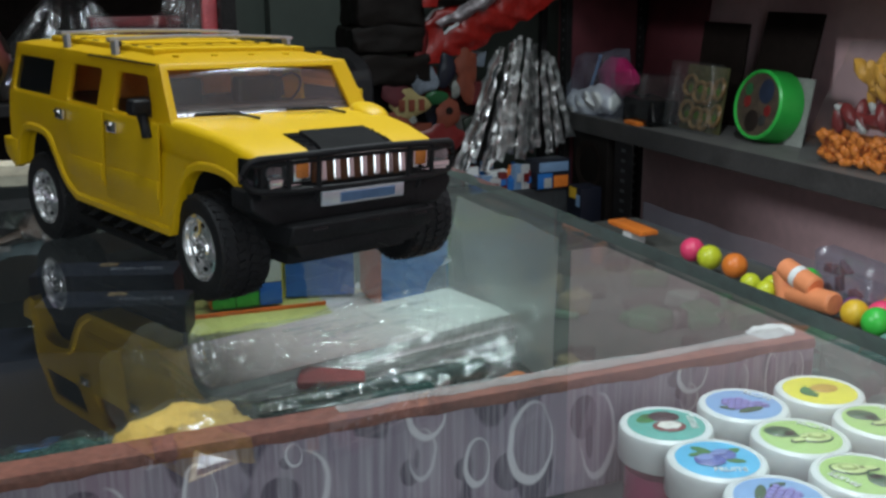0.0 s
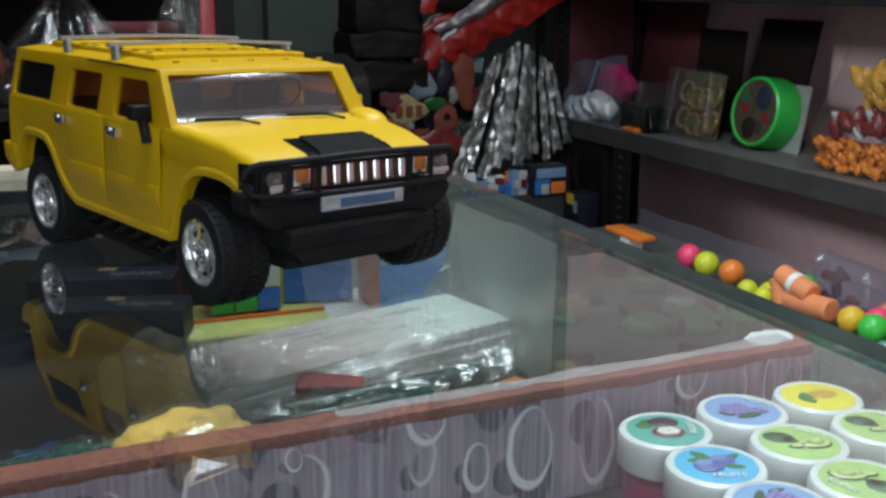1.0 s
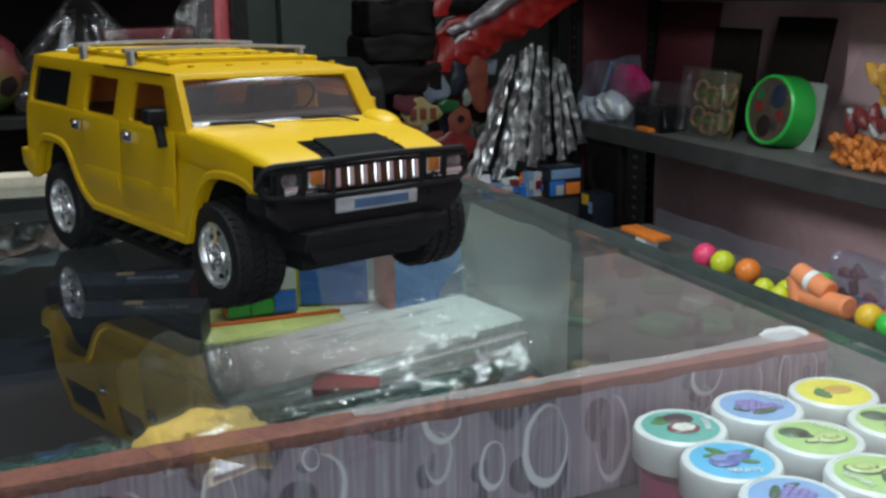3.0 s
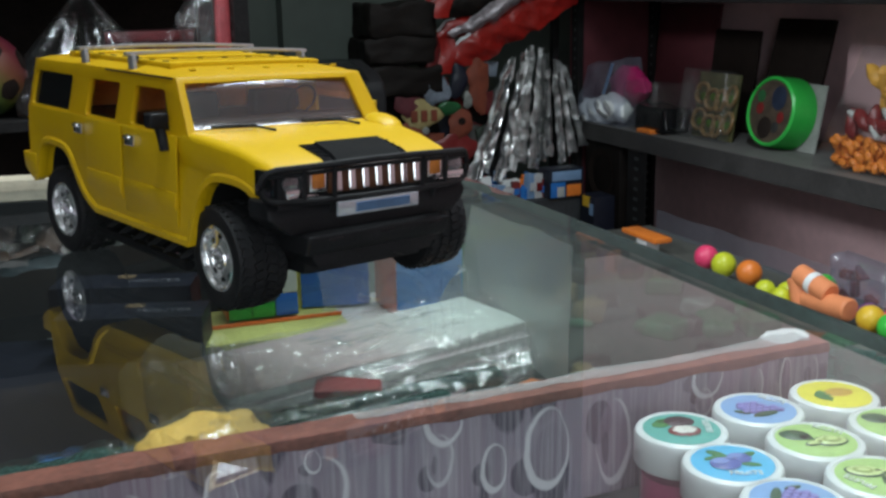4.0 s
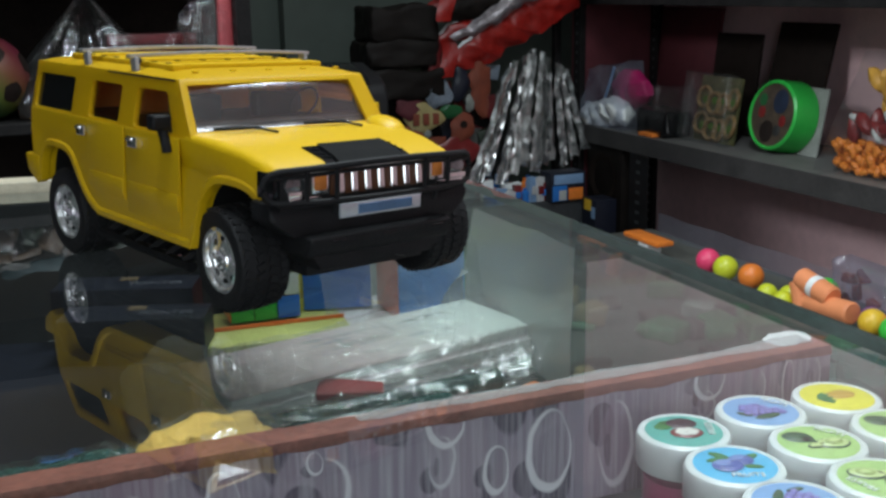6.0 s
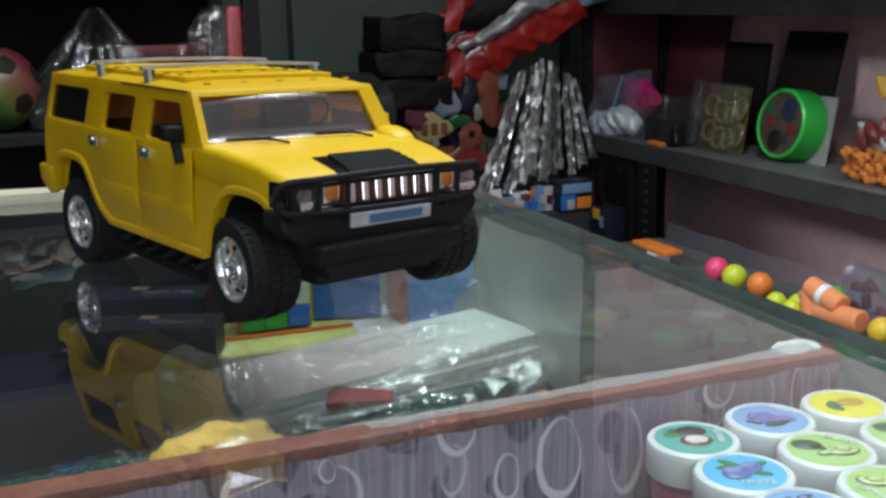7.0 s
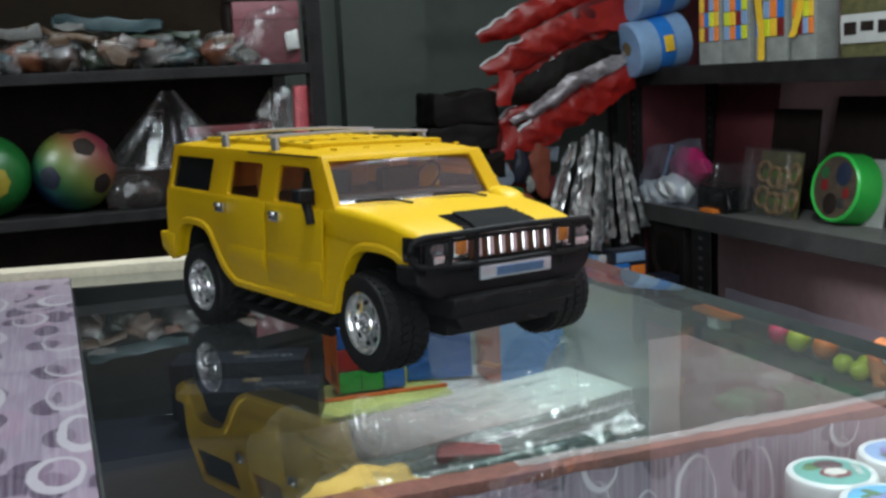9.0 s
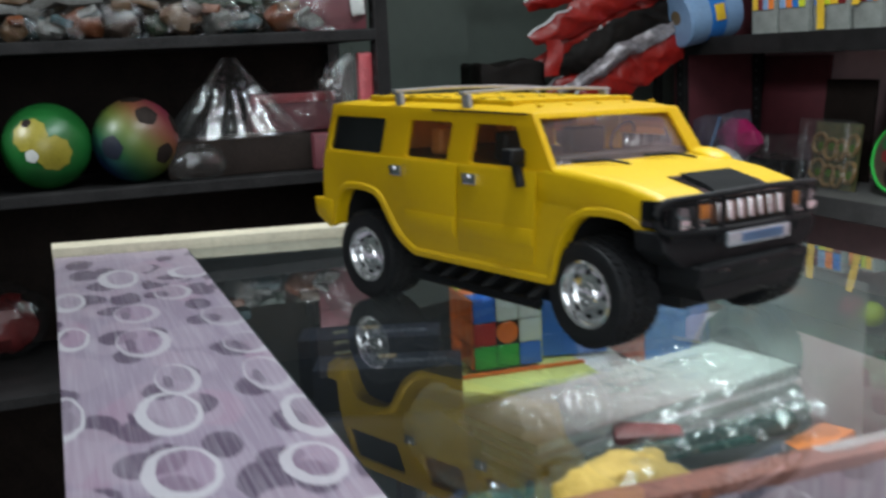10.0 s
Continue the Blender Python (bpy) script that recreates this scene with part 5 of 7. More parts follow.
solid("plastic_tab", sheet(dome, 12, 12), "sleeve", "rounded grey translucent plastic tab in the case", "plastic tab")
M["red_soft"] = mat("soft red card", (0.30, 0.04, 0.04), 0.4, 0, 0.25, 60)
bm = rbox(-0.022, 0.022, -0.011, 0.011, 0, 0.005, 0.002, 3)
for v in bm.verts:
    v.co.y *= 1 - 12 * (v.co.x + 0.022)  * (v.co.x > 0)
solid("red_card", crumple(bm, 0.003, 60, 2), "red_soft", "red card tucked under the film", "card", m=pose(-0.163, 0.2515, -0.0965, 14, 0, -22))

# dark pens in film, lying on a flat dark packet before the stack
pk = thing("pen_packet", "dark green pens in clear film on a flat dark packet", "pen packet", pose(-0.138, 0.2365, -0.126, 0, 0, 7))
part("card", rbox(-0.100, 0.085, -0.018, 0.010, 0, 0.016, 0.003, 3), "note_dark", pk, "flat dark packet")
for x0, y0, x1, y1, r in ((-0.108, 0.006, 0.086, 0.000, 0.0078), (-0.095, -0.009, 0.038, -0.014, 0.0070)):
    ln = math.hypot(x1 - x0, y1 - y0)
    bm = lathe(bmesh.new(), [(0, 0), (r * 0.6, 0.0004), (r, 0.004), (r * 0.96, ln * 0.5), (r, ln * 0.55), (r, ln - 0.008), (r * 0.45, ln - 0.002), (0, ln)], 16, Matrix.Translation((x0, y0, 0.0162 + r)) @ Matrix.Rotation(math.atan2(y1 - y0, x1 - x0), 4, "Z") @ Matrix.Rotation(radians(90), 4, "Y"))
    part("pen", bm, "dark_green", pk, "dark green glossy pen")
part("film", sheet(lambda u, v: Vector((-0.11 + u * 0.21, 0.024 * math.cos(v * 3.14), 0.006 + 0.029 * math.sin(v * 3.14))) + 0.003 * noise.noise_vector(Vector((u * 8, v * 9, 3))) + 0.0026 * noise.noise_vector(Vector((u * 22, v * 10, 5))), 110, 18), "crinkle", pk, "crinkled clear film", smooth=0)

# grey sleeve standing at the end of the stack
def sleeve_at(u, v):
    a = Vector((-0.012, 0.234, -0.118)).lerp(Vector((-0.010, 0.44, -0.118)), u)
    b = Vector((-0.0075, 0.233, -0.014)).lerp(Vector((-0.0075, 0.40, -0.016)), u)
    p = a.lerp(b, v)
    return p + 0.003 * noise.noise_vector(p * 22)


bm = sheet(sleeve_at, 24, 16)
sl = solid("plastic_sleeve", bm, "sleeve", "grey translucent plastic sleeve standing in the case", "plastic sleeve")

# hazy film drawn over the cubes down to the stack
M["haze_film"] = film("hazy clear film", (0.96, 0.97, 0.97), 0.10, 0.10, 0.8, 70, 0.13, (0.86, 0.90, 0.92))


def cube_film(u, v):
    x = -0.138 + 0.132 * u
    if v < 0.35:
        k = v / 0.35
        y, zz = 0.475 - 0.075 * k - 0.10 * (x + 0.07), -0.0405
    else:
        k = (v - 0.35) / 0.65
        y, zz = 0.400 - 0.012 * k - 0.10 * (x + 0.07), -0.0405 - 0.047 * k ** 0.9
    p = Vector((x, y, zz))
    return p + 0.0022 * noise.noise_vector(p * 34) + 0.0012 * noise.noise_vector(p * 120)


solid("cube_film", sheet(cube_film, 70, 50), "haze_film", "hazy clear film drawn over the puzzle cubes", "plastic film")

# pads under the cubes
solid("pad_box", rbox(-0.060, 0.060, -0.045, 0.045, 0, 0.021, 0.0015), "pad_green", "yellow green flat box under the cubes", "box", m=pose(-0.170, 0.445, -0.126, 0, 0, -3))
solid("pad_trim", rbox(-0.060, 0.060, -0.0012, 0.0012, 0, 0.003, 0.0005), "cube_orange", "orange strip on the flat box", "strip", m=pose(-0.1705, 0.4395, -0.1048, 0, 0, -3))
solid("paper_pad", rbox(-0.055, 0.055, -0.050, 0.050, 0, 0.020, 0.001), "note_cover", "pale paper pad under the cubes", "paper pad", m=pose(-0.064, 0.440, -0.126, 0, 0, -6))

# navy cartons with pale print
for k in range(2):
    c = thing("navy_carton", "navy pointer carton with pale lettering", "carton", pose(-0.275, 0.436 + 0.045 * k, -0.1135, 0, 0, -20), group="navy cartons")
    part("carton_body", rbox(-0.055, 0.055, -0.020, 0.020, 0, 0.035 + 0.012 * k, 0.001), "navy_box", c, "navy carton body")
    zt = 0.035 + 0.012 * k
    lettering("POINTER", 0.0102, "carton_grey", c, pose(0.024, -0.004, zt + 0.0003))
    part("printed_patch", rbox(-0.008, 0.006, 0.006, 0.015, zt - 0.0001, zt + 0.0004, 0.0001, 1), "carton_tan", c)
bm = bmesh.new()
prism(bm, [(-0.397, 0.110), (-0.300, 0.110), (-0.245, 0.25), (-0.245, 0.40), (-0.397, 0.44)], "z", 0, 0.012)
solid("dark_box", bevelled(bm, 0.001), "navy_box", "flat dark box lying on the inner shelf", "box", m=pose(0, 0.08, -0.1258))
# long dark carton behind
dc = thing("dark_carton", "long dark carton with a grey edge", "carton", pose(-0.225, 0.545, -0.160, 0, 0, -10))
part("carton_body", rbox(-0.11, 0.11, -0.018, 0.018, 0, 0.034, 0.001), "navy_box", dc, "dark carton body")
part("carton_edge", rbox(-0.11, 0.11, -0.0195, -0.0185, 0.026, 0.034, 0.0003), "case_back", dc, "grey edge")

# small stock right under the near glass
bm = bmesh.new()
bmesh.ops.create_icosphere(bm, subdivisions=4, radius=1.0)
for v in bm.verts:
    k = 1 + 0.10 * noise.noise(v.co * 3) + 0.14 * abs(noise.noise(v.co * 7)) + 0.05 * noise.noise(v.co * 17)
    v.co = Vector((v.co.x * 0.034 * k, v.co.y * 0.020 * k, v.co.z * 0.024 * k))
    v.co.z = max(v.co.z, -0.0275)
solid("foam_ball", bm, "pale_yellow", "pale yellow lumpy foam ball in clear wrap", "foam ball", m=pose(-0.286, 0.070, -0.047, 0, 0, 10))


def bag_at(cx, cy, cz, rx, ry, rz, seed, n=24):
    bm = bmesh.new()
    bmesh.ops.create_uvsphere(bm, u_segments=n, v_segments=n // 2, radius=1.0)
    for v in bm.verts:
        k = 1 + 0.22 * noise.noise(v.co * 2.1 + Vector((seed, 0, 0))) + 0.10 * noise.noise(v.co * 6 + Vector((0, seed, 0)))
        v.co = Vector((v.co.x * rx * k, v.co.y * ry * k, v.co.z * rz * k))
    return bm


solid("foam_bag", bag_at(0, 0, 0, 0.040, 0.030, 0.027, 3.0), "wrap_soft", "clear bag round the foam ball", "plastic bag", m=pose(-0.283, 0.073, -0.050))

M["wrap_haze"] = film("hazy loose bag", (0.95, 0.96, 0.95), 0.06, 0.18, 0.9, 70, 0.16, (0.62, 0.62, 0.55))
solid("loose_bag", crumple(bag_at(0, 0, 0, 0.038, 0.088, 0.017, 21.0, 32), 0.005, 50, 8), "wrap_haze", "empty hazy plastic bag lying on the flat dark box", "plastic bag", m=pose(-0.262, 0.308, -0.0985, 0, 0, -8))


def long_packet(u, v):
    p = Vector(((u - 0.5) * 0.15, 0.036 * math.cos(v * 3.14), 0.013 * math.sin(v * 3.14)))
    return p + 0.003 * noise.noise_vector(p * 60) + 0.0015 * noise.noise_vector(p * 190)


solid("green_packet", sheet(long_packet, 60, 14), "teal_wrap", "dark teal crinkled packet along the partition", "packet", m=pose(-0.338, 0.092, -0.060, 0, 3, 3))
solid("green_wrap", crumple(sheet(lambda u, v: Vector(long_packet(u, v)) * 1.04 + Vector((0, 0, 0.002)), 60, 16), 0.003, 120, 3), "crinkle", "clear crinkled film on the teal packet", "plastic film", m=pose(-0.338, 0.092, -0.060, 0, 3, 3), smooth=0)
solid("blue_piece", rbox(-0.012, 0.012, -0.010, 0.010, 0, 0.010, 0.003, 3), "toy_blue", "bright blue plastic piece", "toy piece", m=pose(-0.342, 0.118, -0.064, 0, 10, 25))
solid("dark_red_packet", bag_at(0, 0, 0, 0.030, 0.026, 0.014, 12.0), "maroon_film", "crumpled dark red packet in the tray", "packet", m=pose(-0.345, 0.13, -0.074))
solid("orange_piece", rbox(-0.042, 0.042, -0.012, 0.012, 0, 0.018, 0.002), "toy_orange", "orange plastic piece beside the notebooks", "toy piece", m=pose(-0.066, 0.222, -0.126, 0, 0, 22))
solid("near_tray", rbox(-0.199, 0.08, -0.075, 0.085, 0, 0.004, 0.001), "case_dark", "dark tray for small stock", "tray", m=pose(-0.199, 0.098, -0.0865))

# ------------------------------------------------------------------ wall rack on the pink wall
M["pink_bag"] = mat("magenta packet", (0.36, 0.014, 0.10), 0.4, 0, 0.3, 40)
M["dusty_rose"] = mat("dusty rose card", (0.16, 0.05, 0.06), 0.5, 0, 0.3, 40)
M["maroon"] = mat("maroon packet", (0.095, 0.018, 0.024), 0.6, 0, 0.3, 20)
M["green_ring"] = mat("bright green plastic ring", (0.03, 0.42, 0.06), 0.3, 0, 0.1, 40)
M["card_white"] = mat("white card", (0.42, 0.42, 0.40), 0.6, 0, 0.1, 30)
M["disc_print"] = mat("dark printed disc", (0.035, 0.04, 0.035), 0.4, 0, 0.7, 40, other=(0.11, 0.075, 0.05))
M["card_grey"] = mat("grey card", (0.22, 0.23, 0.21), 0.6, 0, 0.3, 30)
M["card_olive"] = mat("olive printed card", (0.05, 0.07, 0.03), 0.5, 0, 0.5, 60, other=(0.15, 0.13, 0.05))
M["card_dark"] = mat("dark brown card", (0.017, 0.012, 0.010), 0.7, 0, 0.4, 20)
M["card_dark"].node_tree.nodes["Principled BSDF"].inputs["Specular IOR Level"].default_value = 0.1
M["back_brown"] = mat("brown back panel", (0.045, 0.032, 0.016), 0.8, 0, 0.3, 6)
M["red_dark"] = mat("dark red film", (0.10, 0.007, 0.008), 0.4, 0, 0.4, 20)
M["snack_yellow"] = mat("amber snacks", (0.55, 0.27, 0.03), 0.5, 0, 0.3, 60)
M["snack_orange"] = mat("orange snacks", (0.80, 0.15, 0.010), 0.5, 0, 0.35, 90, 0.6, 120, other=(0.85, 0.30, 0.03))
M["can_blue"] = mat("pale blue tin", (0.20, 0.32, 0.50), 0.35, 0, 0.15, 30)
M["can_band"] = mat("strong blue band", (0.02, 0.16, 0.50), 0.35, 0, 0.15, 30)
M["toy_yellow"] = mat("yellow plastic", (0.72, 0.45, 0.03), 0.4, 0, 0.15, 40)
M["toy_pink"] = mat("hot pink plastic", (0.80, 0.06, 0.16), 0.35, 0, 0.1, 40)
M["rose_pink"] = mat("rose pink film", (0.45, 0.07, 0.08), 0.4, 0, 0.3, 40)
M["toy_lime"] = mat("lime plastic", (0.55, 0.60, 0.03), 0.35, 0, 0.1, 40)
M["toy_green"] = mat("green plastic", (0.05, 0.50, 0.06), 0.35, 0, 0.1, 40)
M["toy_peach"] = mat("peach plastic", (0.80, 0.28, 0.12), 0.4, 0, 0.1, 40)
M["toy_violet"] = mat("violet plastic", (0.18, 0.06, 0.20), 0.4, 0, 0.1, 40)
M["table_grey"] = mat("worn grey table", (0.085, 0.085, 0.075), 0.5, 0, 0.3, 9, 0.1)
M["teal_film"] = mat("dull teal film", (0.07, 0.15, 0.13), 0.3, 0, 0.6, 30)
M["packet_teal"] = mat("pale teal film", (0.16, 0.30, 0.27), 0.25, 0, 0.5, 40)
M["foil"] = mat("crinkled silver foil", (0.86, 0.87, 0.86), 0.24, 0.93, 0.30, 60, 1.0, 90)
M["red_packet"] = mat("red printed packet", (0.26, 0.010, 0.007), 0.36, 0, 0.35, 15, 0.5, 60)
M["print_grey"] = mat("pale grey print", (0.50, 0.50, 0.50), 0.4, 0, 0.2, 60)
M["black_bag"] = mat("black brown bag", (0.009, 0.007, 0.006), 0.6, 0, 0.4, 25, 0.4, 80)
M["black_bag"].node_tree.nodes["Principled BSDF"].inputs["Specular IOR Level"].default_value = 0.15
M["bag_clear"] = film("clear gift wrap", (0.94, 0.95, 0.95), 0.075, 0.10, 0.8, 60, 0.015)
M["film_dim"] = film("dull clear film", (0.93, 0.93, 0.93), 0.07, 0.12, 0.9, 110, 0.0)
M["bag_soft"] = film("clear toy bag", (0.90, 0.92, 0.97), 0.14, 0.12, 0.8, 60, 0.08, (0.6, 0.65, 0.8))

# dim_*: toy colours darkened for the shade in the racks and far corner
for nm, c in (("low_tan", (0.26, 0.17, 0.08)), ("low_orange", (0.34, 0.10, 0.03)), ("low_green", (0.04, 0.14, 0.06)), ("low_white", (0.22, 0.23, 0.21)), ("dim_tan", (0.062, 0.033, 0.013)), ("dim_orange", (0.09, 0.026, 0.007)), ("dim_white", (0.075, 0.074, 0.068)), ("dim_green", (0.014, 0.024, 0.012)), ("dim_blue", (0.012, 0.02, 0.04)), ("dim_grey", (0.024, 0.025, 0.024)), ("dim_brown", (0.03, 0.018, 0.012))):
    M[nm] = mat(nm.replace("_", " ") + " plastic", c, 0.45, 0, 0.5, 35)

RX, RXB = 1.070, 1.355      # front and back of the rack
rack_e = thing("wall_rack", "black steel wall rack with dusty boards", "rack")
for z0, y1 in ((-0.200, 2.13), (0.1555, 2.13), (0.52, 2.13)):
    part("board", rbox(RX, RXB, 0.35, y1, z0 - 0.036, z0, 0.002), "rack_top", rack_e, "dusty dark board", smooth=0)
    part("board_lip", rbox(RX - 0.003, RX - 0.0005, 0.35, y1, z0 - 0.044, z0 + 0.001, 0.0008, 1), "shelf_lip" if z0 < 0 else "black_metal", rack_e, "scuffed dark edge", smooth=0)


part("end_panel", rbox(RX + 0.002, RXB, 2.145, 2.155, -0.20, 0.60, 0.001, 1), "maroon", rack_e, "dark maroon end panel", smooth=0)


part("lower_panel", rbox(RX + 0.002, RX + 0.20, 2.145, 2.155, -0.95, -0.2365, 0.001, 1), "maroon", rack_e, "dark maroon lower end panel", smooth=0)


def slotted_post(x, y, z0, z1, w, parent):
    bm = bmesh.new()
    box(bm, x, x + 0.003, y, y + w, z0, z1)
    box(bm, x + 0.003, x + min(w, 0.035), y + w - 0.003, y + w, z0, z1)
    p = part("post", bm, "black_metal", parent, "slotted black steel angle post", smooth=0)
    bm = bmesh.new()
    for k in range(int((z1 - z0) / 0.025)):
        zz = z0 + 0.012 + 0.025 * k
        box(bm, x - 0.0006, x + 0.001, y + w * 0.4, y + w * 0.62, zz - 0.004, zz + 0.004)
    tagged(part("post_slots", bm, "case_dark", p, smooth=0), "row of slots", kind="stuff")


slotted_post(RX - 0.004, 1.770, -0.95, -0.2445, 0.080, rack_e)
slotted_post(RX - 0.004, 2.10, -0.95, 0.60, 0.035, rack_e)
slotted_post(RXB - 0.05, 2.10, -0.95, 0.60, 0.035, rack_e)
slotted_post(RX - 0.004, 0.36, -0.95, 0.60, 0.040, rack_e)


def lumpy(name, label, category, material, m, r, seed, rough=0.25, n=20):
    bm = bag_at(0, 0, 0, r[0], r[1], r[2], seed, n)
    return solid(name, bm, material, label, category, m=m)


# toys on the lower board (front of the rack at x = 1.07, items near it)
tb = thing("toy_bag", "clear bag with white toy shoes and a pink toy", "toy bag", pose(1.13, 2.045, -0.200, 0, 0, 0))
bm = bmesh.new()
prism(bm, [(-0.125, 0.0), (0.095, 0.0), (0.030, 0.150), (-0.085, 0.165)], "x", -0.05, 0.04)
bmesh.ops.subdivide_edges(bm, edges=list(bm.edges), cuts=6, use_grid_fill=True)
part("bag", crumple(bm, 0.012, 22, 4), "bag_soft", tb, "clear bluish bag")
for dy, dz in ((0.055, 0.018), (0.012, 0.022), (-0.035, 0.040), (-0.075, 0.046)):
    part("white_toy", bag_at(0, 0, 0, 0.034, 0.054, 0.028, 30 + dy * 100, 16), "white_plastic", tb, "white toy shoe").matrix_local = pose(-0.02, dy, dz, 25, 0, 0)
part("pink_toy", bag_at(0, 0, 0, 0.030, 0.085, 0.050, 40, 18), "pink_bag", tb, "magenta toy").matrix_local = pose(0.015, -0.075, 0.098)
part("straw", tube(bmesh.new(), [(0, 0.04, 0.05), (0, 0.0, 0.125), (0, -0.012, 0.150)], 0.004, 8), "can_blue", tb)
solid("black_toy", crumple(rbox(-0.04, 0.04, -0.06, 0.06, 0, 0.065, 0.012, 4), 0.014, 28, 5), "tint_black", "glossy black toy in clear film on the dark board", "toy", m=pose(1.13, 1.80, -0.1990))
solid("black_toy_film", crumple(rbox(-0.05, 0.05, -0.085, 0.085, -0.07, 0.045, 0.012, 6), 0.016, 30, 7), "bag_clear", "clear film round the black toy", "plastic film", m=pose(1.14, 1.83, -0.128))
solid("orange_toy", rbox(-0.02, 0.02, -0.03, 0.03, 0, 0.010, 0.003), "toy_orange", "small orange toy base", "toy", m=pose(1.095, 1.80, -0.1995))

# card with four pairs of toy glasses, and the green ring toy
M["glasses_tan"] = mat("tan moulded plastic", (0.24, 0.14, 0.055), 0.3, 0, 0.4, 60)
M["lens_lime"] = mat("lime lens", (0.30, 0.36, 0.05), 0.25, 0, 0.6, 90, other=(0.05, 0.20, 0.03))
gc = thing("glasses_card", "olive card with small toy glasses leaning on the wall rack", "toy card", pose(1.16, 1.645, -0.1995, 0, 8, 0))
part("card", rbox(-0.002, 0.002, -0.075, 0.075, 0, 0.150, 0.001), "card_olive", gc, "olive printed card")
for dy in (-0.038, 0.030):
    for dz in (0.035, 0.095):
        bm = bmesh.new()
        for s in (-1, 1):
            tube(bm, [(-0.006 - 0.004 * math.sin(a + dy * 60), dy + s * 0.019 + 0.019 * math.cos(a), dz + s * 0.006 * (1 if dy > 0 else -1) + 0.023 * math.sin(a)) for a in [k * math.pi / 8 for k in range(16)]], 0.0050, 6, True)
        part("toy_glasses", bm, "glasses_tan", gc, "tan toy glasses")
        bm = disc(bmesh.new(), 0, 0, 0.009, 0.012, 0, 14)
        o = part("lens", bm, "lens_lime", gc)
        o.matrix_local = pose(-0.0035, dy - 0.017, dz, 0, -90, 0)
        o2 = new("lens", o.data)
        o2.parent = gc
        o2.matrix_local = pose(-0.0035, dy + 0.017, dz, 0, -90, 0)

rg = thing("ring_toy", "bright green ring toy with a printed disc on a grey card", "toy", pose(1.165, 1.450, -0.1995, 0, 10, 0))
part("backing_card", rbox(0.042, 0.045, -0.092, 0.080, 0, 0.150, 0.001), "card_grey", rg, "grey backing card")
bm = lathe(bmesh.new(), [(0.066, 0.012), (0.068, 0.019), (0.071, 0.020), (0.075, 0.016), (0.078, -0.040), (0.070, -0.040), (0.066, 0.012)], 44)
part("green_ring", bm, "green_ring", rg, "bright green plastic ring").matrix_local = pose(0, 0, 0.081, 0, -90, 0)
part("printed_disc", disc(bmesh.new(), 0, 0, 0.067, 0.067, 0, 32), "disc_print", rg, "dark printed disc").matrix_local = pose(-0.0155, 0, 0.081, 0, -90, 0)
for dy, dz, k, r in ((-0.020, 0.118, "dim_blue", 0.026), (0.010, 0.052, "card_dark", 0.024), (0.034, 0.092, "dark_red", 0.013), (-0.034, 0.078, "dark_red", 0.012), (0.036, 0.118, "leaf_dark", 0.014), (-0.022, 0.056, "dim_grey", 0.012)):
    part("printed_spot", disc(bmesh.new(), 0, 0, r, r * 0.9, 0, 18), k, rg).matrix_local = pose(-0.0162, dy, dz - 0.007, 0, -90, 0)

solid("card_film", crumple(rbox(-0.022, 0.010, -0.085, 0.085, 0, 0.160, 0.010, 6), 0.012, 26, 17), "bag_clear", "clear crinkled film over the glasses card", "plastic film", m=pose(1.135, 1.645, -0.1985, 0, 8, 0))
solid("standing_board", rbox(-0.004, 0.004, -0.090, 0.090, 0, 0.275, 0.002), "card_dark", "dark brown board leaning on the pink wall", "board", m=pose(1.26, 1.525, -0.1995, 0, 12, 0))
solid("standing_board", rbox(-0.004, 0.004, -0.130, 0.130, 0, 0.300, 0.002), "maroon", "maroon carton standing at the back of the board", "carton", m=pose(1.30, 1.98, -0.1995, 0, 6, 0))
solid("standing_board", rbox(-0.004, 0.004, -0.085, 0.085, 0, 0.240, 0.002), "card_dark", "dark carton standing at the back of the board", "carton", m=pose(1.29, 1.76, -0.1995, 0, 6, 0))

sn = thing("snack_bag", "clear bag of orange snacks standing on the dark board", "snack bag", pose(1.14, 1.110, -0.1995))
random.seed(21)


def bits(name, material, count, box_y, box_z, size, seed):
    """Crumpled snack pieces heaped between two widths and heights, narrower towards the top."""
    for k in range(count):
        zz = random.uniform(*box_z)
        lean_in = 1 - 0.55 * zz / 0.22
        yy = random.uniform(*box_y) * lean_in - 0.02 * zz / 0.2
        w = size * random.uniform(0.7, 1.2)
        part(name, bag_at(0, 0, 0, w * 0.7, w * 1.35, w * (0.85 if name == "orange_snack" else 0.6), seed + k, 12), material, sn).matrix_local = pose(-0.012 + random.uniform(-0.012, 0.012), yy, zz, random.uniform(0, 90), random.uniform(-20, 20), 0)


bits("orange_snack", "snack_orange", 140, (-0.125, 0.125), (0.008, 0.062), 0.0078, 3)
part("orange_layer", crumple(rbox(-0.004, 0.030, -0.112, 0.118, 0.002, 0.060, 0.012, 4), 0.006, 40, 8), "snack_orange", sn, "orange snack layer")
bits("red_snack", "dark_red", 12, (-0.10, 0.10), (0.085, 0.125), 0.020, 40)
bits("pale_snack", "card_white", 5, (-0.10, 0.10), (0.080, 0.115), 0.013, 70)
bits("yellow_snack", "snack_yellow", 12, (-0.10, 0.10), (0.130, 0.205), 0.020, 90)
bm = bmesh.new()
prism(bm, [(-0.135, -0.0), (0.135, -0.0), (0.065, 0.14), (0.02, 0.235), (-0.10, 0.235)], "x", -0.042, 0.040)
bmesh.ops.subdivide_edges(bm, edges=list(bm.edges), cuts=6, use_grid_fill=True)
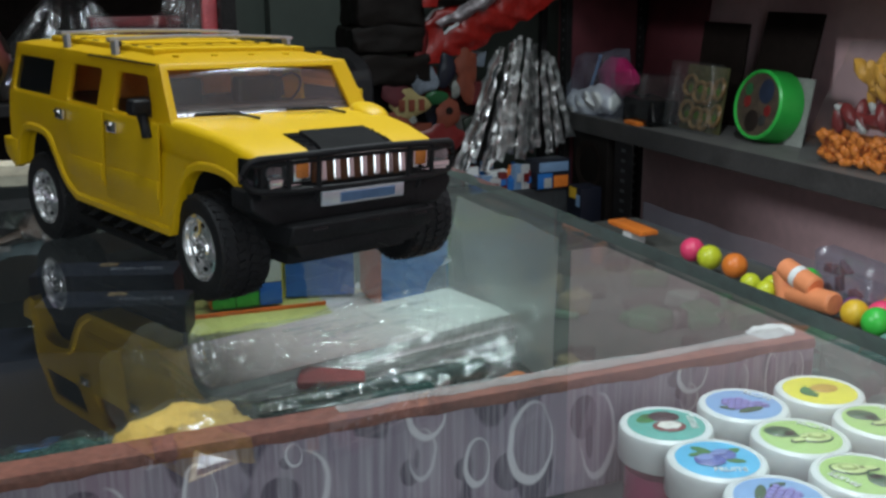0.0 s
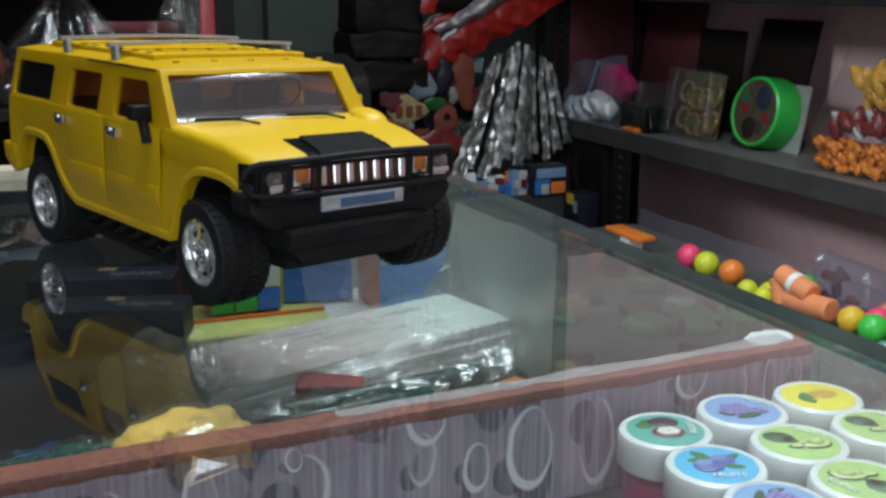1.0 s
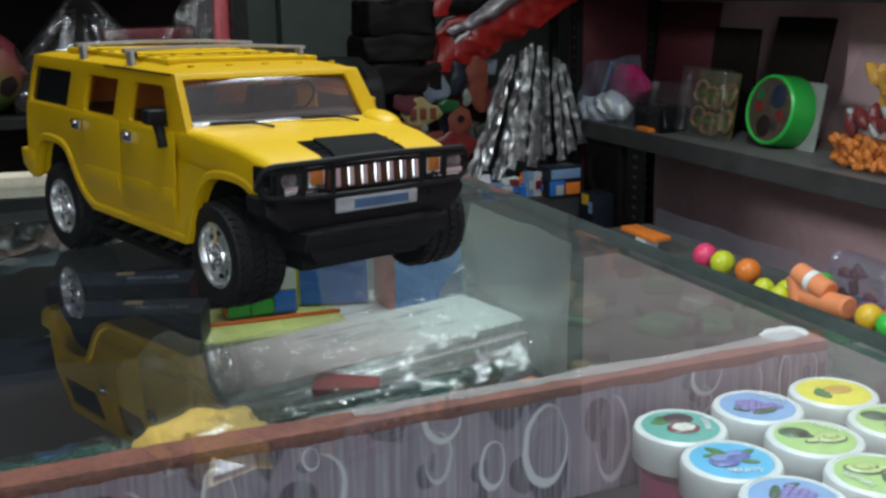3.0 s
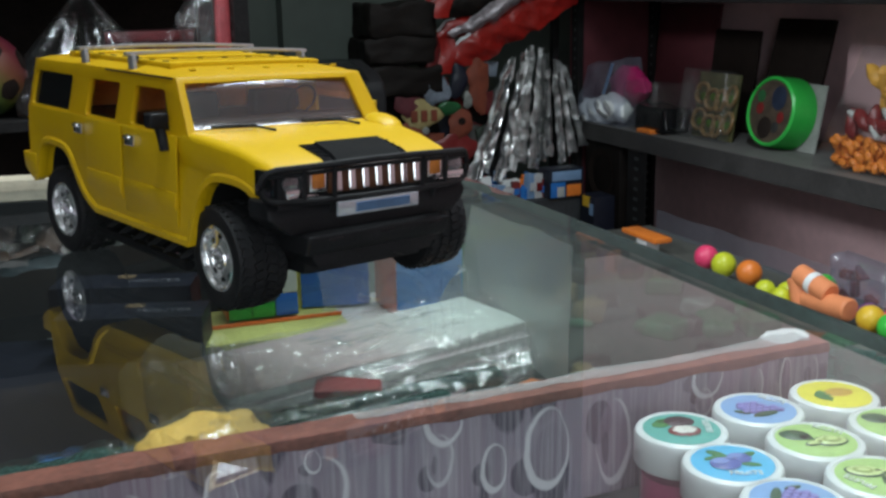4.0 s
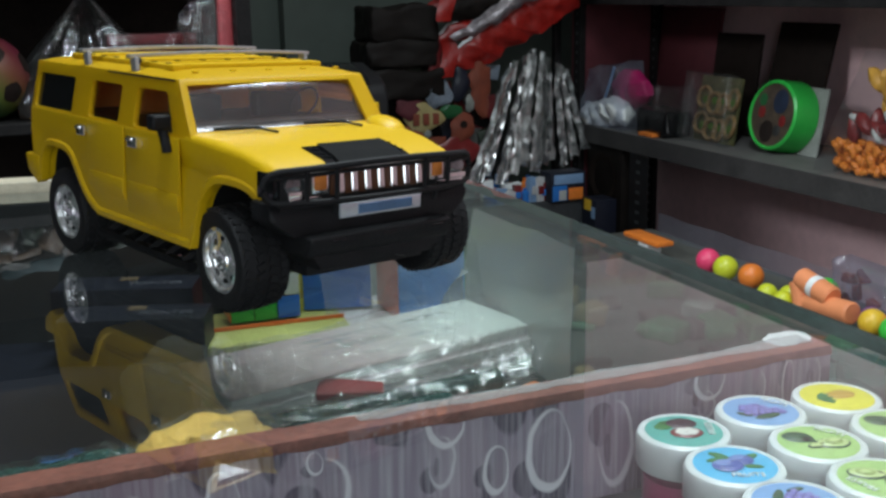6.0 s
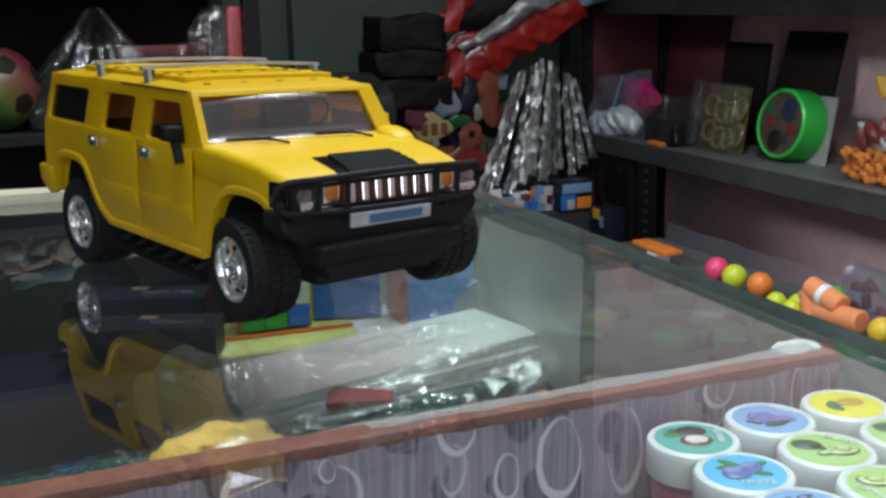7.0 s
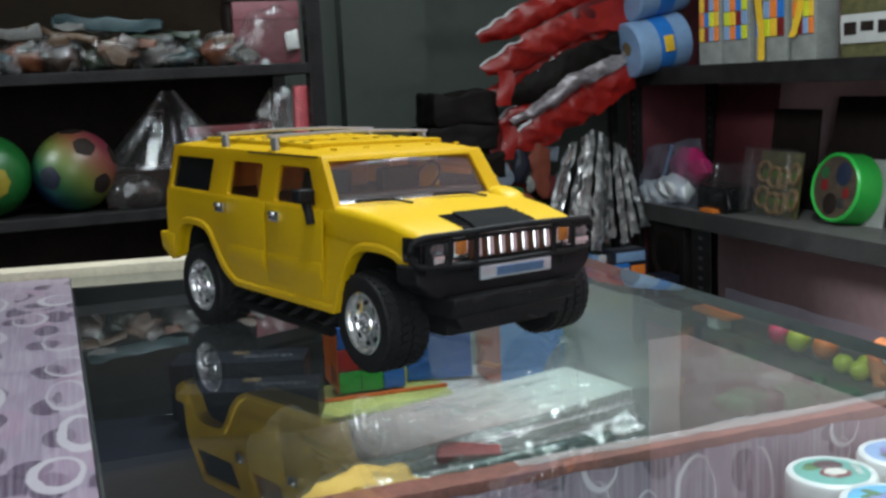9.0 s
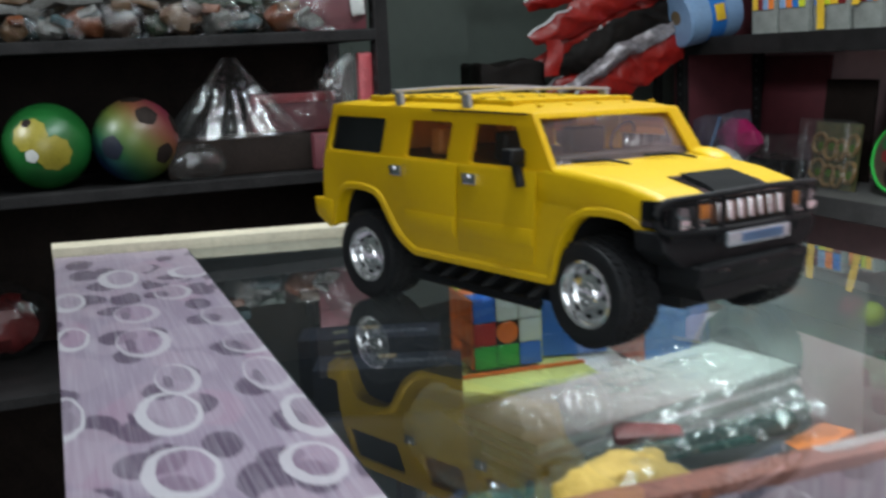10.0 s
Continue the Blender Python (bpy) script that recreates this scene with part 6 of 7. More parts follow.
part("bag", crumple(bm, 0.006, 34, 7), "bag_clear", sn, "clear bag")

# upper board: tins, puzzle packs, yellow bands, printed pack
def tin(m, label):
    t = thing("toy_tin", label, "tin", m, group="blue tins")
    part("tin_body", lathe(bmesh.new(), [(0, 0), (0.066, 0), (0.071, 0.004), (0.071, 0.150), (0.066, 0.154), (0, 0.154)], 36), "can_blue", t, "pale blue tin body")
    part("tin_band", lathe(bmesh.new(), [(0.0708, 0.052), (0.0722, 0.052), (0.0722, 0.096), (0.0708, 0.096)], 36), "can_band", t, "strong blue band")
    part("tin_picture", disc(bmesh.new(), 0.004, 0, 0.018, 0.022, 0.1541, 14), "carton_tan", t, "small dark picture on the end")
    part("tin_patch", rbox(-0.020, 0.020, -0.0735, -0.0700, 0.058, 0.085, 0.001), "toy_yellow", t)
    return t


tin(pose(1.155, 2.06, 0.229, -90, 0, 188), "pale blue tin with a strong blue band lying on its side") .matrix_world = pose(1.15, 2.03, 0.2275, 0, -100, 0)
tin(pose(1.15, 2.03, 0.37, 0, -100, 0), "pale blue tin lying on another tin")
packs = [(1.83, 0.09, 0.20, "toy_orange"), (1.725, 0.10, 0.19, "toy_lime"), (1.60, 0.11, 0.22, "can_band"), (1.49, 0.08, 0.20, "card_olive")]
for k, (yy, w, hh, col) in enumerate(packs):
    t = thing("puzzle_pack", "clear pack of bright toy blocks on the upper board", "toy pack", pose(1.14, yy, 0.156), group="packs on the upper board")
    part("pack", rbox(-0.03, 0.03, -w / 2, w / 2, 0, hh, 0.004), "card_grey", t, "greyish pack")
    for i in range(4):
        for j in range(4):
            c = ("toy_orange", "can_band", "toy_lime", "toy_yellow", "dark_red", "can_blue")[(i * 5 + j * 3 + k * 2) % 6]
            part("block", rbox(-0.034, -0.0305, -w / 2 + 0.006 + (w - 0.012) / 4 * i, -w / 2 + 0.004 + (w - 0.012) / 4 * (i + 1), 0.055 + (hh - 0.06) / 4 * j, 0.053 + (hh - 0.06) / 4 * (j + 1), 0.001, 1), c, t)
yb = thing("yellow_band", "hanging yellow plastic bands in front of the packs", "toy band", pose(1.10, 1.62, 0.156))
bm = sheet(lambda u, v: (0.004 * math.sin(v * 6), -0.012 + 0.024 * u + 0.02 * v, 0.004 + 0.24 * v), 3, 16)
part("band", bm, "toy_yellow", yb)
bm = sheet(lambda u, v: (0.004 * math.sin(v * 6), -0.115 + 0.022 * u - 0.028 * math.sin(v * 3) , 0.05 + 0.2 * v), 3, 16)
part("band", bm, "toy_yellow", yb)
t = thing("printed_pack", "olive printed pack with a white label on the upper board", "pack", pose(1.15, 1.26, 0.156))
part("pack", rbox(-0.03, 0.03, -0.13, 0.13, 0, 0.19, 0.004), "card_olive", t, "olive pack")
part("label_band", rbox(-0.0345, -0.0305, -0.125, 0.125, 0.028, 0.085, 0.002), "card_white", t, "white label")
for i in range(5):
    part("print_bar", rbox(-0.0360, -0.0346, -0.11 + 0.047 * i, -0.075 + 0.047 * i, 0.045 + 0.006 * (i % 2), 0.070, 0.001), "card_dark", t)
solid("snack_carton", rbox(-0.04, 0.04, -0.18, 0.18, 0, 0.18, 0.004), "card_olive", "olive printed carton on the upper board", "carton", m=pose(1.15, 0.90, 0.156))

# dark loudspeaker and boxes under the board
sp = thing("loudspeaker", "black loudspeaker under the dark board", "loudspeaker", pose(1.16, 1.985, -0.478))
part("cabinet", rbox(-0.085, -0.012, -0.085, 0.085, 0, 0.235, 0.004), "black_bag", sp, "black cabinet")
part("cone", lathe(bmesh.new(), [(0.062, 0), (0.066, 0.004), (0.058, 0.004), (0.022, -0.012), (0.018, -0.006), (0, -0.003)], 32, pose(-0.086, 0.0, 0.150, 0, -90, 0)), "card_dark", sp, "round black cone")
solid("rack_low_board", rbox(-0.14, -0.06, -0.095, 0.18, -0.02, 0, 0.002), "rack_top", "dark low board under the loudspeaker", "board", m=pose(1.21, 1.985, -0.479), smooth=0)
bx = thing("small_box", "dark box with yellow and blue print", "box", pose(1.03, 1.93, -0.478))
part("box_body", rbox(-0.03, 0.03, -0.035, 0.035, 0, 0.11, 0.002), "navy_box", bx, "dark box")
part("yellow_print", rbox(-0.0315, -0.0302, -0.012, 0.022, 0.080, 0.108, 0.0005, 1), "toy_yellow", bx)
part("blue_print", rbox(-0.0315, -0.0302, -0.030, -0.012, 0.062, 0.092, 0.0005, 1), "can_blue", bx)
solid("stool", rbox(-0.10, 0.06, -0.12, 0.30, -0.02, 0, 0.003), "rack_top", "dark low ledge below the goods", "ledge", m=pose(1.01, 1.93, -0.479), smooth=0)

# low toy table beside the counter, full of bright balls
TZ = -0.362
tt = thing("toy_table", "low grey table covered with bright toys beside the counter", "table")
part("table_top", rbox(0.06, 0.935, -0.1, 1.55, TZ - 0.03, TZ, 0.003), "table_grey", tt, "grey table top", smooth=0)
for x, y in ((0.09, -0.07), (0.905, -0.07), (0.09, 1.52), (0.905, 1.52)):
    part("leg", rbox(x - 0.02, x + 0.02, y - 0.02, y + 0.02, -0.95, TZ - 0.0305, 0.002), "black_metal", tt)
random.seed(77)
for k in range(16):
    x, y = random.uniform(0.52, 0.80), random.uniform(0.48, 0.76)
    r = (random.uniform(0.020, 0.034), random.uniform(0.016, 0.028), random.uniform(0.010, 0.018))
    solid("table_packet", crumple(bag_at(0, 0, 0, *r, k, 14), 0.006, 45, k), ("teal_film", "low_white", "red_dark", "teal_film", "low_orange", "packet_teal")[k % 6], "small crumpled packet in film on the toy table", "packet", "packets on the toy table", m=pose(x, y, TZ + r[2] * 0.8, 0, 0, random.uniform(0, 180)))
BALL = {}
WORD = {"toy_pink": "hot pink", "toy_lime": "lime yellow", "toy_orange": "orange", "toy_yellow": "yellow", "toy_green": "green", "toy_violet": "violet", "toy_peach": "peach", "can_band": "blue", "white_plastic": "white"}


def toy_ball(x, y, r, col, z=TZ):
    key = (col, r)
    if key not in BALL:
        bm = bmesh.new()
        ball(bm, r, Matrix(), 22)
        BALL[key] = mesh_of("toy_ball", bm, col, 180)
    o = new("toy_ball", BALL[key])
    o.matrix_world = pose(x, y, z + r)
    return tagged(o, f"{WORD[col]} glossy toy ball on the low table", "ball", "bright toy balls")


near = [(0.800, 1.165, 0.022, "toy_pink"), (0.795, 1.108, 0.022, "toy_lime"), (0.800, 1.045, 0.022, "toy_orange"), (0.790, 0.990, 0.017, "toy_lime"), (0.815, 0.965, 0.017, "toy_lime"), (0.785, 0.945, 0.017, "toy_lime"),
        (0.795, 0.762, 0.021, "toy_yellow"), (0.820, 0.735, 0.022, "toy_pink"), (0.790, 0.715, 0.022, "toy_green"), (0.830, 0.800, 0.020, "toy_violet"), (0.800, 0.665, 0.022, "toy_yellow"), (0.775, 0.625, 0.022, "toy_orange")]
for x, y, r, col in near:
    toy_ball(x, y, r, col, TZ + 0.010 if r > 0.02 else TZ)
random.seed(3)
spots, pick = [(x, y) for x, y, _, _ in near], ("toy_pink", "toy_lime", "toy_orange", "toy_yellow", "toy_green", "toy_peach", "toy_violet", "can_band", "white_plastic", "toy_orange", "toy_yellow")
for k in range(400):
    x, y = random.uniform(0.76, 0.90), random.uniform(0.02, 0.96)
    if any((x - a) ** 2 + (y - b) ** 2 < 0.046 ** 2 for a, b in spots) or (0.72 < x < 0.90 and 0.80 < y < 0.95) or (x > 0.55 and y > 1.12) or len(spots) > 110:
        continue
    spots.append((x, y))
    toy_ball(x, y, 0.021, pick[k % len(pick)])
random.seed(31)
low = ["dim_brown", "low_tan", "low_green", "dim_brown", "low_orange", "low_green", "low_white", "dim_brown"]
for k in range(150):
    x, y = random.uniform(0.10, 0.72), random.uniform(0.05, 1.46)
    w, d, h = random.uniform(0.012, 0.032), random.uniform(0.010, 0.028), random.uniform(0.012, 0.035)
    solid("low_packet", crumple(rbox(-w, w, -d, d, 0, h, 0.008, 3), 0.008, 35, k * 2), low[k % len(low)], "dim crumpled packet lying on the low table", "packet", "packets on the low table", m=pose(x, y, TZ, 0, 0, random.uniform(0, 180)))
for k in range(5):
    solid("teal_film", crumple(rbox(-0.03, 0.03, -0.025, 0.025, 0, 0.035, 0.010, 5), 0.016, 40, k * 5), "teal_film", "crumpled teal film on the low table", "film", "teal films", m=pose(0.56 + 0.030 * k, 0.56 + 0.05 * (k % 2) + 0.012 * k, TZ, 0, 0, 40 * k))
ob = thing("orange_toy", "small orange toy frame with white inside", "toy", pose(0.80, 1.375, TZ))
part("frame", rbox(-0.02, 0.02, -0.075, 0.045, 0.027, 0.037, 0.003), "toy_orange", ob, "orange bar")
part("white_part", rbox(-0.015, 0.02, -0.035, 0.0, 0, 0.0265, 0.006, 3), "white_plastic", ob, "white part")
pe = thing("peach_pipes", "peach toy cylinders lying on the low table", "toy", pose(0.80, 0.875, TZ))
for dy, dz, ln, ang in ((0.012, 0.052, 0.075, 12), (-0.020, 0.028, 0.095, -4), (0.040, 0.026, 0.06, 70)):
    part("cylinder", lathe(bmesh.new(), [(0, -ln / 2), (0.015, -ln / 2), (0.018, -ln / 2 + 0.003), (0.018, ln / 2 - 0.003), (0.015, ln / 2), (0, ln / 2)], 24, pose(0, dy, dz, 90 + ang, 0, 0)), "toy_peach", pe)
part("white_band", lathe(bmesh.new(), [(0.0182, -0.006), (0.0186, -0.006), (0.0186, 0.006), (0.0182, 0.006)], 24, pose(0, 0.012, 0.052, 102, 0, 0)), "white_plastic", pe)
wb = thing("bits_bag", "clear crumpled bag with dark brown bits on the low table", "toy bag", pose(0.875, 0.845, TZ))
part("bag", crumple(rbox(-0.035, 0.035, -0.065, 0.065, 0.0, 0.085, 0.012, 6), 0.020, 30, 71), "bag_soft", wb, "clear crumpled bag")
for k, (dy, dz) in enumerate(((0.030, 0.062), (0.005, 0.070), (0.015, 0.045), (-0.020, 0.030), (0.040, 0.030))):
    part("dark_bit", crumple(rbox(-0.006, 0.006, -0.012, 0.012, -0.008, 0.008, 0.004, 3), 0.006, 70, k * 3), "maroon", wb).matrix_local = pose(-0.02, dy, dz, 40 * k, 0, 0)
lumpy("grey_bit", "small grey plastic bit on the low table", "toy", "print_grey", pose(0.83, 0.945, TZ + 0.022), (0.015, 0.015, 0.022), 73)
tr = thing("clear_tray", "clear plastic tray rim behind the toy balls", "tray")
part("tray_back", sheet(lambda u, v: (0.915 + 0.004 * math.sin(u * 40), 0.3 + 1.2 * u, TZ + 0.046 * v), 60, 3), "bag_soft", tr)

# ------------------------------------------------------------------ far corner: packets, foil, bags
hook = thing("hanging_rail", "dark rail that the packets hang from", "rail", pose(0, 0, 0))
part("rail", rbox(0.55, 1.12, 2.20, 2.22, 0.40, 0.42, 0.003), "black_metal", hook)
part("rail_post", rbox(1.045, 1.065, 2.20, 2.22, -0.95, 0.42, 0.003), "black_metal", hook)

M["print_dull"] = mat("dull silvery print", (0.20, 0.17, 0.18), 0.35, 0.3, 0.6, 70, 0.5, 60, other=(0.42, 0.38, 0.40))
PACKETS = ((0.395, 0.620, "red_packet", 0.080), (0.350, 0.640, "red_dark", 0.060), (0.318, 0.610, "red_packet", 0.075), (0.272, 0.625, "red_packet", 0.060), (0.235, 0.660, "black_bag", 0.080),
           (0.205, 0.690, "print_dull", 0.040), (0.178, 0.640, "red_packet", 0.070), (0.140, 0.680, "red_packet", 0.095))
for k, (zc, xl, tone, deep) in enumerate(PACKETS):
    t = thing("red_packet", {"black_bag": "black printed packet in the hanging red bundle", "print_dull": "silvery packet in the hanging red bundle"}.get(tone, "red creased packet sagging in the hanging bundle"), "packet", pose(0.0, 2.07 - 0.014 * (k % 3), zc), group="red packets")
    dip, seed = 0.150 + 0.02 * (k % 2), k * 3.1

    def strip(u, v):
        """A soft thin bag pointing down to the far left; v goes up its width."""
        x = xl + (1.04 - xl) * u
        tall = deep * min(1, 0.30 + 2.6 * u) * (1 - 0.25 * u)
        zz = -dip * (1 - u) ** 1.15 + tall * (v - 0.5)
        bulge = 0.016 * math.sin(v * 3.14) * math.sin(min(1, u * 1.2 + 0.1) * 3.0)
        p = Vector((x - 0.02 * v, -bulge, zz))
        fold = Vector((p.x * 7, 0, p.z * 34 + p.x * 12))
        return p + 0.012 * noise.noise_vector(p * 8 + Vector((seed, 0, 0))) + 0.010 * noise.noise_vector(fold + Vector((seed, 3, 0))) + 0.004 * noise.noise_vector(p * 40 + Vector((seed, 7, 0)))

    part("packet_film", sheet(strip, 60, 14), tone, t, "creased film")

    def fold(u, v):
        p = Vector(strip(0.0 + (0.26 + 0.1 * (k % 2)) * u, 0.90 + 0.14 * v * (1 - 0.6 * u)))
        return p + Vector((0, -0.006, 0.003))

    if k in (0, 2, 6, 7):
        part("packet_seam", sheet(fold, 14, 2), "print_grey", t, "pale folded seam")
    if k == 3:
        for i in range(11):
            q = Vector(strip(0.34 + 0.032 * i, 0.35)) + Vector((0, -0.006, 0))
            part("print_bar", rbox(-0.0045, 0.0045, -0.002, 0.002, -0.010, 0.010, 0.002, 1), "print_grey", t).matrix_local = Matrix.Translation(q) @ pose(0, 0, 0, 0, -24, 0)
    if k in (2, 6):
        # flat ribbon loop hanging from the packet
        q = Vector(strip(0.10, 0.2))
        part("ribbon", sheet(lambda u, v: q + Vector((-0.020 + 0.040 * u + 0.006 * math.sin(v * 5), -0.012 + 0.004 * math.sin(u * 3 + v * 4), -0.085 * v)), 4, 12), "red_packet", t, "flat red ribbon loop")

for k in range(12):
    xc = 0.800 + 0.024 * k
    top_z, bot = 0.005 - 0.055 * abs(k - 5) / 6, -0.345 + 0.005 * k + 0.012 * (k % 3)

    def strand(u, v):
        w = 0.030 * (0.40 + 0.60 * v)
        p = Vector((0.920 + (xc - 0.932) * (0.62 + 0.45 * v) - 0.055 * v * (1 - k / 11) + (u - 0.5) * w, 2.055 + 0.012 * math.sin(u * 6 + k) + 0.008 * (k % 3), top_z + (bot - top_z) * v))
        return p + 0.008 * noise.noise_vector(p * 34 + Vector((k, 0, 0)))

    solid("foil_strip", sheet(strand, 6, 44), "foil", "crinkled silver foil packet hanging in a row", "foil packet", "silver foil packets")

for k, (xx, zz, w, hh) in enumerate(((0.560, 0.075, 0.175, 0.085), (0.555, 0.005, 0.185, 0.07), (0.565, -0.070, 0.19, 0.075))):
    bm = rbox(-w / 2, w / 2, -0.07, 0.07, -hh / 2, hh / 2, 0.014, 3)
    bmesh.ops.subdivide_edges(bm, edges=[e for e in bm.edges if e.calc_length() > 0.03], cuts=7, use_grid_fill=True)
    for v in bm.verts:
        v.co.z += 0.004 * math.sin(v.co.x * 50 + k * 2) * (v.co.z > 0)
    solid("black_bag", crumple(crumple(bm, 0.008, 14, k), 0.004, 55, k + 5), "black_bag", "folded black cloth bag in a pile", "bag", "black bags", m=pose(xx, 2.12, zz))
solid("bag_stand", rbox(0.45, 0.66, 2.13, 2.24, -0.95, -0.112, 0.004), "case_dark", "dark stand under the bags", "stand")

# masks and tags in the corner
M["mask_yellow"] = mat("dull yellow paper", (0.30, 0.24, 0.10), 0.7, 0, 0.3, 30)
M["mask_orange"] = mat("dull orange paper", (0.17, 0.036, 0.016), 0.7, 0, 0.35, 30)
M["packet_grey"] = mat("grey blue film", (0.16, 0.19, 0.23), 0.4, 0, 0.5, 30)
for xx, zz, rx, rz, col, lab in ((0.608, -0.155, 0.058, 0.034, "mask_yellow", "dull yellow round paper mask"), (0.706, -0.178, 0.038, 0.038, "mask_orange", "orange round paper mask"), (0.690, -0.245, 0.065, 0.040, "dark_red", "red paper packet"),
                                 (0.648, -0.092, 0.040, 0.036, "packet_grey", "grey blue packet"), (0.704, -0.066, 0.024, 0.042, "navy_box", "navy packet"), (0.756, -0.075, 0.032, 0.075, "mask_orange", "orange peach packet"), (0.676, -0.137, 0.032, 0.017, "leaf_dark", "dark green packet"),
                                 (0.568, -0.110, 0.040, 0.045, "maroon", "maroon packet"), (0.640, -0.030, 0.018, 0.07, "red_dark", "dark red packet"), (0.730, -0.120, 0.016, 0.022, "low_white", "pale round packet"), (0.612, -0.190, 0.014, 0.014, "low_white", "pale round packet"), (0.575, -0.215, 0.05, 0.04, "mask_orange", "dull orange packet")):
    t = thing("paper_mask" if "mask" in lab else "hung_packet", lab + " hanging in the dim corner", "mask" if "mask" in lab else "packet", pose(xx, 2.06, zz, 90, 0, 0))
    bm = lathe(bmesh.new(), [(0, 0.006), (0.6, 0.0055), (0.9, 0.003), (1.0, 0.0), (0, 0)], 24, Matrix.Diagonal((rx, rz, 1, 1)))
    for v in bm.verts:
        v.co.xy *= 1 + 0.45 * noise.noise(Vector((v.co.x * 30, v.co.y * 30, xx * 9)))
    part("face", crumple(bm, 0.006, 30, xx * 50), col, t)
    if col == "mask_yellow":
        for i in (-1, 0, 1):
            part("print_bar", rbox(i * 0.026 - 0.008, i * 0.026 + 0.008, -0.014, 0.014, 0.004, 0.0085, 0.001), "mask_orange", t)
    if "orange round" in lab:
        part("eye", disc(bmesh.new(), 0.002, 0.004, 0.010, 0.010, 0.0085, 14), "card_dark", t)
random.seed(41)
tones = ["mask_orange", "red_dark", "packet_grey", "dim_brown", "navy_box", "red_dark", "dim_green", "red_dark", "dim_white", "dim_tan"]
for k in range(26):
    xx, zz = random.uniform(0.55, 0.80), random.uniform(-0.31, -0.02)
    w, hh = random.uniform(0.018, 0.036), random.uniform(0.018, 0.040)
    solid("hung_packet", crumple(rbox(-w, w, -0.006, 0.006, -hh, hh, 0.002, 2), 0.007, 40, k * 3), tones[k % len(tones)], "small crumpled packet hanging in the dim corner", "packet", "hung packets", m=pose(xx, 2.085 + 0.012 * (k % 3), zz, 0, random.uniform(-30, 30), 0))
part("hanging_panel", rbox(0.50, 0.86, 2.112, 2.118, -0.36, -0.108, 0.002), "black_metal", hook, "dark hanging panel", smooth=0)
solid("corner_counter", rbox(0.60, 1.04, 1.98, 2.24, -0.95, -0.378, 0.004), "case_dark", "dark low counter in the far corner", "counter")
bx = thing("blue_box", "blue and red printed box with a pale top band", "box", pose(0.962, 2.0, -0.378))
part("box_body", rbox(-0.05, 0.05, -0.03, 0.03, 0, 0.075, 0.003), "navy_box", bx, "navy box")
part("blue_patch", rbox(-0.046, -0.004, -0.0322, -0.0304, 0.003, 0.042, 0.001), "can_band", bx)
part("pale_band", rbox(-0.042, 0.042, -0.0325, -0.0305, 0.045, 0.070, 0.001), "can_blue", bx)
part("red_patch", rbox(-0.0, 0.042, -0.0325, -0.0305, 0.004, 0.034, 0.001), "toy_orange", bx)
part("white_patch", rbox(-0.028, -0.006, -0.0325, -0.0305, 0.004, 0.030, 0.001), "card_white", bx)

random.seed(55)
clutter = ["can_band", "white_plastic", "red_packet", "can_blue", "toy_orange", "navy_box", "print_grey", "red_packet", "can_band", "dark_red", "white_plastic", "can_blue"]
for k in range(22):
    xx, yy = 0.765 + 0.0075 * k + random.uniform(-0.006, 0.006), 2.01 + 0.05 * (k % 3)
    w, h = random.uniform(0.008, 0.018), random.uniform(0.025, 0.065)
    if k % 4 == 0:
        bm = lathe(bmesh.new(), [(0, 0), (w, 0), (w, h * 0.75), (w * 0.45, h * 0.85), (w * 0.45, h), (0, h)], 14)
        solid("small_bottle", bm, clutter[k % 12], "small bright bottle among goods on the low counter", "bottle", "small goods in the corner", m=pose(xx, yy, -0.378))
    else:
        t = thing("small_pack", "small bright printed pack on the low counter", "pack", pose(xx, yy, -0.378, 0, random.uniform(-8, 8), random.uniform(-30, 30)), group="small goods in the corner")
        part("pack_body", crumple(rbox(-w, w, -0.010, 0.010, 0, h, 0.002, 2), 0.003, 50, k), clutter[k % 12], t)
        part("pack_label", rbox(-w * 0.7, w * 0.7, -0.0135, -0.0115, h * 0.3, h * 0.65, 0.001, 1), clutter[(k * 5 + 3) % 12], t)

# ------------------------------------------------------------------ black office machine behind the counter
pr = thing("office_machine", "black office machine with a glossy rounded top behind the counter", "printer", pose(0.17, 1.60, -0.36))
bm = bmesh.new()
prism(bm, [(-0.115, 0), (0.12, 0), (0.12, 0.375), (0.02, 0.380), (-0.075, 0.362), (-0.105, 0.345), (-0.115, 0.325)], "x", -0.145, 0.140)
part("housing", bevelled(bm, 0.010, 3), "car_black", pr, "black housing")
bm = bmesh.new()
prism(bm, [(-0.104, 0.3475), (-0.075, 0.3635), (0.02, 0.3815), (0.10, 0.3780), (0.10, 0.3740), (0.02, 0.3770), (-0.072, 0.3590)], "x", -0.125, 0.110)
part("top_panel", bevelled(bm, 0.0015, 2), "tint_black", pr, "glossy black lid")
part("sticker", disc(bmesh.new(), 0, 0, 0.020, 0.020, 0, 20), "toy_yellow", pr, "small yellow sticker").matrix_local = pose(-0.02, -0.03, 0.3735, 11, 0, 0)
solid("machine_table", rbox(0.0, 0.42, 1.46, 1.74, -0.95, -0.362, 0.004), "case_dark", "dark table under the office machine", "table")

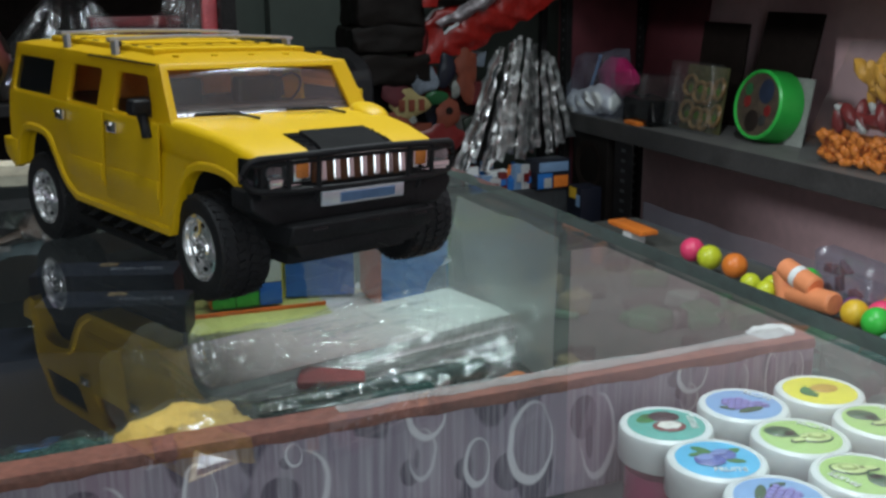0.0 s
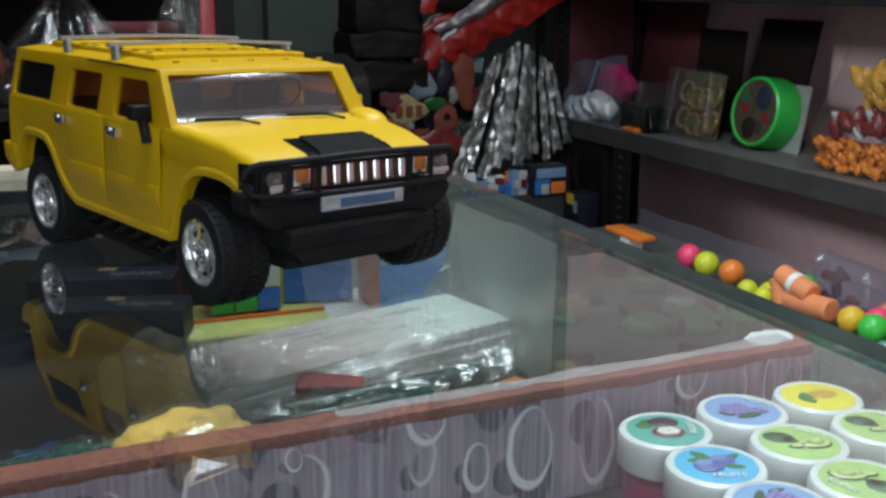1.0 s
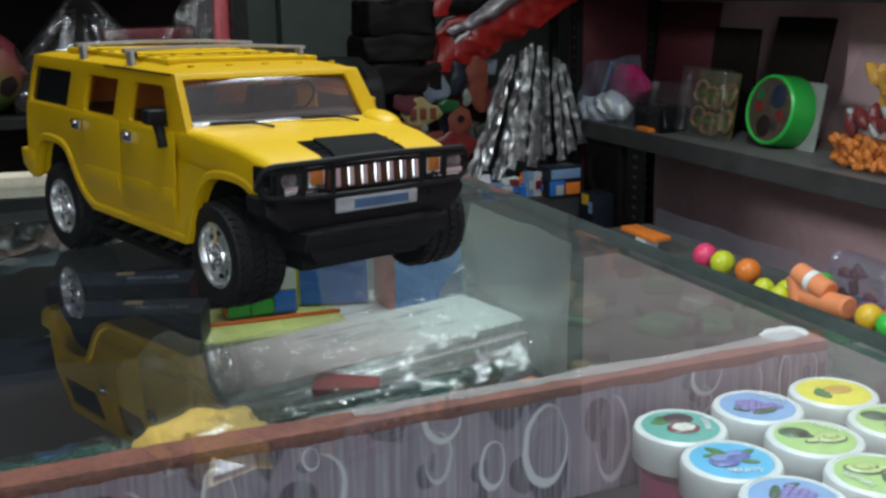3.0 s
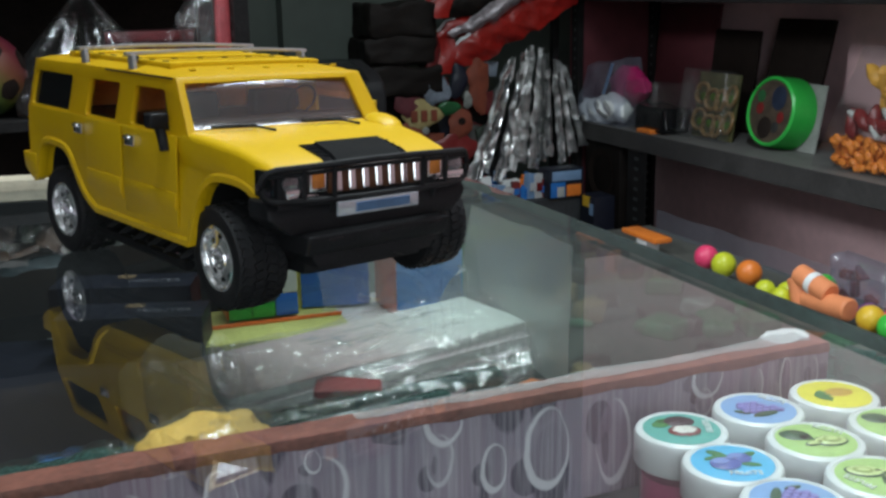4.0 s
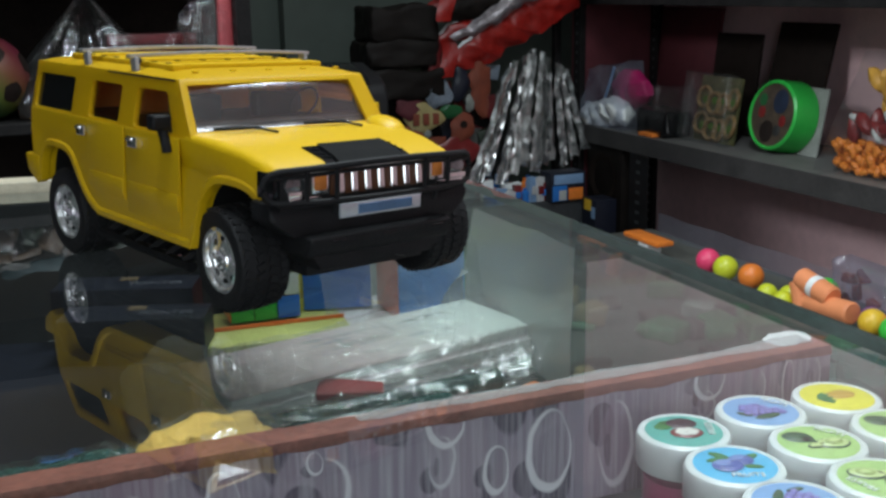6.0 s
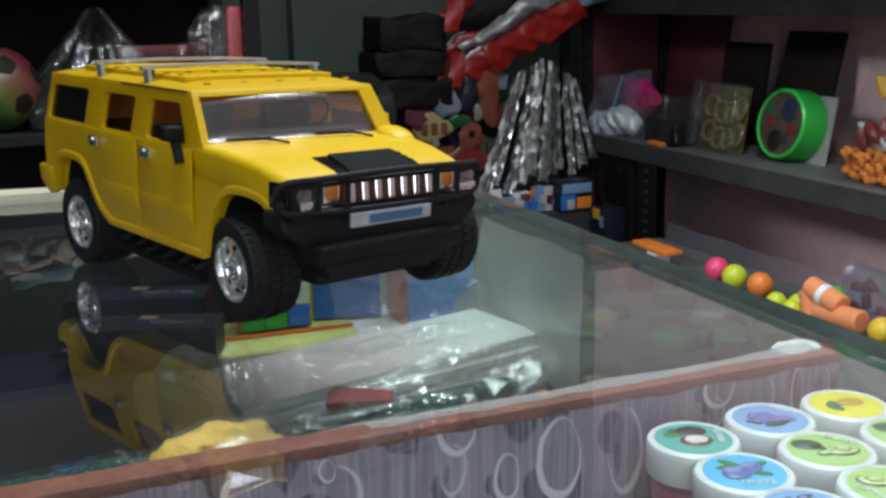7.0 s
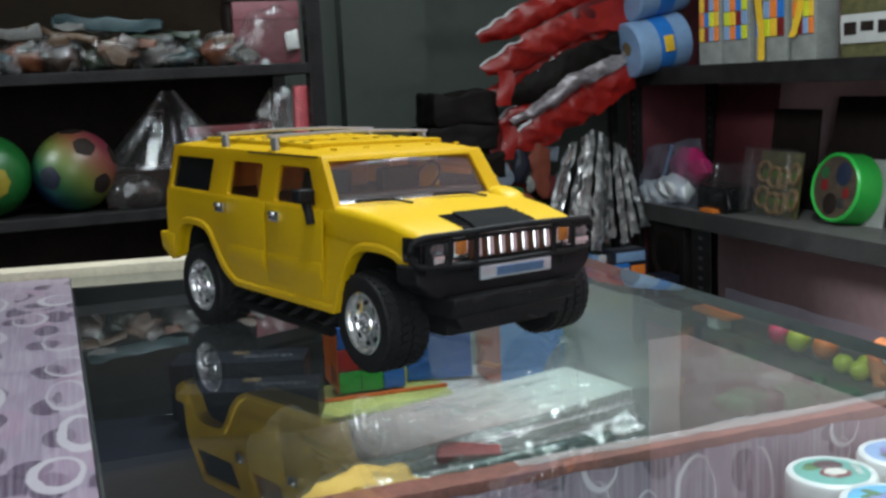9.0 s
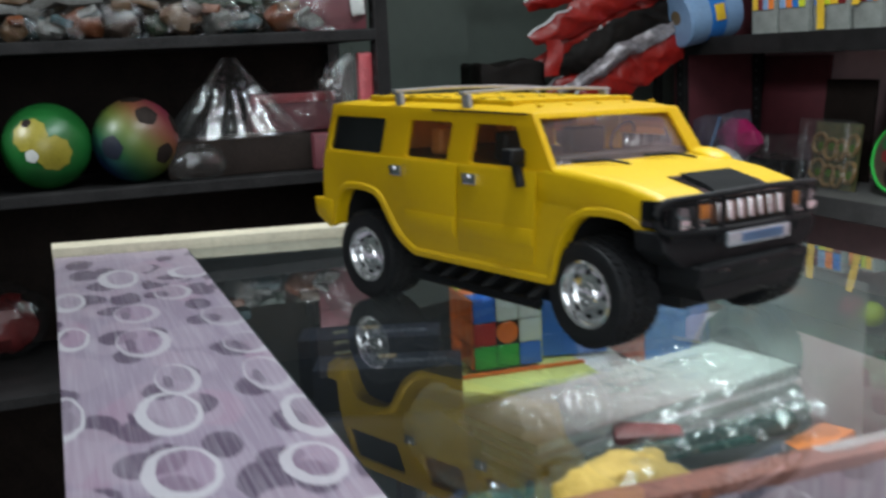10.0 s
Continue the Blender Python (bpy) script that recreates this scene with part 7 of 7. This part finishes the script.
# ------------------------------------------------------------------ rack on the far left
LY = 1.35
rack_w = thing("goods_rack", "black steel goods rack with dark boards", "rack")
for z0 in (0.190, -0.030, 0.45, -0.33):
    part("board", rbox(-1.35, 0.008, LY, LY + 0.34, z0 - 0.018, z0, 0.002), "black_metal", rack_w, "dark board", smooth=0)
slotted_post(0.006, LY - 0.003, -0.95, 0.9, 0.030, rack_w)
slotted_post(0.006, LY + 0.31, -0.95, 0.9, 0.030, rack_w)
slotted_post(-0.98, LY - 0.003, -0.95, 0.9, 0.030, rack_w)
# one back sheet in two pieces, coloured darker up to the upper board
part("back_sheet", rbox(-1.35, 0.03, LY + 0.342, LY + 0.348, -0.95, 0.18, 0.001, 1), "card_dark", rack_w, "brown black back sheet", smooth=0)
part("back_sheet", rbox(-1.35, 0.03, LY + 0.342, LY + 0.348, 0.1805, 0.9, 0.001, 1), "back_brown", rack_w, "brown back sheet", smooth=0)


def patch_ball(m, r, label, base, spots):
    t = thing("play_ball", label, "ball", m, group="play balls")
    bm = bmesh.new()
    ball(bm, r, Matrix(), 32)
    part("ball_skin", bm, base, t, smooth=180)
    for (a, b), q, col in spots:
        d = Vector((math.cos(radians(b)) * math.sin(radians(a)), -math.cos(radians(b)) * math.cos(radians(a)), math.sin(radians(b))))
        bm = bmesh.new()
        n5 = 5 if q < 0.4 else 9
        rot = d.to_track_quat("Z", "Y").to_matrix().to_4x4()
        cv = bm.verts.new(d * r * 1.004)
        ringv = []
        for i in range(n5 * 2):
            an = 2 * math.pi * i / (n5 * 2)
            w = q * (1.0 if i % 2 == 0 else 0.9)
            ringv.append(bm.verts.new((rot @ Vector((math.sin(w) * math.cos(an), math.sin(w) * math.sin(an), math.cos(w)))) * r * 1.004))
        for i in range(n5 * 2):
            bm.faces.new((cv, ringv[i], ringv[(i + 1) % (n5 * 2)]))
        bmesh.ops.subdivide_edges(bm, edges=list(bm.edges), cuts=2, use_grid_fill=True)
        for v in bm.verts:
            v.co = v.co.normalized() * r * 1.006
        part("panel", bm, col, t, smooth=180)
    return t


def rainbow(name):
    m = mat(name, (0.3, 0.4, 0.1), 0.4)
    n, l = m.node_tree.nodes, m.node_tree.links
    tc, mp, gr, rp = n.new("ShaderNodeTexCoord"), n.new("ShaderNodeMapping"), n.new("ShaderNodeTexGradient"), n.new("ShaderNodeValToRGB")
    mp.inputs["Scale"].default_value, mp.inputs["Location"].default_value = (8, 8, 8), (0.5, 0, 0)
    mp.inputs["Rotation"].default_value = (0, radians(40), 0)
    l.new(tc.outputs["Object"], mp.inputs[0])
    l.new(mp.outputs[0], gr.inputs[0])
    l.new(gr.outputs[0], rp.inputs[0])
    el = rp.color_ramp.elements
    el[0].color, el[1].color = (0.007, 0.02, 0.07, 1), (0.12, 0.016, 0.03, 1)
    for p, c in ((0.25, (0.013, 0.07, 0.025, 1)), (0.5, (0.085, 0.11, 0.02, 1)), (0.75, (0.12, 0.045, 0.02, 1))):
        e = el.new(p)
        e.color = c
    l.new(rp.outputs[0], n["Principled BSDF"].inputs["Base Color"])
    return m


M["rainbow"] = rainbow("rainbow ball skin")
M["ball_green"] = mat("green ball skin", (0.008, 0.085, 0.016), 0.35, 0, 0.2, 30)
M["ball_yellow"] = mat("yellow ball print", (0.22, 0.18, 0.02), 0.35, 0, 0.2, 40)
BR = 0.0655
patch_ball(pose(-0.372, LY + 0.066, -0.030 + BR), BR, "rainbow play ball with black pentagons on the dark board", "rainbow", (((18, 38), 0.28, "card_dark"), ((38, -18), 0.27, "card_dark"), ((-38, -5), 0.30, "navy_box"), ((-8, 80), 0.28, "card_dark"), ((75, 20), 0.28, "card_dark")))
patch_ball(pose(-0.502, LY + 0.066, -0.030 + BR), BR, "green play ball with a yellow printed patch on the dark board", "ball_green", (((-22, 20), 0.42, "ball_yellow"), ((8, -6), 0.42, "ball_yellow"), ((-20, -8), 0.16, "card_white"), ((-28, 36), 0.12, "card_dark")))
patch_ball(pose(-0.636, LY + 0.066, -0.030 + BR), BR, "dark green play ball on the dark board", "ball_green", (((30, 10), 0.36, "ball_yellow"), ((-30, 20), 0.3, "navy_box")))
lumpy("crumpled_film", "crumpled clear film beside the balls", "plastic film", "bag_clear", pose(-0.285, LY + 0.03, -0.004), (0.045, 0.03, 0.028), 81)

# gift pack tied at the top
M["pink_dull"] = mat("dull rose film", (0.22, 0.035, 0.04), 0.4, 0, 0.3, 40)
gp = thing("gift_pack", "clear wrapped gift pack gathered at the top over a reddish box", "gift pack", pose(-0.215, LY + 0.09, -0.030))


def cone(u, v):
    a = 2 * math.pi * u
    r = 0.010 + 0.105 * (1 - v) ** 1.1
    pleat = 1 + 0.16 * math.sin(a * 11) * (0.3 + v)
    return (r * pleat * math.cos(a), 0.6 * r * pleat * math.sin(a), 0.060 + 0.125 * v)


part("gathered_film", sheet(cone, 88, 10), "bag_clear", gp, "pleated clear film")
part("inner_box", rbox(-0.115, 0.165, -0.05, 0.06, 0, 0.059, 0.006), "card_dark", gp, "dark box")
part("red_box", rbox(0.030, 0.172, 0.0, 0.055, 0.0595, 0.124, 0.006), "maroon", gp, "maroon box under the film")
part("pink_band", rbox(0.030, 0.172, -0.003, -0.0005, 0.108, 0.123, 0.001), "pink_dull", gp, "rose pink band")


def drape(u, v):
    p = Vector((0.02 + 0.185 * u, -0.03 + 0.02 * math.sin(u * 9), 0.069 + (0.045 + 0.055 * abs(2 * u - 0.7) ** 1.5) * v))
    return p + 0.010 * noise.noise_vector(p * 26) + 0.004 * noise.noise_vector(p * 90)


part("loose_film", sheet(drape, 44, 14), "bag_clear", gp, "loose clear film")
pk = thing("pink_packet", "pink packet in clear film by the rack post", "packet", pose(-0.008, LY + 0.03, 0.03))
part("packet", crumple(rbox(-0.010, 0.014, -0.01, 0.01, 0, 0.125, 0.006, 3), 0.004, 40, 3), "rose_pink", pk, "pink packet")
part("film", bag_at(0, 0, 0, 0.045, 0.02, 0.055, 84), "bag_clear", pk, "clear film").matrix_local = pose(-0.025, 0, 0.07)
solid("packet_box", rbox(-0.10, 0.0, LY + 0.02, LY + 0.10, -0.0295, 0.029, 0.004), "maroon", "maroon carton under the pink packet", "carton")

# toys in film along the upper board
random.seed(11)
# shade under the boards is put into these colours, well below the toys' own
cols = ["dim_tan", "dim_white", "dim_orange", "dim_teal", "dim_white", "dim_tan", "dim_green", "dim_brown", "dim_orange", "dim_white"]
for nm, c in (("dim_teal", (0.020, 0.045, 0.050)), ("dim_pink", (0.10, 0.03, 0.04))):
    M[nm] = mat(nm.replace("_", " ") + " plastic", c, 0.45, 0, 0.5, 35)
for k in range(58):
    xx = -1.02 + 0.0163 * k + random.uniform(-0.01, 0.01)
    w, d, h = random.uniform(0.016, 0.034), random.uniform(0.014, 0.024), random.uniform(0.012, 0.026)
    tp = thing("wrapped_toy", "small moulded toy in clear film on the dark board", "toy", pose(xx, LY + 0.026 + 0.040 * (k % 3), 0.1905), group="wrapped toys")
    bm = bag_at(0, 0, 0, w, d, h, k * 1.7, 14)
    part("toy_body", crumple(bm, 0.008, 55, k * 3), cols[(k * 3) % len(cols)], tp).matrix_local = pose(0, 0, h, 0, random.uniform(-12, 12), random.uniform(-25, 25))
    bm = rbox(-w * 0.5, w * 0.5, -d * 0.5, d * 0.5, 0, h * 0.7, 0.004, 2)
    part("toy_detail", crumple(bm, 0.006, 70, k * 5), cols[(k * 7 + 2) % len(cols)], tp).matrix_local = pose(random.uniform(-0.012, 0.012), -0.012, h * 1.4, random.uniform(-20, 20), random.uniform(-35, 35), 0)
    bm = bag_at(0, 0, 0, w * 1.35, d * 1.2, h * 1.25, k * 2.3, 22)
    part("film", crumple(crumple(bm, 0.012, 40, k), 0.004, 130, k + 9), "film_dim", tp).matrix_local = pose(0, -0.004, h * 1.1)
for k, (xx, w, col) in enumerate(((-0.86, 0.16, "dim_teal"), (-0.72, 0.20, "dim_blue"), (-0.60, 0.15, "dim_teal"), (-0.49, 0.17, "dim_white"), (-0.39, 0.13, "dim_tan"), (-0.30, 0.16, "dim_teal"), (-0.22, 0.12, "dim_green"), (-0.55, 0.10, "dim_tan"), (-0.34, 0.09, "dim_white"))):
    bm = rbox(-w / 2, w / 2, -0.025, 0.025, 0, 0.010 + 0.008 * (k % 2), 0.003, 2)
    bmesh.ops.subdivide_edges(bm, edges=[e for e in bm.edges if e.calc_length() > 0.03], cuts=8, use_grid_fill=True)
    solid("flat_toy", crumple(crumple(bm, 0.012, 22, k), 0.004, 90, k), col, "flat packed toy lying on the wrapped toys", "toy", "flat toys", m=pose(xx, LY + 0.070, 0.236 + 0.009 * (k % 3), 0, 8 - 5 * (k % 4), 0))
hb = thing("header_bag", "clear bag with a pink header card and white bits", "toy bag", pose(-0.052, LY + 0.02, 0.1905))
part("card", rbox(-0.058, 0.050, -0.004, 0.004, 0, 0.100, 0.002), "maroon", hb, "dim pinkish card")
part("pink_header", rbox(-0.058, 0.050, -0.0052, 0.0052, 0.072, 0.100, 0.001), "dusty_rose", hb)
part("bag", bag_at(0, 0, 0, 0.052, 0.014, 0.045, 311), "bag_clear", hb, "clear bag").matrix_local = pose(0, -0.008, 0.045)
part("white_bit", crumple(rbox(-0.010, 0.010, -0.004, 0.004, -0.016, 0.016, 0.003, 3), 0.008, 60, 3), "card_white", hb).matrix_local = pose(0.036, -0.012, 0.035)
t = thing("striped_box", "dark box with dull stripes on the upper board", "box", pose(-0.06, LY + 0.06, 0.2915))
part("box_body", rbox(-0.055, 0.045, -0.03, 0.03, 0, 0.09, 0.003), "card_dark", t)
for k in range(4):
    part("stripe", rbox(-0.028, 0.040, -0.0318, -0.0304, 0.010 + 0.018 * k, 0.016 + 0.018 * k, 0.0005, 1), "card_olive", t)
solid("box_support", rbox(-0.115, -0.015, LY + 0.04, LY + 0.11, 0.1905, 0.291, 0.003), "card_dark", "dark carton behind the header bag", "carton")

# red round toy low behind the board's left side
lumpy("red_toy", "red glossy toy in clear film low behind the counter", "toy", "dark_red", pose(-0.61, 1.60, -0.27), (0.06, 0.05, 0.05), 400)
solid("red_toy_film", bag_at(0, 0, 0, 0.08, 0.06, 0.065, 402), "bag_clear", "clear film round the red toy", "plastic film", m=pose(-0.61, 1.59, -0.26))
